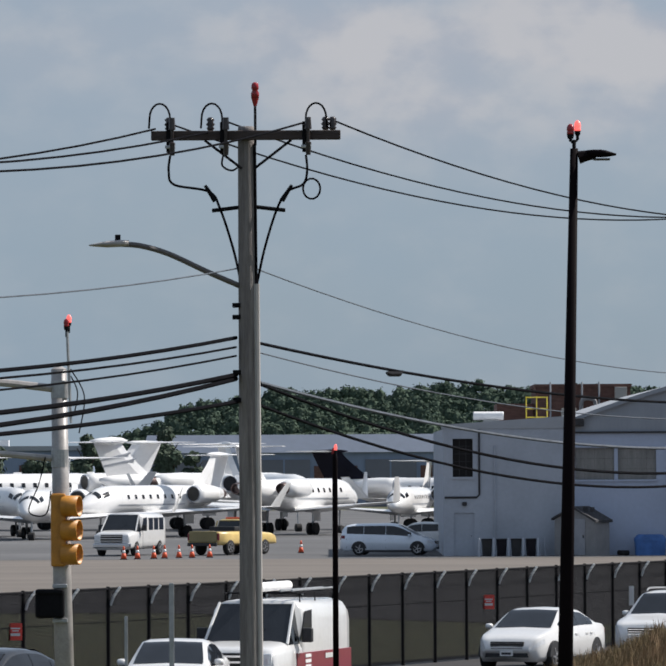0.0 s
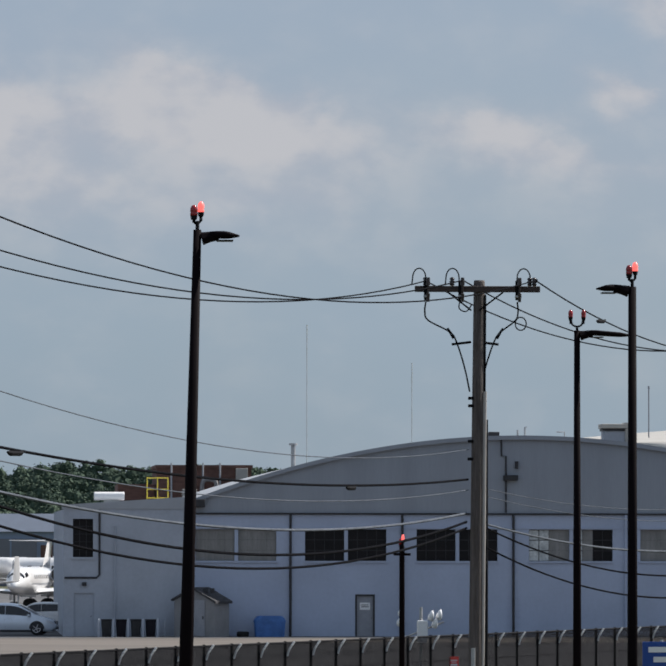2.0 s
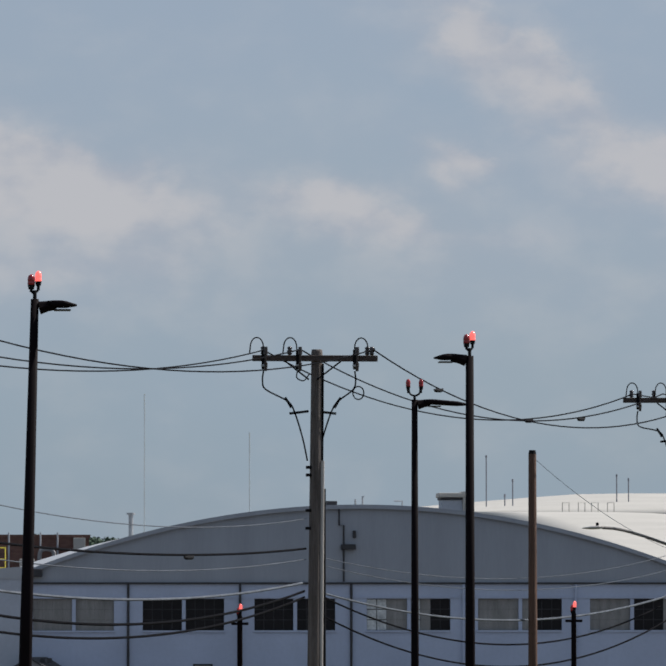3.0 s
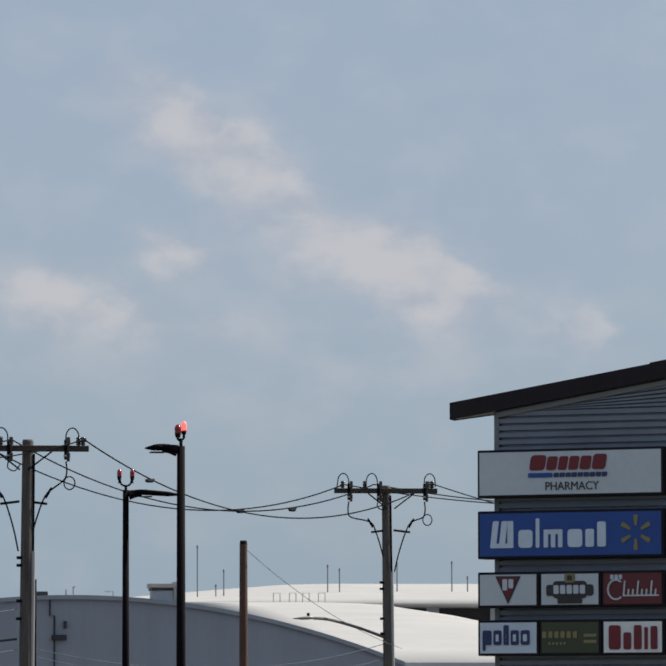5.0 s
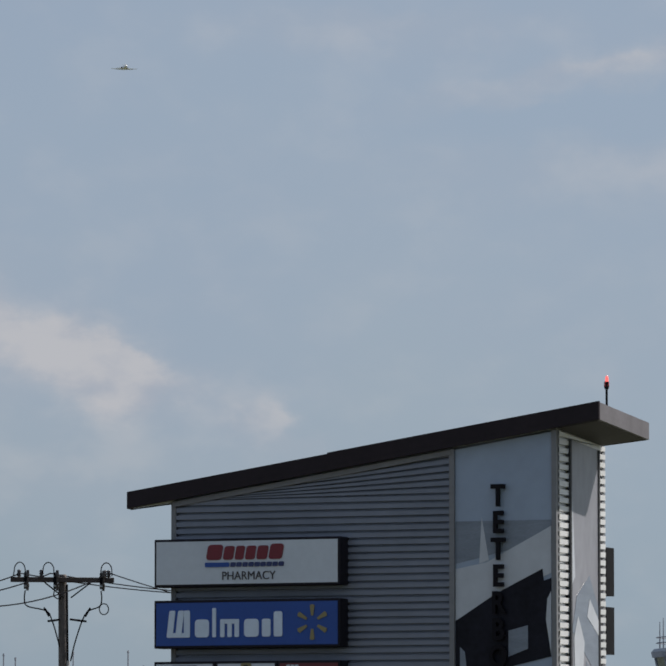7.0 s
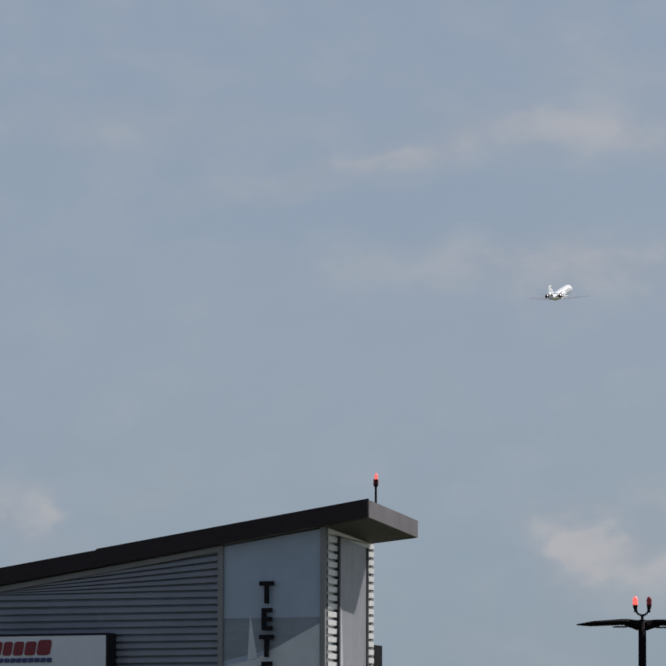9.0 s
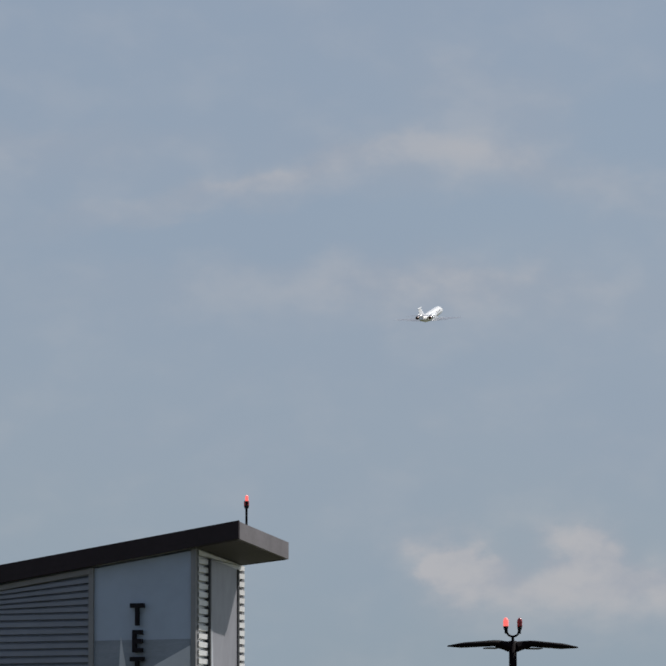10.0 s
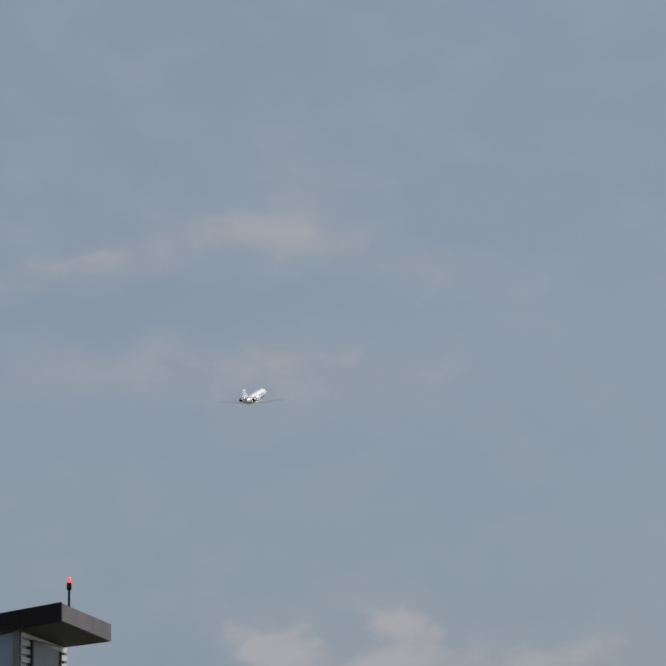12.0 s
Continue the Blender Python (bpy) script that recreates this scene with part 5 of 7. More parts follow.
def tree(x, y, h, r, seed, material="leafdark"):
    rng = random.Random(seed)
    t = thing("tree", pose(x, y, 0), "dark green broadleaf tree behind the parked jets", "tree", "trees behind the apron")
    bm = tube([(0, 0, 0), (0.1, 0, h * 0.3), (0, 0.1, h * 0.6)], [0.35, 0.28, 0.15], n=8)
    for k in range(5):
        a = rng.uniform(0, 6.28)
        tube([(0.05, 0.03, h * (0.25 + 0.07 * k)), (math.cos(a) * r * 0.6, math.sin(a) * r * 0.6, h * (0.45 + 0.08 * k))], [0.14, 0.05], bm, 5)
    part("trunk", bm, "bark", t)
    bm = bmesh.new()
    for k in range(9):
        a, q = rng.uniform(0, 6.28), rng.uniform(0.1, 0.62)
        zz = h * rng.uniform(0.28, 0.86)
        k2 = 1.0 - 0.55 * max(0, zz / h - 0.4)
        rr = r * rng.uniform(0.42, 0.6) * k2
        cx, cy = math.cos(a) * r * q * k2, math.sin(a) * r * q * k2
        zz = min(zz, h - rr)
        core(bm, cx, cy, zz, rr * 0.95, rr * 0.95)
        clump_crown(rng, cx, cy, zz, rr, rr, 330, 0.2, bm)
    part("crown", bm, material, t)


for k, (x, y, h, r) in enumerate(((-19.4, 640, 10.4, 2.5), (-28.6, 640, 9.6, 2.1), (-26.6, 645, 8.4, 1.8), (-24.3, 650, 6.8, 1.6), (-38.5, 620, 8.4, 3.2), (-34.6, 640, 6.6, 2.4),
                                  (-31.4, 630, 6.2, 2.0), (-44.0, 620, 9.0, 4.2), (-16.6, 655, 7.4, 1.8))):
    tree(x, y, h, r, 40 + k)


def back_row():
    b = thing("maintenance_building", pose(0, 700, 0), "long low blue-grey metal building behind the jets", "building")
    part("wall", box(-24, 30, 0, 40, 0, 6.9), "bluewall", b)
    part("roof", prism([(-0.5, 6.9), (20, 9.3), (40.5, 6.9)], 54.6, "x", -24.3), "blueroof", b)
    for x in (-20, -9.5, 4.0, 12.5):
        d = part("hangar_door", box(x, x + 6.5, -0.2, -0.02, 0, 6.0), "far", b)
        part("door_rib", box(x + 3.1, x + 3.3, -0.25, -0.21, 0, 6.0), "bluewall", d)
    for x in (-2.5, 11.0):
        part("doorway", box(x, x + 5.5, -0.15, -0.02, 0, 5.2), "brick", b)
    c = thing("maintenance_building", pose(-48, 720, 0), "low grey metal shed at the apron's edge", "building")
    part("wall", box(-12, 16, 0, 20, 0, 7.4), "bluewall", c)
    part("roof", box(-12.4, 16.4, -0.4, 20.4, 7.4, 8.0), "roofgrey", c)
    part("roof_unit", box(-3, 0, 2, 5, 8.0, 9.2), "white", c)
    part("roof_unit", box(4, 5.5, 2, 4, 8.0, 8.8), "white", c)
    for x in (-9, -1, 7):
        part("doorway", box(x, x + 5, -0.1, -0.02, 0, 5.5), "brick", c)
    for x, z0, z1 in ((191.6, 40, 126.8), (249.0, 60, 106.1)):
        m = thing("radio_mast", pose(x, 3000, 0), "hazy distant radio mast against the sky", "radio mast", "distant radio masts")
        part("lattice", tube([(0, 0, 0), (0, 0, z1 - 22), (0, 0, z1)], [0.26, 0.28, 0.4], n=5), "mast", m)


back_row()


def control_tower():
    t = thing("control_tower", pose(136.0, 481.0, 0), "airport control tower with green glass cab and antennas", "control tower")
    part("shaft", loft([level(z, 0, 0, r, r, 8) for z, r in ((0, 3.0), (13.0, 3.0))]), "wall", t)
    part("cab_glass", loft([level(z, 0, 0, r, r, 8) for z, r in ((13.4, 3.5), (17.4, 4.3))]), "towerglass", t)
    part("cab_floor", loft([level(z, 0, 0, r, r, 8) for z, r in ((12.9, 3.7), (13.4, 3.8))]), "roofgrey", t)
    part("roof", loft([level(z, 0, 0, r, r, 8) for z, r in ((17.4, 4.6), (17.9, 4.7), (18.2, 4.4))]), "gable", t)
    for i in range(8):
        a = 2 * math.pi * (i + 0.5) / 8
        part("mullion", tube([(3.52 * math.cos(a), 3.52 * math.sin(a), 13.4), (4.33 * math.cos(a), 4.33 * math.sin(a), 17.4)], 0.09), "gable", t)
    for x, y, z in ((-4, 0, 20.6), (-3.4, 1, 21.0), (-2.6, 0, 22.0), (-1.2, -1, 22.4), (0.4, 0, 21.8), (2, 0, 22.5)):
        part("antenna", tube([(x, y, 18.0), (x, y, z)], [0.07, 0.03]), "far", t)
    for z in (18.7, 19.2):
        part("rail", tube([(4.2 * math.cos(2 * math.pi * i / 16), 4.2 * math.sin(2 * math.pi * i / 16), z) for i in range(17)], 0.05), "far", t)
    part("radome", loft([level(20.8 + 0.5 * math.sin(a), -0.6, 0, max(0.05, 0.5 * math.cos(a)), max(0.05, 0.5 * math.cos(a)), 12) for a in [math.pi * (i / 8 - 0.5) for i in range(9)]]), "sdark", t, smooth=True)


control_tower()


# ---- pylon sign ----
def pylon():
    P = thing("pylon_sign", pose(26.14, 102.73, 0, 0, 0, -34.6), "tall corrugated shopping centre pylon with cabinet signs and sloped roof", "pylon sign")

    def under(x, y):
        return 11.99 + 0.152 * (x - 0.85) - 0.077 * (y + 0.25)

    DEP, L = 2.6, -8.0

    def ribs(name, p0, p1, out, ztop, material, deep=0.07, pitch=0.16):
        """Corrugated sheet between two plan points, ribs lying level; ztop gives its height at both ends."""
        bm = bmesh.new()
        n = int(max(ztop) / pitch) + 1
        prof = []
        for i in range(n):
            z = i * pitch
            prof += [(z, 0.0), (z + pitch * 0.3, 0.0), (z + pitch * 0.33, deep), (z + pitch * 0.94, deep + 0.005), (z + pitch * 0.97, 0.0)]
        rows = []
        for z, o in prof:
            rows.append([bm.verts.new((p[0] + out[0] * o, p[1] + out[1] * o, min(z, zt))) for p, zt in ((p0, ztop[0]), (p1, ztop[1]))])
        for a, b in zip(rows, rows[1:]):
            if (b[0].co - a[0].co).length < 1e-5 and (b[1].co - a[1].co).length < 1e-5:
                continue
            try:
                bm.faces.new((a[0], a[1], b[1], b[0]))
            except ValueError:
                pass
        bmesh.ops.remove_doubles(bm, verts=bm.verts, dist=0.0005)
        bmesh.ops.recalc_face_normals(bm, faces=bm.faces)
        return part(name, bm, material, P)

    part("core", prism([(L + 0.06, 0.06), (-0.06, 0.06), (-0.06, DEP - 0.06), (L + 0.06, 0.1)], 10.3, "z", 0.0), "gable", P)
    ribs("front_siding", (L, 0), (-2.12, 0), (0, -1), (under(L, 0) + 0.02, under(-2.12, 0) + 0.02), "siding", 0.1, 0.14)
    ribs("end_siding", (0.0, 0), (0.0, DEP), (1, 0), (under(0, 0) + 0.02, under(0, DEP) + 0.02), "siding_painted_sun")
    ribs("rear_siding", (L, 0.14), (0, DEP), (-0.27, 0.96), (under(L, 0.14), under(0, DEP)), "siding")
    ribs("side_siding", (L, 0), (L, 0.14), (-1, 0), (under(L, 0), under(L, 0.14)), "siding")
    for x, y in ((L, 0), (-2.1, -0.02), (0.0, 0), (0.0, DEP)):
        part("corner_trim", box(x - 0.05, x + 0.05, y - 0.115, y + 0.04, 0, under(x, y)), "soffit", P)
    # roof slab, its fascia and soffit
    def rear(x, y):
        return y if y < 1 else y - 2.7 * (0.98 - x) / 9.98

    def slab(x0, x1, y0, y1, lo, hi):
        bm = bmesh.new()
        v = [bm.verts.new((x, y, under(x, y) + d)) for d in (lo, hi) for x, y in ((x0, rear(x0, y0)), (x1, rear(x1, y0)), (x1, rear(x1, y1)), (x0, rear(x0, y1)))]
        for f in ((3, 2, 1, 0), (4, 5, 6, 7), (0, 1, 5, 4), (1, 2, 6, 5), (2, 3, 7, 6), (3, 0, 4, 7)):
            bm.faces.new([v[i] for i in f])
        return bm
    part("roof", slab(-8.9, 0.92, -0.2, 2.55 + 0.05, 0.02, 0.28), "roofgrey", P)
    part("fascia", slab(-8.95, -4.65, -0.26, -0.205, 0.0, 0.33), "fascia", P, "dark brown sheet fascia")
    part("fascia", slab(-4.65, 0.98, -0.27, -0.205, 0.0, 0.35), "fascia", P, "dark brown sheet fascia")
    part("fascia", slab(0.925, 0.98, -0.2, 2.62, 0.0, 0.33), "fascia_sunpaint", P, "end fascia with sunlight painted into its pale colour")
    part("fascia", slab(-8.95, -8.905, -0.2, 2.62, 0.0, 0.33), "fascia", P)
    part("fascia", slab(-8.95, 0.92, 2.605, 2.65, 0.0, 0.02), "fascia", P)
    part("soffit", slab(0.1, 0.92, -0.18, 2.5, -0.01, 0.015), "soffitdark", P)
    part("eaves_trim", slab(L, -2.1, -0.15, -0.05, -0.12, -0.02), "soffit", P)
    b = part("beacon_mast", tube([(0.82, 0.62, 12.2), (0.82, 0.62, 12.65)], 0.025), "black", P)
    beacon(P, 0.82, 0.62, 12.55, False, 0.06, 0.1)
    beacon(P, 0.84, 0.58, 12.64, True, 0.036, 0.1)
    # printed panel and its vertical name
    bm = prism([(-2.05, 0.0), (-0.06, 0.0), (-0.06, under(-0.06, 0) - 0.02), (-2.05, under(-2.05, 0) - 0.02)], 0.05, "y", -0.07)
    mural = part("printed_panel", bm, "mural_sky", P, "glossy printed panel showing a parked aircraft")
    part("print_shape", prism([(-2.04, 9.3), (-0.07, 9.75), (-0.07, 10.12), (-2.04, 10.12)], 0.004, "y", -0.076), "mural_mid", mural)
    part("print_shape", prism([(-2.04, 8.15), (-1.2, 8.6), (-0.07, 9.1), (-0.07, 10.0), (-1.4, 9.32), (-2.04, 9.2)], 0.004, "y", -0.081), "mural_wing", mural)
    part("print_shape", prism([(-1.55, 9.3), (-1.35, 9.36), (-1.5, 10.2)], 0.004, "y", -0.081), "mural_wing", mural)
    part("print_shape", prism([(-2.04, 7.05), (-0.07, 7.5), (-0.07, 9.0), (-0.22, 8.95), (-0.25, 9.18), (-1.2, 8.72), (-2.04, 8.2)], 0.004, "y", -0.086), "mural_dark", mural)
    part("print_shape", prism([(-0.95, 7.5), (-0.55, 7.65), (-0.55, 8.1), (-0.95, 8.0)], 0.004, "y", -0.09), "mural_mid", mural)
    part("print_shape", prism([(-1.95, 7.2), (-1.8, 7.2), (-1.85, 7.6), (-1.95, 7.7)], 0.004, "y", -0.09), "mural_mid", mural)
    part("print_shape", prism([(-0.07, 7.5), (-0.18, 8.2), (-0.15, 8.6), (-0.07, 8.75)], 0.004, "y", -0.09), "mural_wing", mural)
    for k, ch in enumerate("TETERBORO"):
        words("letter", ch, 0.58, 0.08, "letter", P, pose(-1.13, -0.16, 10.58 - 0.515 * k, 90), "black raised letter", bold=0.03, squeeze=0.78)
    # narrow printed panel on the end
    yend = prism([(0.6, 0.0), (2.12, 0.0), (2.12, under(0, 2.12) - 0.1), (0.6, under(0, 0.6) - 0.1)], 0.04, "x", 0.05)
    e = part("printed_panel", yend, "mural_end", P, "pale printed panel on the narrow end")
    for o, ma, pts in ((0.093, "mural_wing", [(0.62, 8.9), (0.8, 9.05), (0.74, 9.7), (0.62, 10.9)]),
                       (0.093, "mural_mid", [(0.62, 8.0), (1.3, 7.6), (2.1, 7.1), (2.1, 8.5), (1.6, 9.1), (0.9, 8.7)]),
                       (0.098, "mural_wing", [(0.75, 7.0), (1.2, 7.15), (1.3, 7.8), (0.95, 8.3), (0.72, 7.9)]),
                       (0.098, "mural_wing", [(1.45, 8.3), (2.1, 7.95), (2.1, 8.25), (1.6, 8.65)]),
                       (0.093, "mural_mid", [(1.2, 3.0), (2.1, 3.0), (2.1, 7.0), (1.4, 7.45)]),
                       (0.098, "mural_wing", [(0.7, 5.2), (1.1, 5.6), (1.0, 6.6), (0.7, 6.7)])):
        part("print_shape", prism(pts, 0.003, "x", o), ma, e)
    part("panel_edge", box(0.05, 0.11, 2.12, 2.2, 0, under(0, 2.2) - 0.1), "trim", P)
    part("panel_edge", box(0.05, 0.11, 0.52, 0.6, 0, under(0, 0.6) - 0.1), "trim", P)

    # sign cabinets
    X0, X1, F = -8.24, -4.28, -0.5

    def cabinet(x0, x1, z0, z1, face, label, deep=True):
        c = part("sign_cabinet", box(x0, x1, F, -0.05, z0, z1, 0.015), "case", P, label)
        part("sign_face", box(x0 + 0.05, x1 - 0.05, F - 0.012, F - 0.002, z0 + 0.05, z1 - 0.05), face, c)
        return c

    def bar(c, u0, u1, v0, v1, material, slant=0.0, y=F - 0.03):
        """A plain rounded block on a sign's face."""
        r = min(u1 - u0, v1 - v0) * 0.22
        pts = []
        for cx, cz, a0 in ((u1 - r, v1 - r, 0), (u0 + r, v1 - r, 90), (u0 + r, v0 + r, 180), (u1 - r, v0 + r, 270)):
            for k in range(4):
                a = radians(a0 + 30 * k)
                px, pz = cx + r * math.cos(a), cz + r * math.sin(a)
                pts.append((px + slant * (pz - v0), pz))
        part("mark", prism(pts, 0.016, "y", y), material, c)

    c = cabinet(X0, X1, 8.92, 9.86, "signface", "white cabinet sign with red and navy marks")
    x = -7.12
    for w in (0.36, 0.25, 0.22, 0.24, 0.26, 0.32):
        bar(c, x, x + w - 0.035, 9.44, 9.74 if w > 0.3 else 9.71, "sred", 0.18)
        x += w
    bar(c, -7.14, -6.62, 9.3, 9.39, "bluesign")
    x = -6.6
    for k in range(9):
        bar(c, x, x + 0.11, 9.3, 9.39, "snavy", 0.12)
        x += 0.128
    words("lettering", "PHARMACY", 0.235, 0.016, "sdark", c, pose(-6.21, F - 0.02, 9.12, 90), "grey capital lettering", squeeze=0.93)
    c = cabinet(X0, X1, 7.72, 8.66, "bluesign", "blue cabinet sign with pale marks and a gold burst")
    x = -7.98
    for w, h0, h1 in ((0.62, 7.93, 8.46), (0.36, 7.93, 8.28), (0.14, 7.93, 8.5), (0.52, 7.93, 8.28), (0.37, 7.93, 8.28), (0.24, 7.93, 8.28), (0.24, 7.93, 8.42)):
        if w > 0.5:
            n = 3
            for k in range(n):
                bar(c, x + (w - 0.06) / n * k + 0.02, x + (w - 0.06) / n * (k + 1) - 0.04, h0, h1, "spale", 0.12 if w > 0.6 and k < 2 else 0)
            if w < 0.6:
                bar(c, x + 0.02, x + w - 0.1, h1 - 0.09, h1, "spale", y=F - 0.028)
            else:
                bar(c, x + 0.05, x + w - 0.1, h0, h0 + 0.09, "spale", y=F - 0.028)
        else:
            bar(c, x, x + w - 0.06, h0, h1, "spale")
        x += w + 0.01
    for k in range(6):
        a = radians(90 + 60 * k)
        cx, cz = -4.86, 8.2
        d, s = Vector((math.cos(a), math.sin(a))), Vector((-math.sin(a), math.cos(a)))
        pts = [(cx + d.x * r + s.x * w, cz + d.y * r + s.y * w) for r, w in ((0.13, -0.025), (0.33, -0.05), (0.35, 0.0), (0.33, 0.05), (0.13, 0.025))]
        part("mark", prism(pts, 0.016, "y", F - 0.03), "sgold", c)
    w3 = (X1 - X0) / 3
    c = cabinet(X0, X0 + w3 - 0.01, 6.76, 7.46, "signface", "white cabinet sign with a dark red triangle")
    xm = X0 + w3 / 2
    part("mark", prism([(xm - 0.27, 7.38), (xm + 0.27, 7.38), (xm, 6.83)], 0.014, "y", F - 0.028), "sdark", c)
    part("mark", prism([(xm - 0.21, 7.35), (xm + 0.21, 7.35), (xm, 6.92)], 0.014, "y", F - 0.034), "sred", c)
    bar(c, xm - 0.11, xm - 0.01, 7.1, 7.32, "signface", y=F - 0.045), bar(c, xm + 0.02, xm + 0.12, 7.14, 7.32, "signface", y=F - 0.045)
    c = cabinet(X0 + w3, X0 + 2 * w3 - 0.01, 6.76, 7.46, "signface", "white cabinet sign with a black badge")
    xm = X0 + w3 * 1.5
    bar(c, xm - 0.5, xm + 0.5, 6.98, 7.2, "sdark"), bar(c, xm - 0.36, xm + 0.36, 6.93, 7.27, "sdark", y=F - 0.027), bar(c, xm - 0.26, xm + 0.26, 6.83, 6.94, "sdark")
    for k in range(5):
        bar(c, xm - 0.34 + 0.14 * k, xm - 0.23 + 0.14 * k, 7.02, 7.19, "signface", y=F - 0.042)
    bar(c, xm - 0.11, xm + 0.11, 7.24, 7.42, "sgold", y=F - 0.033), bar(c, xm - 0.05, xm + 0.05, 7.28, 7.38, "sdark", y=F - 0.045)
    c = cabinet(X0 + 2 * w3, X1, 6.76, 7.46, "sbrick", "dark red cabinet sign with pale script marks")
    xm = X0 + 2 * w3
    pts = [(xm + 0.32 + 0.17 * math.cos(a), F - 0.03, 7.09 + 0.19 * math.sin(a)) for a in [radians(50 + 26 * k) for k in range(11)]]
    part("mark", tube(pts, 0.02), "signface", c)
    for k in range(3):
        bar(c, xm + 0.2 + 0.09 * k, xm + 0.27 + 0.09 * k, 7.29, 7.38, "signface")
    for k in range(8):
        h = 0.3 if k in (0, 3, 6) else 0.14
        bar(c, xm + 0.46 + 0.095 * k, xm + 0.49 + 0.095 * k, 6.96, 6.96 + h, "signface", 0.1)
        bar(c, xm + 0.48 + 0.095 * k, xm + 0.55 + 0.095 * k, 6.96, 6.99, "signface", y=F - 0.028)
    c = cabinet(X0, X0 + w3 - 0.01, 5.82, 6.52, "spale", "pale blue cabinet sign with navy marks")
    x = X0 + 0.11
    for w, a, b in ((0.22, 5.92, 6.32), (0.2, 6.03, 6.32), (0.14, 6.03, 6.42), (0.2, 6.03, 6.32), (0.22, 6.03, 6.32)):
        bar(c, x, x + w - 0.03, 6.03, b, "snavy")
        if a < 6:
            bar(c, x, x + 0.06, a, 6.2, "snavy", y=F - 0.028)
        else:
            bar(c, x + 0.055, x + w - 0.085, 6.1, 6.24, "spale", y=F - 0.042)
        x += w + 0.015
    c = cabinet(X0 + w3, X0 + 2 * w3 - 0.01, 5.82, 6.52, "solive", "olive green cabinet sign with faint pale marks")
    for k in range(6):
        bar(c, X0 + w3 + 0.07 + 0.13 * k, X0 + w3 + 0.16 + 0.13 * k, 6.16, 6.29, "sgold")
    for k in range(5):
        bar(c, X0 + w3 + 0.2 + 0.08 * k, X0 + w3 + 0.25 + 0.08 * k, 6.03, 6.08, "sgold")
    bar(c, X0 + w3 + 0.95, X0 + w3 + 1.22, 6.18, 6.24, "sgold"), bar(c, X0 + w3 + 0.95, X0 + w3 + 1.22, 6.06, 6.12, "sgold")
    c = cabinet(X0 + 2 * w3, X1, 5.82, 6.52, "white", "white cabinet sign with heavy dark red marks")
    x = X0 + 2 * w3 + 0.16
    for w, b in ((0.28, 6.4), (0.19, 6.26), (0.19, 6.4), (0.1, 6.36), (0.17, 6.38)):
        bar(c, x, x + w - 0.03, 5.93, b, "sred")
        x += w + 0.03
    # cabinets on the far face, seen edge on
    for z0, z1 in ((8.75, 9.7), (7.6, 8.53), (6.6, 7.35), (5.7, 6.4)):
        part("sign_cabinet", prism([(-3.9, 1.6), (0.06, 2.67), (0.06, 3.12), (-3.9, 2.05)], z1 - z0, "z", z0), "black", P, "dark cabinet on the far face")


# same siding as the front, with sunlight put into its near-white colour
M["siding_painted_sun"] = mat("end_siding", (0.72, 0.72, 0.72), 0.45, 0.1, vary=0.05, scale=0.6)
pylon()


# ---- vehicles ----
def wheel(parent, x, y, r, w):
    s = 1 if y > 0 else -1
    ring = lambda yy, k: [(x + r * k * math.cos(a), yy, r + r * k * math.sin(a)) for a in [2 * math.pi * i / 18 for i in range(18)]]
    wh = part("wheel", loft([ring(y - s * w, 0.6), ring(y - s * w, 0.95), ring(y - s * w * 0.7, 1.0), ring(y - s * w * 0.25, 1.0), ring(y, 0.93), ring(y, 0.66)]), "tyre", parent, smooth=True)
    part("rim", loft([ring(y - s * 0.03, 0.66), ring(y + s * 0.005, 0.62), ring(y - s * 0.02, 0.2), ring(y + s * 0.01, 0.12)]), "rim", wh)
    for k in range(5):
        a = 2 * math.pi * k / 5
        part("spoke", tube([(x + r * .15 * math.cos(a), y, r + r * .15 * math.sin(a)), (x + r * .62 * math.cos(a), y, r + r * .62 * math.sin(a))], 0.03, n=4), "rim", wh)


# centre line of the top (share of the length, height), width of the plan, belt heights rear and front, cowl, roof front, roof rear, rear glass foot
SEDAN = dict(top=[(-.5, .62), (-.49, .9), (-.46, 1.02), (-.33, 1.07), (-.15, 1.41), (-.04, 1.455), (.05, 1.44), (.11, 1.37), (.27, .99), (.33, .94), (.42, .86), (.47, .77), (.495, .64), (.5, .5)],
             wide=[(-.5, .74), (-.48, .9), (-.42, .97), (-.2, 1), (.2, .985), (.4, .91), (.46, .82), (.49, .69), (.5, .6)], belt=(1.0, 0.93), glass=(.265, .085, -.125, -.32), side=(-.27, .215, (-.2, -.05)))
SUV = dict(top=[(-.5, .8), (-.495, 1.1), (-.47, 1.25), (-.4, 1.6), (-.35, 1.67), (-.05, 1.72), (.05, 1.69), (.1, 1.62), (.25, 1.14), (.31, 1.09), (.43, 1.0), (.475, .92), (.497, .75), (.5, .6)],
           wide=[(-.5, .8), (-.48, .92), (-.42, .98), (-.2, 1), (.2, 1), (.4, .96), (.46, .88), (.49, .76), (.5, .66)], belt=(1.16, 1.07), glass=(.245, .08, -.38, -.465), side=(-.38, .19, (-.22, -.03)))
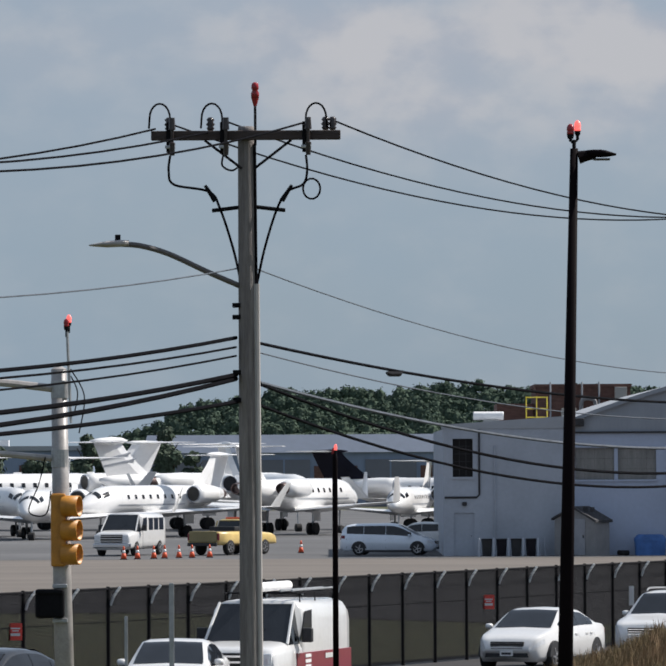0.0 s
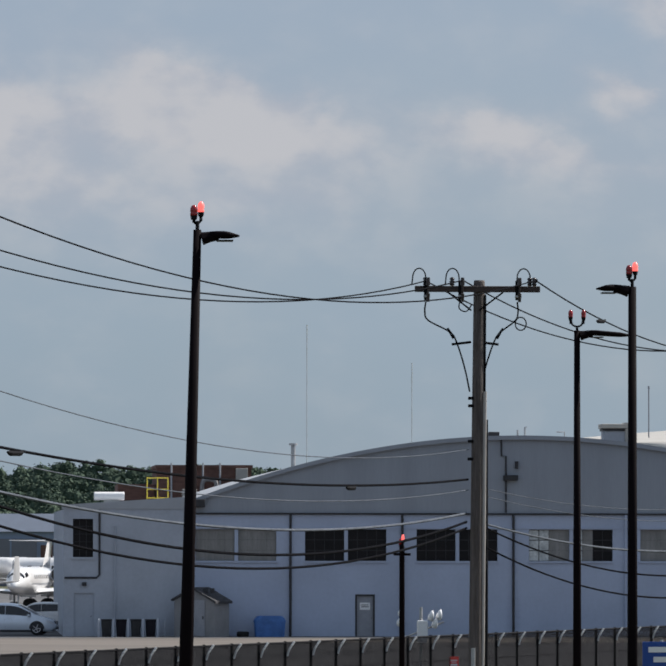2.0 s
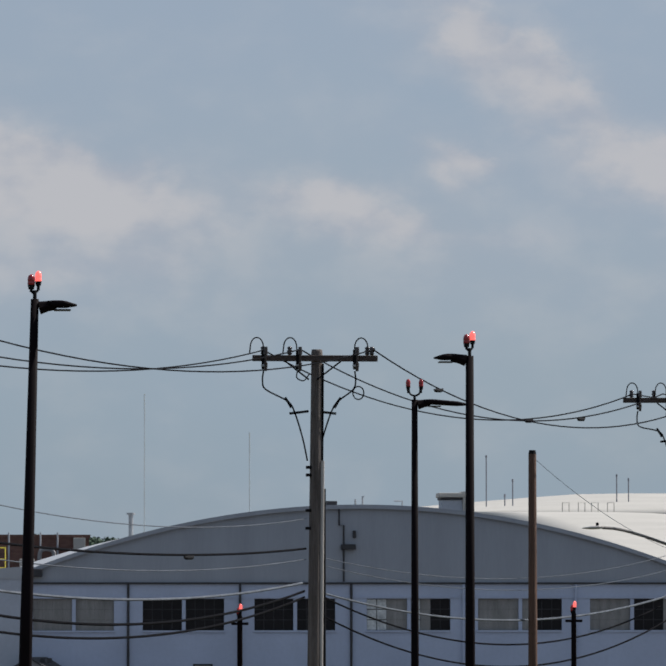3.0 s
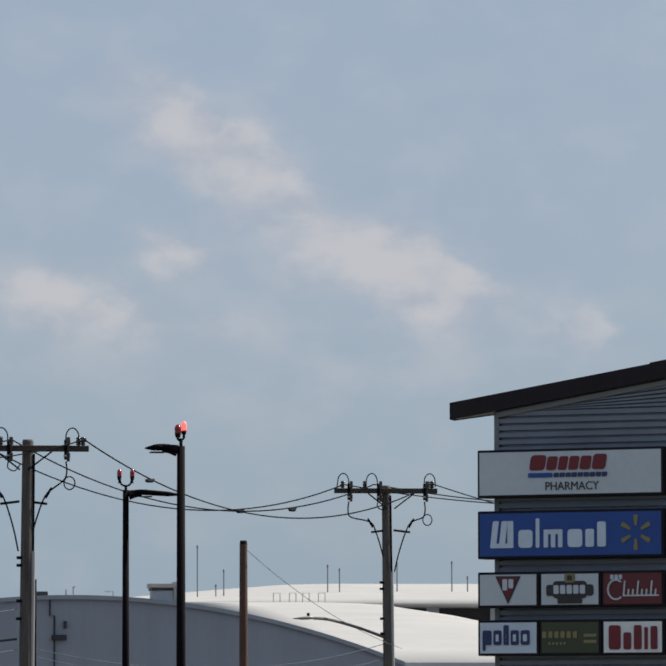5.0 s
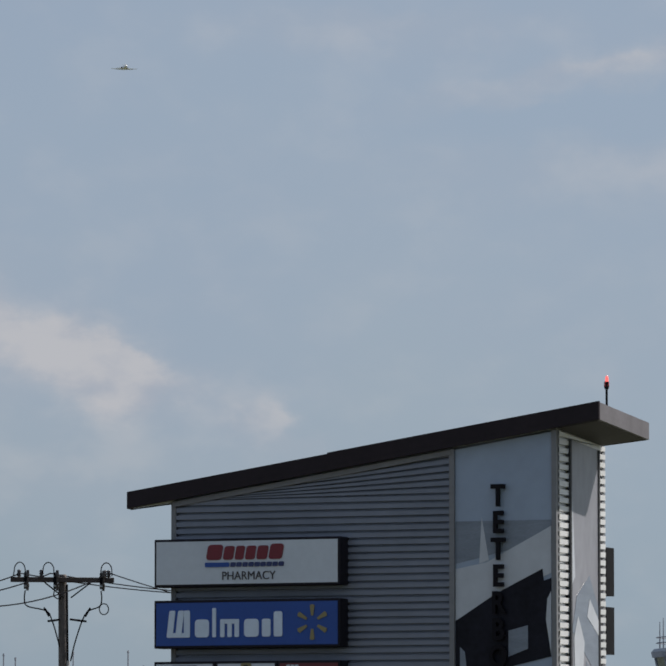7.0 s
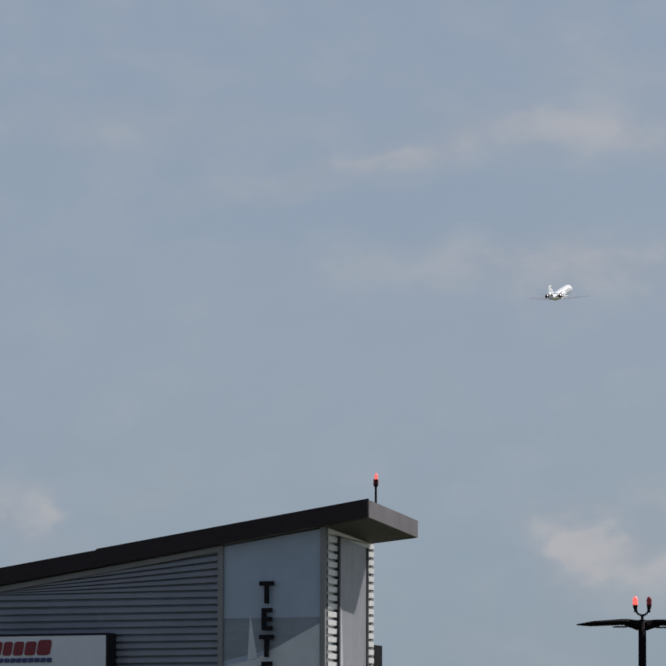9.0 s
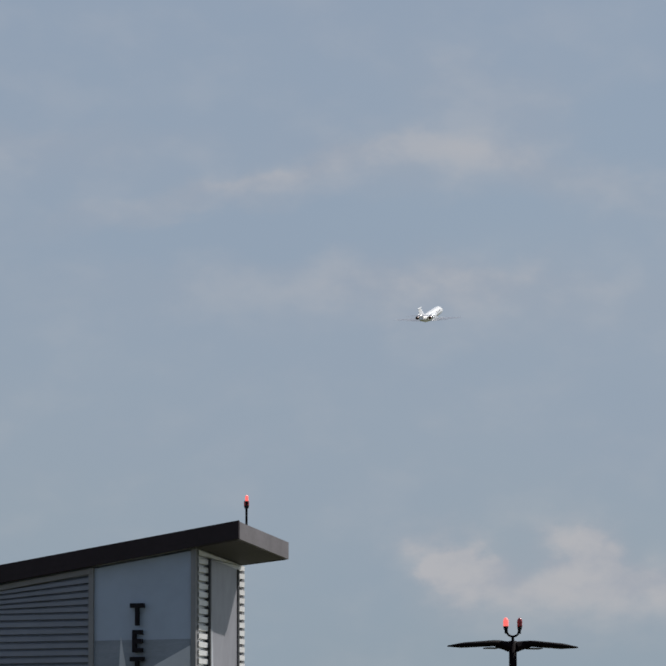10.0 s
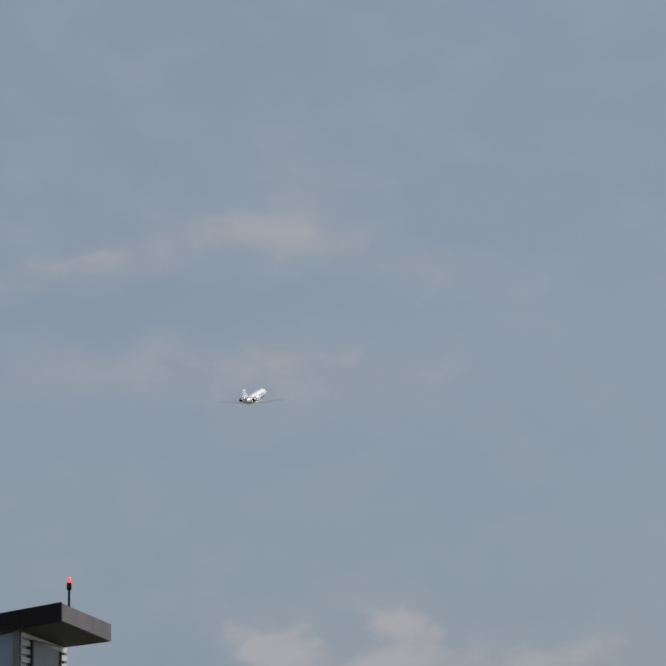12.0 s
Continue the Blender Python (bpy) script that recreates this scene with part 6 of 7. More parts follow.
MINIVAN = dict(top=[(-.5, .8), (-.495, 1.15), (-.475, 1.45), (-.45, 1.65), (-.36, 1.74), (0, 1.77), (.08, 1.73), (.14, 1.62), (.31, 1.1), (.36, 1.02), (.44, .9), (.48, .78), (.498, .6), (.5, .5)],
               wide=[(-.5, .8), (-.48, .93), (-.42, .98), (-.2, 1), (.25, 1), (.4, .95), (.46, .85), (.49, .7), (.5, .6)], belt=(1.12, 1.0), glass=(.3, .1, -.44, -.477), side=(-.43, .25, (-.25, -.02)))


def along(pts, x):
    for (a, u), (b, v) in zip(pts, pts[1:]):
        if x <= b:
            return u + (v - u) * max(0, x - a) / (b - a)
    return pts[-1][1]


def vehicle(name, label, category, pos, heading, L, W, form, paint, group="", clear=0.22, wheel_r=0.33, rails=False):
    """A car with its nose along local +x: one shell with shoulders and a cabin, and glass laid on it."""
    v = thing(name, pose(pos[0], pos[1], 0.004, 0, 0, heading), label, category, group)
    hw = W / 2
    roof = max(z for _, z in form["top"])

    def half(x):
        """The right half of the cross-section at x, from the floor up to the middle of the top."""
        t = sum(along(form["top"], x + d) for d in (-.012, 0, .012)) / 3
        w = hw * sum(along(form["wide"], x + d) for d in (-.012, 0, .012)) / 3
        b = min(form["belt"][0] + (form["belt"][1] - form["belt"][0]) * (x + 0.3) / 0.6, t - 0.05)
        e = min(1, (t - b) / (roof - 1.0))
        yr = w * (0.93 - 0.2 * e)
        low = clear + (0.1 if abs(x) > 0.47 else 0)
        return [(0, low), (w * .9, low), (w * .985, low + .12), (w, low + .55 * (b - low)), (w * .985, b - .05), (w * .94, b), ((w * .94 + yr) / 2 + .012, (b + t) / 2 - .01), (yr, t - .05 * (.3 + .7 * e)), (yr * .8, t - .012), (0, t + .008)]

    xs = [-.5, -.496, -.488, -.475] + [-.46 + .92 * i / 46 for i in range(47)] + [.475, .488, .496, .5]
    secs = []
    for x in xs:
        h = half(x)
        secs.append([(x * L, y, z) for y, z in h] + [(x * L, -y, z) for y, z in h[-2:0:-1]])
    part("body", loft(secs), paint, v, smooth=True)

    def patch(rows):
        bm = bmesh.new()
        g = [[bm.verts.new(p) for p in r] for r in rows]
        for a, b in zip(g, g[1:]):
            for i in range(len(a) - 1):
                bm.faces.new((a[i], a[i + 1], b[i + 1], b[i]))
        return bm

    def side(x, u, s, a=5, b=7, off=0.008):
        h = half(x)
        m = h[a:b + 1]
        k = u * (len(m) - 1)
        i = min(int(k), len(m) - 2)
        y = m[i][0] + (m[i + 1][0] - m[i][0]) * (k - i)
        z = m[i][1] + (m[i + 1][1] - m[i][1]) * (k - i)
        return (x * L, s * (y + off), z + off * 0.3)

    def pane(x0, x1):
        rows = []
        for i in range(9):
            x = x0 + (x1 - x0) * i / 8
            h = half(x)
            rows.append([(x * L, q * h[8][0] * (1.12 if abs(q) == 1 else 1), (h[8][1] if abs(q) == 1 else h[9][1] - abs(q) * 0.015) + 0.012) for q in (-1, -.5, 0, .5, 1)])
        return patch(rows)

    cowl, rf, rr, foot = form["glass"]
    part("windscreen", pane(rf + .004, cowl), "glass", v, "dark tinted windscreen")
    part("rear_window", pane(foot, rr), "glass", v)
    x0, x1, cuts = form["side"]
    edges = [x0, *cuts, x1]
    for s in (-1, 1):
        for a, b in zip(edges, edges[1:]):
            g = 0.0025
            rows = [[side(a + g + (b - a - 2 * g) * i / 6, u, s) for u in (0.1, 0.5, 0.86)] for i in range(7)]
            part("side_window", patch(rows), "glass", v)
            part("door_handle", box(a * L + 0.12, a * L + 0.3, s * hw * 0.985 - 0.02, s * hw * 0.985 + 0.022, form["belt"][0] - 0.2, form["belt"][0] - 0.165), paint, v)
            rows = [[side(a, u, s, 2, 5, 0.003) for u in (0.05, 0.5, 0.95)], [side(a + 0.002, u, s, 2, 5, 0.003) for u in (0.05, 0.5, 0.95)]]
            part("door_gap", patch(rows), "bumper", v)
        rows = [[side(.41 + .083 * i / 6, u, s, 3, 4, 0.006) for u in (0.45 - 0.05 * i / 6, 0.7, 1.0)] for i in range(7)]
        part("headlight", patch(rows), "headlight", v, "clear headlight")
        rows = [[side(-.497 + .05 * i / 4, u, s, 3, 4, 0.006) for u in (0.5, 0.75, 1.0)] for i in range(5)]
        part("tail_light", patch(rows), "sred", v)
        mx = (x1 - 0.02) * L
        bz = form["belt"][1]
        m = part("mirror", loft([oval(mx + dx, s * (hw * 0.97 + 0.1), bz + 0.09, 0.1 * k, 0.07 * k, 10, 3) for dx, k in ((-0.07, 0.85), (0.0, 1), (0.08, 0.6))]), paint, v, smooth=True)
        part("mirror_arm", tube([(mx, s * hw * 0.88, bz + 0.02), (mx, s * (hw + 0.05), bz + 0.06)], 0.025), "bumper", m)
        part("sill", box(-0.24 * L, 0.26 * L, s * hw * 0.95 - 0.03, s * hw * 0.95 + 0.03, clear - 0.03, clear + 0.07, 0.01), "bumper", v)
        for x in (0.31, -0.30):
            wheel(v, x * L, s * (hw - 0.005), wheel_r, 0.22)
            part("wheel_arch", loft([[(x * L + wheel_r * 1.14 * math.cos(a), s * yy, wheel_r + wheel_r * 1.14 * math.sin(a)) for a in [math.pi * i / 12 for i in range(13)]] for yy in (hw - 0.14, hw + 0.003)]), "bumper", v)
        if rails:
            part("roof_rail", tube(smooth_curve([(-.36 * L, s * hw * .66, roof - .06), (-.32 * L, s * hw * .67, roof + .02), (.0, s * hw * .67, roof + .05), (.06 * L, s * hw * .66, roof - .02)], 4), 0.022), "steel", v)
    fx = L * 0.5
    hood = form["belt"][1] - 0.13
    g = part("grille", box(fx - 0.16, fx - 0.012, -hw * 0.46, hw * 0.46, hood - 0.3, hood - 0.1, 0.02), "bumper", v)
    for k in range(3):
        part("grille_bar", box(fx - 0.02, fx + 0.002, -hw * 0.44, hw * 0.44, hood - 0.27 + 0.06 * k, hood - 0.25 + 0.06 * k), "chrome", g)
    part("air_intake", box(fx - 0.16, fx + 0.004, -hw * 0.6, hw * 0.6, clear + 0.1, clear + 0.22, 0.02), "bumper", v)
    p = part("number_plate", box(fx - 0.02, fx + 0.02, -0.16, 0.16, hood - 0.44, hood - 0.32), "white", v)
    part("plate_bar", box(fx + 0.021, fx + 0.025, -0.12, 0.12, hood - 0.405, hood - 0.355), "sdark", p)
    return v


ROADWARD = math.degrees(math.atan2(-ALONG.y, -ALONG.x))

vehicle("sedan", "white four-door sedan driving on the road", "car", (4.95, 132.5), ROADWARD + 2, 4.75, 1.82, SEDAN, "carwhite")
vehicle("crossover", "white crossover with roof rails on the road", "car", (8.5, 138.2), ROADWARD + 2, 4.7, 1.88, SUV, "carwhite", rails=True, wheel_r=0.36)
vehicle("sedan", "grey sedan on the road beside the fence", "car", (13.1, 140.5), ROADWARD + 9, 4.7, 1.82, SEDAN, "cargrey")
vehicle("sedan", "white sedan on the road ahead of the utility van", "car", (-3.15, 109.5), ROADWARD + 19, 4.6, 1.78, SEDAN, "carwhite")
vehicle("sedan", "glossy black car at the junction", "car", (-6.55, 104.5), ROADWARD, 4.8, 1.85, SEDAN, "carblack")
vehicle("sedan", "dark grey car on the road beyond the bank", "car", (16.6, 149.0), ROADWARD + 9, 4.7, 1.82, SEDAN, "cargrey")
vehicle("minivan", "silver-white minivan parked by the annex", "minivan", (3.1, 306.6), -9, 5.35, 2.0, MINIVAN, "carsilver", wheel_r=0.37)
vehicle("crossover", "white van parked behind the silver minivan", "minivan", (5.0, 318), 172, 5.1, 2.0, SUV, "carwhite", wheel_r=0.37)


def panel_van(pos, heading, label, lower, rack, wheel_r=0.37, size=1.0):
    """A full-size van: long hood-less nose, upright box body."""
    L, W = 5.5, 2.0
    v = thing("utility_van", pose(pos[0], pos[1], 0.004, 0, 0, heading) @ Matrix.Scale(size, 4), label, "van")
    st = [(-2.75, 1.5, 0.88), (-2.72, 1.98, 0.93), (-2.4, 2.07, 0.97), (0.6, 2.1, 0.97), (0.95, 2.07, 0.96)]
    hw = W / 2
    part("body", loft([oval(x, 0, (t + 0.3) / 2, hw * k, (t - 0.3) / 2, 20, 6) for x, t, k in st]), "carwhite", v, smooth=True)
    part("nose", loft([oval(x, 0, (t + 0.3) / 2, hw * k, (t - 0.3) / 2, 20, 6) for x, t, k in ((0.9, 1.3, 0.97), (1.75, 1.26, 0.97), (2.45, 1.17, 0.95), (2.68, 1.1, 0.92), (2.74, 0.95, 0.9))]), "carwhite", v, smooth=True)
    cowl = [[(0.93, y, z) for y, z in ((-hw * .93, 1.2), (hw * .93, 1.2), (hw * .8, 2.03), (-hw * .8, 2.03))], [(1.72, y, z) for y, z in ((-hw * .9, 1.17), (hw * .9, 1.17), (hw * .89, 1.22), (-hw * .89, 1.22))]]
    part("windscreen", loft(cowl), "glass", v, "dark windscreen")
    for s in (-1, 1):
        part("pillar", tube([(1.74, s * hw * 0.9, 1.2), (0.95, s * hw * 0.8, 2.03)], 0.032), "carwhite", v)
        part("side_window", prism([(0.25, 1.25), (1.05, 1.25), (0.72, 1.85), (0.25, 1.88)], 0.02, "y", s * hw * 0.975 - 0.01), "glass", v)
        m = part("mirror", box(1.0, 1.16, s * (hw + 0.03), s * (hw + 0.25), 1.22, 1.52, 0.03), "bumper", v)
        for x in (1.75, -1.75):
            wheel(v, x, s * (hw - 0.02), wheel_r, 0.24)
        part("headlight", box(2.6, 2.77, s * hw * 0.74 - 0.15, s * hw * 0.74 + 0.13, 0.74, 1.04, 0.03), "headlight", v)
        part("tail_light", box(-2.78, -2.7, s * hw * 0.8 - 0.05, s * hw * 0.8 + 0.06, 0.8, 1.3, 0.01), "sred", v)
        if lower:
            part("stripe_panel", box(-2.66, 1.3, min(s * hw * 0.965, s * hw * 0.99), max(s * hw * 0.965, s * hw * 0.99), 0.42, 1.0, 0.01), lower, v, "maroon lower side panel")
            for z in (0.93, 0.82, 0.71, 0.6):
                part("text_bar", box(0.35, 0.75, s * hw * 0.995 - 0.01, s * hw * 0.995 + 0.006, z - 0.035, z + 0.035), "white", v)
            part("text_bar", box(-1.6, -0.7, s * hw * 0.995 - 0.01, s * hw * 0.995 + 0.006, 0.84, 0.94), "carwhite", v)
        else:
            for x in (-2.3, -1.5, -0.7):
                part("side_window", box(x, x + 0.65, s * hw * 0.96 - 0.01, s * hw * 0.975, 1.25, 1.85, 0.005), "glass", v)
    part("windscreen_wiper", tube([(1.68, -0.2, 1.24), (1.45, 0.35, 1.5)], 0.012, n=4), "black", v)
    g = part("grille", box(2.66, 2.77, -hw * 0.56, hw * 0.56, 0.66, 1.05, 0.02), "lens", v)
    for k in range(3):
        part("grille_bar", box(2.76, 2.79, -hw * 0.56, hw * 0.56, 0.72 + 0.12 * k, 0.76 + 0.12 * k), "chrome", g)
    part("front_bumper", box(2.55, 2.85, -hw * 0.95, hw * 0.95, 0.4, 0.62, 0.05), "chrome", v)
    part("rear_bumper", box(-2.85, -2.7, -hw * 0.9, hw * 0.9, 0.4, 0.56, 0.03), "bumper", v)
    if rack:
        for x in (-1.9, -0.6, 0.5):
            part("rack_bar", tube([(x, -hw * 0.8, 2.04), (x, -hw * 0.8, 2.22), (x, hw * 0.8, 2.22), (x, hw * 0.8, 2.04)], 0.018), "black", v)
        for s in (-1, 1):
            part("rack_rail", tube([(-2.2, s * hw * 0.78, 2.22), (0.7, s * hw * 0.78, 2.22)], 0.018), "black", v)
        part("pipe_carrier", tube([(-1.7, -0.1, 2.34), (-1.65, -0.1, 2.34), (1.15, -0.1, 2.34), (1.2, -0.1, 2.34)], [0.07, 0.1, 0.1, 0.08], n=12), "white", v, "white tube carrier on the roof rack", smooth=True)
        part("ladder", tube([(-2.2, 0.5, 2.28), (0.9, 0.5, 2.28)], 0.025), "steel", v)
        part("ladder", tube([(-2.2, 0.75, 2.28), (0.9, 0.75, 2.28)], 0.025), "steel", v)
    return v


panel_van((-1.35, 115.5), ROADWARD + 8, "white utility van with maroon lower panels and a roof rack", "maroon", True)
panel_van((-11.5, 311.0), -107, "white passenger van parked by traffic cones on the apron", None, False, size=1.14)


def pickup(pos, heading):
    v = thing("pickup_truck", pose(pos[0], pos[1], 0.004, 0, 0, heading) @ Matrix.Scale(1.12, 4), "pale yellow pickup truck seen from its tailgate corner", "truck")
    hw, L = 0.95, 5.3
    part("bed", loft([oval(x, 0, 0.85, hw * k, 0.36, 20, 6) for x, k in ((-2.62, 0.95), (-2.6, 0.99), (-0.4, 1.0))]), "truckyellow", v, smooth=True)
    part("tailgate", box(-2.69, -2.61, -hw * 0.86, hw * 0.86, 0.66, 1.2, 0.02), "sgold", v, "dull tan tailgate")
    part("bed_floor", box(-2.5, -0.5, -hw * 0.85, hw * 0.85, 1.2, 1.215), "bumper", v)
    part("cab", loft([oval(x, 0, (t + 0.5) / 2, hw, (t - 0.5) / 2, 20, 6) for x, t in ((-0.42, 1.2), (1.0, 1.2), (1.25, 1.17), (2.3, 1.1), (2.55, 1.0), (2.62, 0.85))]), "truckyellow", v, smooth=True)
    part("glass_cabin", loft([level(1.15, 0.4, 0, 0.85, hw * 0.92, 20, 5), level(1.72, 0.25, 0, 0.52, hw * 0.75, 20, 5)]), "glass", v)
    part("roof", loft([level(1.7, 0.25, 0, 0.56, hw * 0.77, 20, 5), level(1.78, 0.25, 0, 0.45, hw * 0.65, 20, 5)]), "truckyellow", v, smooth=True)
    part("light_bar", box(0.15, 0.4, -0.5, 0.5, 1.78, 1.88, 0.02), "orange", v)
    part("rear_bumper", box(-2.8, -2.68, -hw * 0.92, hw * 0.92, 0.46, 0.64, 0.03), "bumper", v)
    for s in (-1, 1):
        for u in (0.0, 1.0):
            part("pillar", tube([(1.2 - u * 1.6, s * hw * 0.88, 1.15), (0.74 - u * 0.98, s * hw * 0.74, 1.7)], 0.04), "truckyellow", v)
        for x in (1.6, -1.6):
            wheel(v, x, s * (hw + 0.01), 0.39, 0.25)
        part("tail_light", box(-2.68, -2.6, s * hw * 0.93 - 0.06, s * hw * 0.93 + 0.04, 0.75, 1.1, 0.01), "sred", v)
        part("mirror", box(0.95, 1.08, s * (hw + 0.02), s * (hw + 0.2), 1.15, 1.38, 0.03), "bumper", v)
    part("toolbox", box(-0.95, -0.45, -hw * 0.8, hw * 0.8, 1.2, 1.42, 0.03), "bumper", v)


pickup((-5.75, 311.5), 58)


def cone(x, y, dark=False):
    c = thing("traffic_cone", pose(x, y, 0), "orange and white traffic cone on the apron", "traffic cone", "traffic cones on the apron")
    part("base", box(-0.19, 0.19, -0.19, 0.19, 0, 0.05, 0.01), "bumper", c)
    rr = lambda z: 0.15 * (1 - z / 0.8) + 0.02
    for z0, z1, ma in ((0.05, 0.34, "orange"), (0.341, 0.5, "white"), (0.501, 0.72, "orange")):
        part("band", loft([level(z, 0, 0, rr(z), rr(z), 12) for z in (z0, z1)]), ma, c, smooth=True)


for x, y in ((-11.3, 296.5), (-10.6, 297.5), (-9.75, 298.5), (-9.2, 299.5), (-8.45, 300.5), (-7.75, 301.0), (-6.8, 301.5), (-1.9, 316)):
    cone(x, y)


# ---- jets ----
def jet(pos, heading, label, s=1.0, tail="jet", nose_up=0.0, height=None, gear=True, winglets=True, flying=False, ttail=True, stripe="jetgrey", long=1.0, ZC=2.75, bullet=1.0, wing="jet", fin_bands=0, reg=False):
    """A twin-engined business jet, nose along local +x, wheels at z = 0 of its own frame."""
    j = thing("jet", pose(pos[0], pos[1], height if height is not None else 0.0, 0, -nose_up, heading) @ Matrix.Diagonal((s * long, s, s, 1)), label, "airplane", "" if flying else "business jets on the apron")
    st = [(8.6, -0.36, 0.05, 0.05), (8.45, -0.33, 0.26, 0.22), (8.0, -0.24, 0.52, 0.46), (7.4, -0.12, 0.75, 0.7), (6.9, -0.02, 0.88, 0.86), (6.3, 0.06, 0.99, 1.02), (5.4, 0.1, 1.05, 1.1), (2, 0.1, 1.06, 1.12), (-2.5, 0.1, 1.06, 1.12),
          (-4.5, 0.2, 0.98, 0.98), (-6.5, 0.45, 0.7, 0.68), (-8.0, 0.66, 0.38, 0.38), (-8.7, 0.75, 0.12, 0.12)]
    part("fuselage", loft([oval(x, 0, ZC + dz, ry, rz, 24) for x, dz, ry, rz in st]), "jet", j, smooth=True)

    def skin(x, a, off=0.015):
        """A point on the hull at x, a degrees up from its widest line (turned to the +y side)."""
        for p, q in zip(st, st[1:]):
            if q[0] <= x <= p[0]:
                k = (p[0] - x) / (p[0] - q[0])
                dz, ry, rz = (p[i] + (q[i] - p[i]) * k for i in (1, 2, 3))
                return Vector((x, (ry + off) * math.cos(radians(a)), ZC + dz + (rz + off) * math.sin(radians(a))))

    def decal(name, xs, a0, a1, sd, material, n=4, lean=0.0, label=""):
        """A thin piece that follows the hull between two stations and two angles."""
        bm = bmesh.new()
        rows = []
        for i in range(n + 1):
            a = a0 + (a1 - a0) * i / n
            row = []
            for k in range(n + 1):
                p = skin(xs[0] + (xs[1] - xs[0]) * k / n - lean * i / n, a)
                row.append(bm.verts.new((p.x, p.y * sd, p.z)))
            rows.append(row)
        for p, q in zip(rows, rows[1:]):
            for k in range(n):
                bm.faces.new((p[k], p[k + 1], q[k + 1], q[k]))
        return part(name, bm, material, j, label)

    def foil(name, root, tip, t, material):
        """A thick, tapered surface between a root chord and a tip chord (front, rear points)."""
        secs = []
        for (f, r), k in ((root, 1.0), (tip, 0.55)):
            f, r = Vector(f), Vector(r)
            ch = (f - r).length
            th = t * ch * k
            d = (f - r).normalized()
            span = (Vector(tip[0]) - Vector(root[0]))
            up = d.cross(span).normalized()
            secs.append([tuple(p) for p in (f, f - d * ch * 0.25 + up * th, f - d * ch * 0.6 + up * th * 0.8, r, f - d * ch * 0.6 - up * th * 0.5, f - d * ch * 0.25 - up * th * 0.6)])
        return part(name, loft(secs), material, j, smooth=False)

    for sd in (-1, 1):
        decal("cheat_line", (-4.0, 5.6), -16, -11, sd, stripe)
        foil("wing", ((2.2, sd * 0.7, ZC - 0.85), (-2.0, sd * 0.7, ZC - 0.85)), ((-1.7, sd * 8.4, ZC - 0.35), (-2.9, sd * 8.4, ZC - 0.35)), 0.07, wing)
        foil("flap", ((-1.95, sd * 0.9, ZC - 0.86), (-2.5, sd * 0.9, ZC - 0.95)), ((-2.55, sd * 5.4, ZC - 0.56), (-2.95, sd * 5.4, ZC - 0.62)), 0.08, "jetgrey")
        if winglets:
            foil("winglet", ((-1.7, sd * 8.36, ZC - 0.37), (-2.9, sd * 8.36, ZC - 0.37)), ((-3.0, sd * 8.85, ZC + 1.3), (-3.6, sd * 8.85, ZC + 1.3)), 0.06, "jet")
        hz = ZC + 3.35 if ttail else ZC + 1.4
        hx = -8.1 if ttail else -6.6
        foil("tailplane", ((hx + 0.6, sd * 0.05, hz), (hx - 1.1, sd * 0.05, hz)), ((hx - 0.9, sd * 3.6, hz + 0.02), (hx - 1.7, sd * 3.6, hz + 0.02)), 0.06, wing)
        ring = lambda x, r: oval(x, sd * 1.66, ZC + 0.55, r, r, 18)
        e = part("engine", loft([ring(-2.4, 0.6), ring(-2.9, 0.68), ring(-3.6, 0.69), ring(-4.6, 0.62), ring(-5.5, 0.45)]), "jet", j, smooth=True)
        part("intake", loft([ring(-2.4, 0.6), ring(-2.31, 0.56), ring(-2.33, 0.52), ring(-2.41, 0.51)]), "jetgrey", e, smooth=True)
        # black disc at the mouth gives the intake its dark, shaded hole
        part("fan", loft([ring(-2.395, 0.52), ring(-2.385, 0.1)]), "lens", e, "fan disc blacked to give the shade inside the intake")
        part("nozzle", loft([ring(-5.5, 0.44), ring(-5.95, 0.36), ring(-5.95, 0.31), ring(-5.7, 0.28)]), "nozzle", e, "dark engine nozzle")
        part("pylon", box(-4.9, -3.0, min(sd * 0.8, sd * 1.2), max(sd * 0.8, sd * 1.2), ZC + 0.5, ZC + 0.64), "jet", j)
        for k in range(8):
            x = 4.4 - k * 0.86
            decal("cabin_window", (x - 0.13, x + 0.13), 8, 24, sd, "glass", 2)
        decal("cockpit_window", (6.4, 7.0), 27, 47, sd, "glass", 3, 0.12, "dark cockpit side window")
        decal("cockpit_window", (7.06, 7.42), 33, 87, sd, "glass", 4, 0.1, "dark windscreen half")
        decal("cabin_door", (5.15, 5.17), -30, 40, sd, "jetgrey", 3)
        if reg:
            for k in range(6):
                decal("text_bar", (-3.0 - k * 0.3, -3.2 - k * 0.3), 30, 48, sd, "sdark", 2)
        if gear:
            part("main_leg", tube([(-1.2, sd * 1.7, ZC - 0.9), (-1.3, sd * 1.7, 0.35)], 0.09), "steel", j)
            for o in (-0.2, 0.2):
                part("wheel", loft([[(-1.3 + 0.42 * k * math.cos(a), sd * 1.7 + o + w, 0.42 + 0.42 * k * math.sin(a)) for a in [2 * math.pi * i / 14 for i in range(14)]] for w, k in ((-0.13, 0.7), (-0.11, 1.0), (0.11, 1.0), (0.13, 0.7))]), "tyre", j)
            part("gear_door", box(-1.9, -0.8, sd * 2.0 - 0.02, sd * 2.0 + 0.02, 0.95, 1.6), "jet", j)
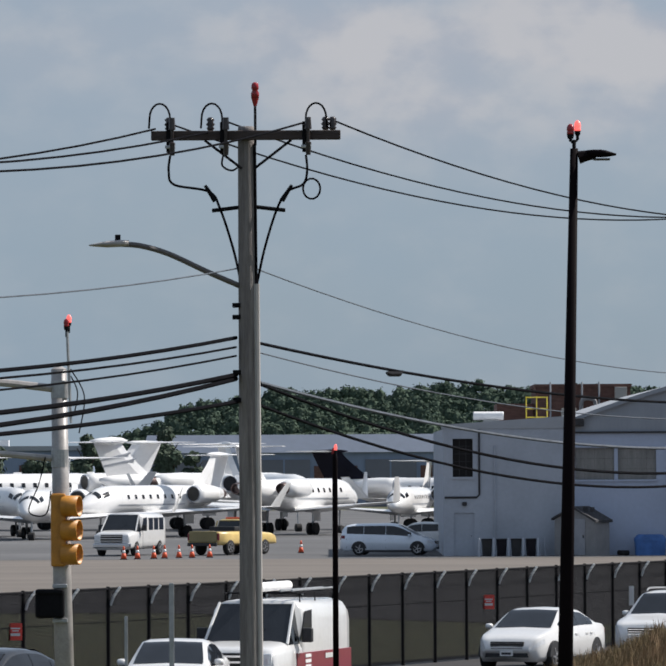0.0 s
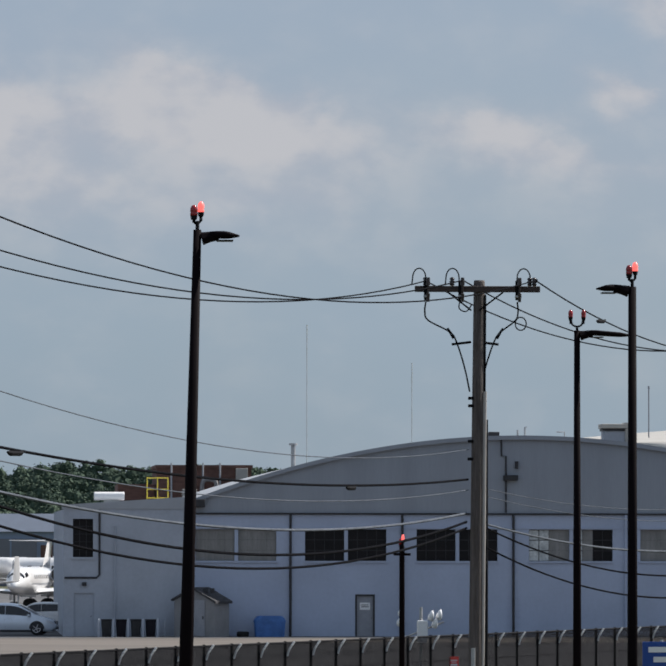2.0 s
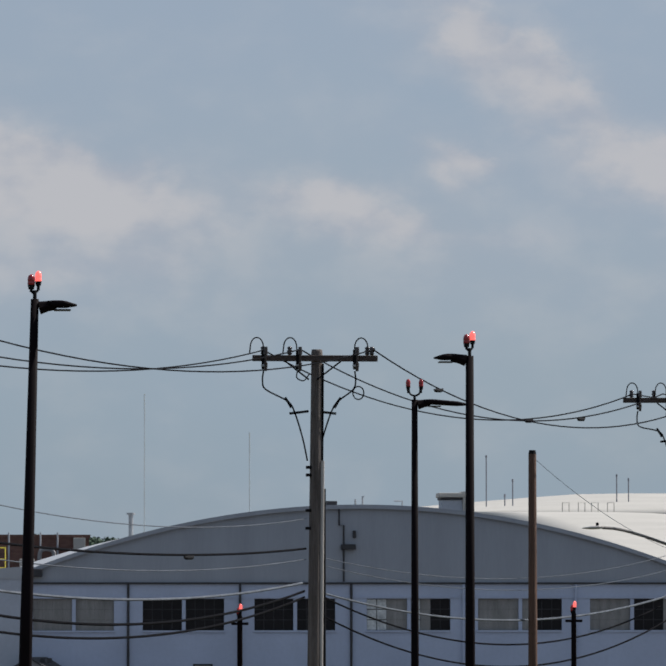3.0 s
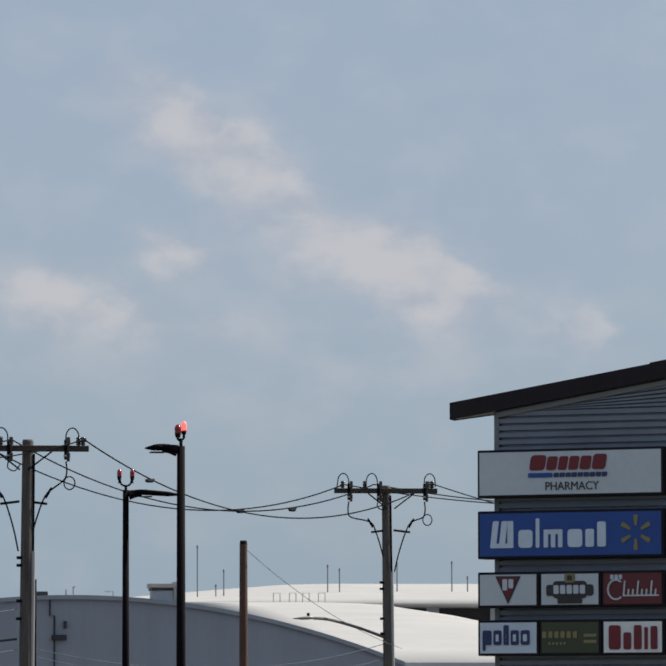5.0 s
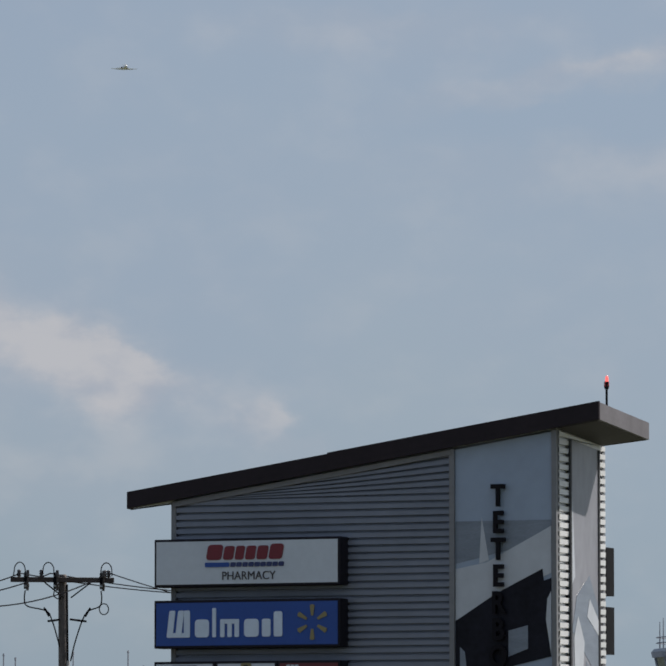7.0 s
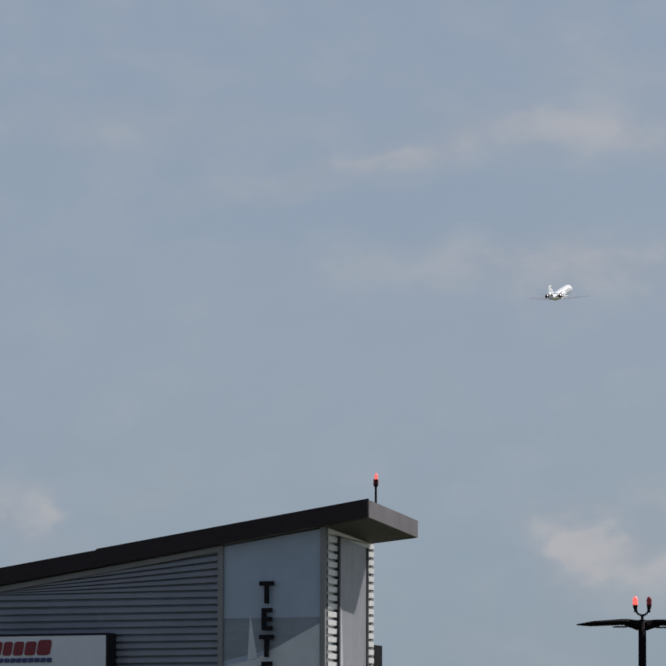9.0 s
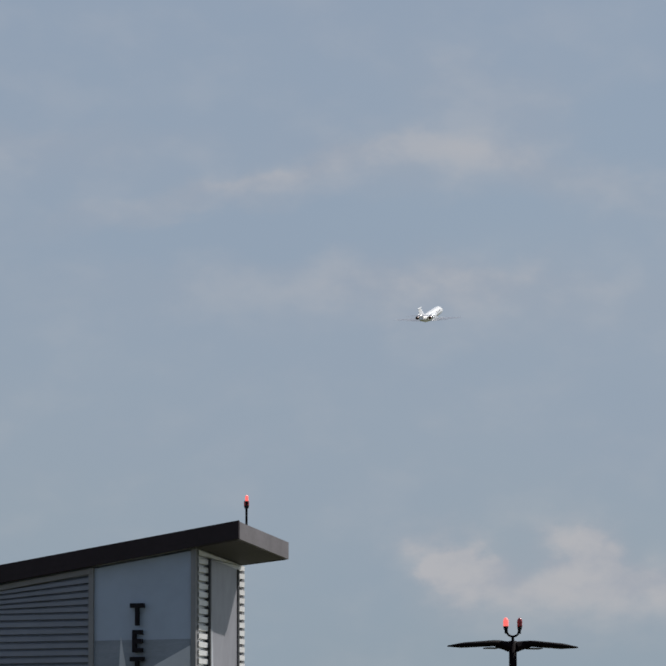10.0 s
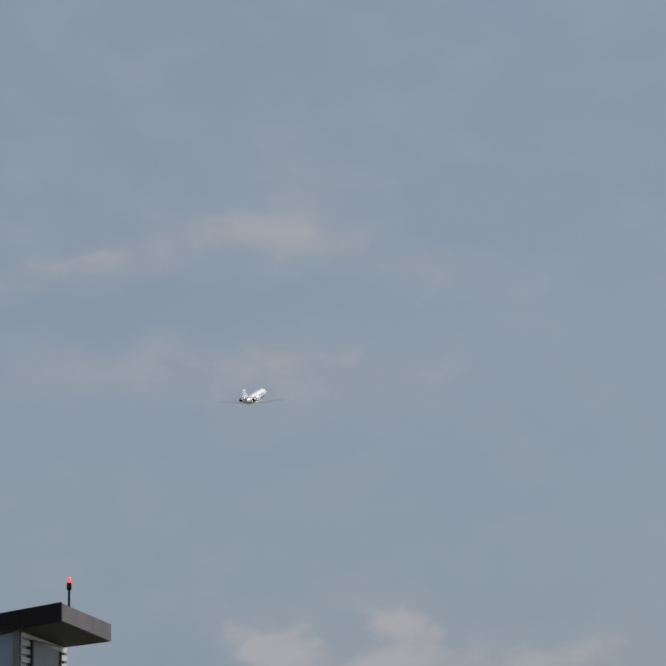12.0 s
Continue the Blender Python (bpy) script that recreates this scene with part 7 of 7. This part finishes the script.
    if gear:
        part("nose_leg", tube([(6.2, 0, ZC - 0.7), (6.3, 0, 0.25)], 0.07), "steel", j)
        part("nose_wheel", loft([[(6.3 + 0.28 * k * math.cos(a), w, 0.28 + 0.28 * k * math.sin(a)) for a in [2 * math.pi * i / 14 for i in range(14)]] for w, k in ((-0.2, 0.7), (-0.18, 1.0), (0.18, 1.0), (0.2, 0.7))]), "tyre", j)

    def fin_edge(z):
        k = (z - ZC - 0.9) / 2.45
        return -4.3 - 2.7 * max(0, min(1, k * 1.05)) ** 0.8, -8.1 - 1.1 * k

    secs = []
    for i in range(6):
        z = ZC + 0.9 + 2.45 * i / 5
        xf, xr = fin_edge(z)
        t = 0.18 - 0.09 * i / 5
        secs.append([(xf, 0, z), (xf - (xf - xr) * 0.3, t, z), (xr, 0.02, z), (xr, -0.02, z), (xf - (xf - xr) * 0.3, -t, z)])
    fin = part("fin", loft(secs), tail, j, "dark painted tail fin" if tail != "jet" else "")
    for k in range(fin_bands):
        secs = []
        for u in (0.0, 0.3, 1.0):
            z = ZC + 2.55 - 0.42 * k - u * 0.5
            xf, xr = fin_edge(z)
            x = xf - (xf - xr) * u
            t = 0.11 + 0.06 * (1 - abs(u - 0.3)) if u < 1 else 0.04
            secs.append([(x, -t, z), (x, t, z), (x, t, z + 0.13), (x, -t, z + 0.13)])
        part("fin_band", loft(secs), "jetgrey", fin, "grey painted band")
    part("fin_fairing", loft([oval(x, 0, ZC + 3.37 + 0.1 * (bullet - 1), ry * bullet, rz * bullet, 12) for x, ry, rz in ((-6.5, 0.03, 0.03), (-7.0, 0.15, 0.12), (-7.8, 0.19, 0.15), (-8.8, 0.15, 0.1), (-9.5, 0.02, 0.02))]), tail if tail != "jet" else "jet", j, smooth=True)
    part("belly_fairing", loft([oval(x, 0, ZC - 0.72, ry, rz, 16) for x, ry, rz in ((3.0, 0.1, 0.05), (2.0, 0.85, 0.34), (-1.5, 0.9, 0.38), (-3.4, 0.1, 0.05))]), "jet", j, smooth=True)
    return j


JETS = "white twin-engined business jet parked on the apron"
jet((-12.9, 395), -118, JETS + " with a long cabin", long=1.2, ZC=2.5, bullet=1.3)
jet((-20.0, 386), -97, JETS + " with tall winglets", 1.02, ZC=2.2)
jet((-10.2, 447), 40, "white twin-engined business jet with grey bands on its tail", 1.15, long=1.1, bullet=1.9, fin_bands=2)
jet((-23.6, 444), -145, JETS + " with tall tail", 1.15, long=1.1)
jet((-5.4, 431), -70, JETS + " behind another jet", 1.12, long=1.1)
jet((-2.6, 405), 66, JETS + " seen from its tail", 1.08, long=1.1, ZC=2.6)
jet((8.2, 439), -25, "white business jet with a black tail fin on the apron", 1.0, tail="jetdark", long=1.2, ZC=2.85, reg=True)
jet((5.9, 416), -101, JETS + " nose to the fence", 0.92, ZC=2.5)
jet((-24.6, 404), -72, JETS, 1.0, ZC=2.4)

# aircraft in the air
jet((432.0, 1436.4), 55, "white business jet climbing away against the cloudy sky", 1.12, nose_up=17, height=166.0, gear=False, winglets=False, flying=True, ttail=False, ZC=2.15, wing="jetgrey")
jet((424.9, 2463.6), -93, "distant airliner seen head-on high in the grey sky", 0.72, nose_up=3, height=335, gear=False, winglets=False, flying=True, ttail=False, ZC=2.15)
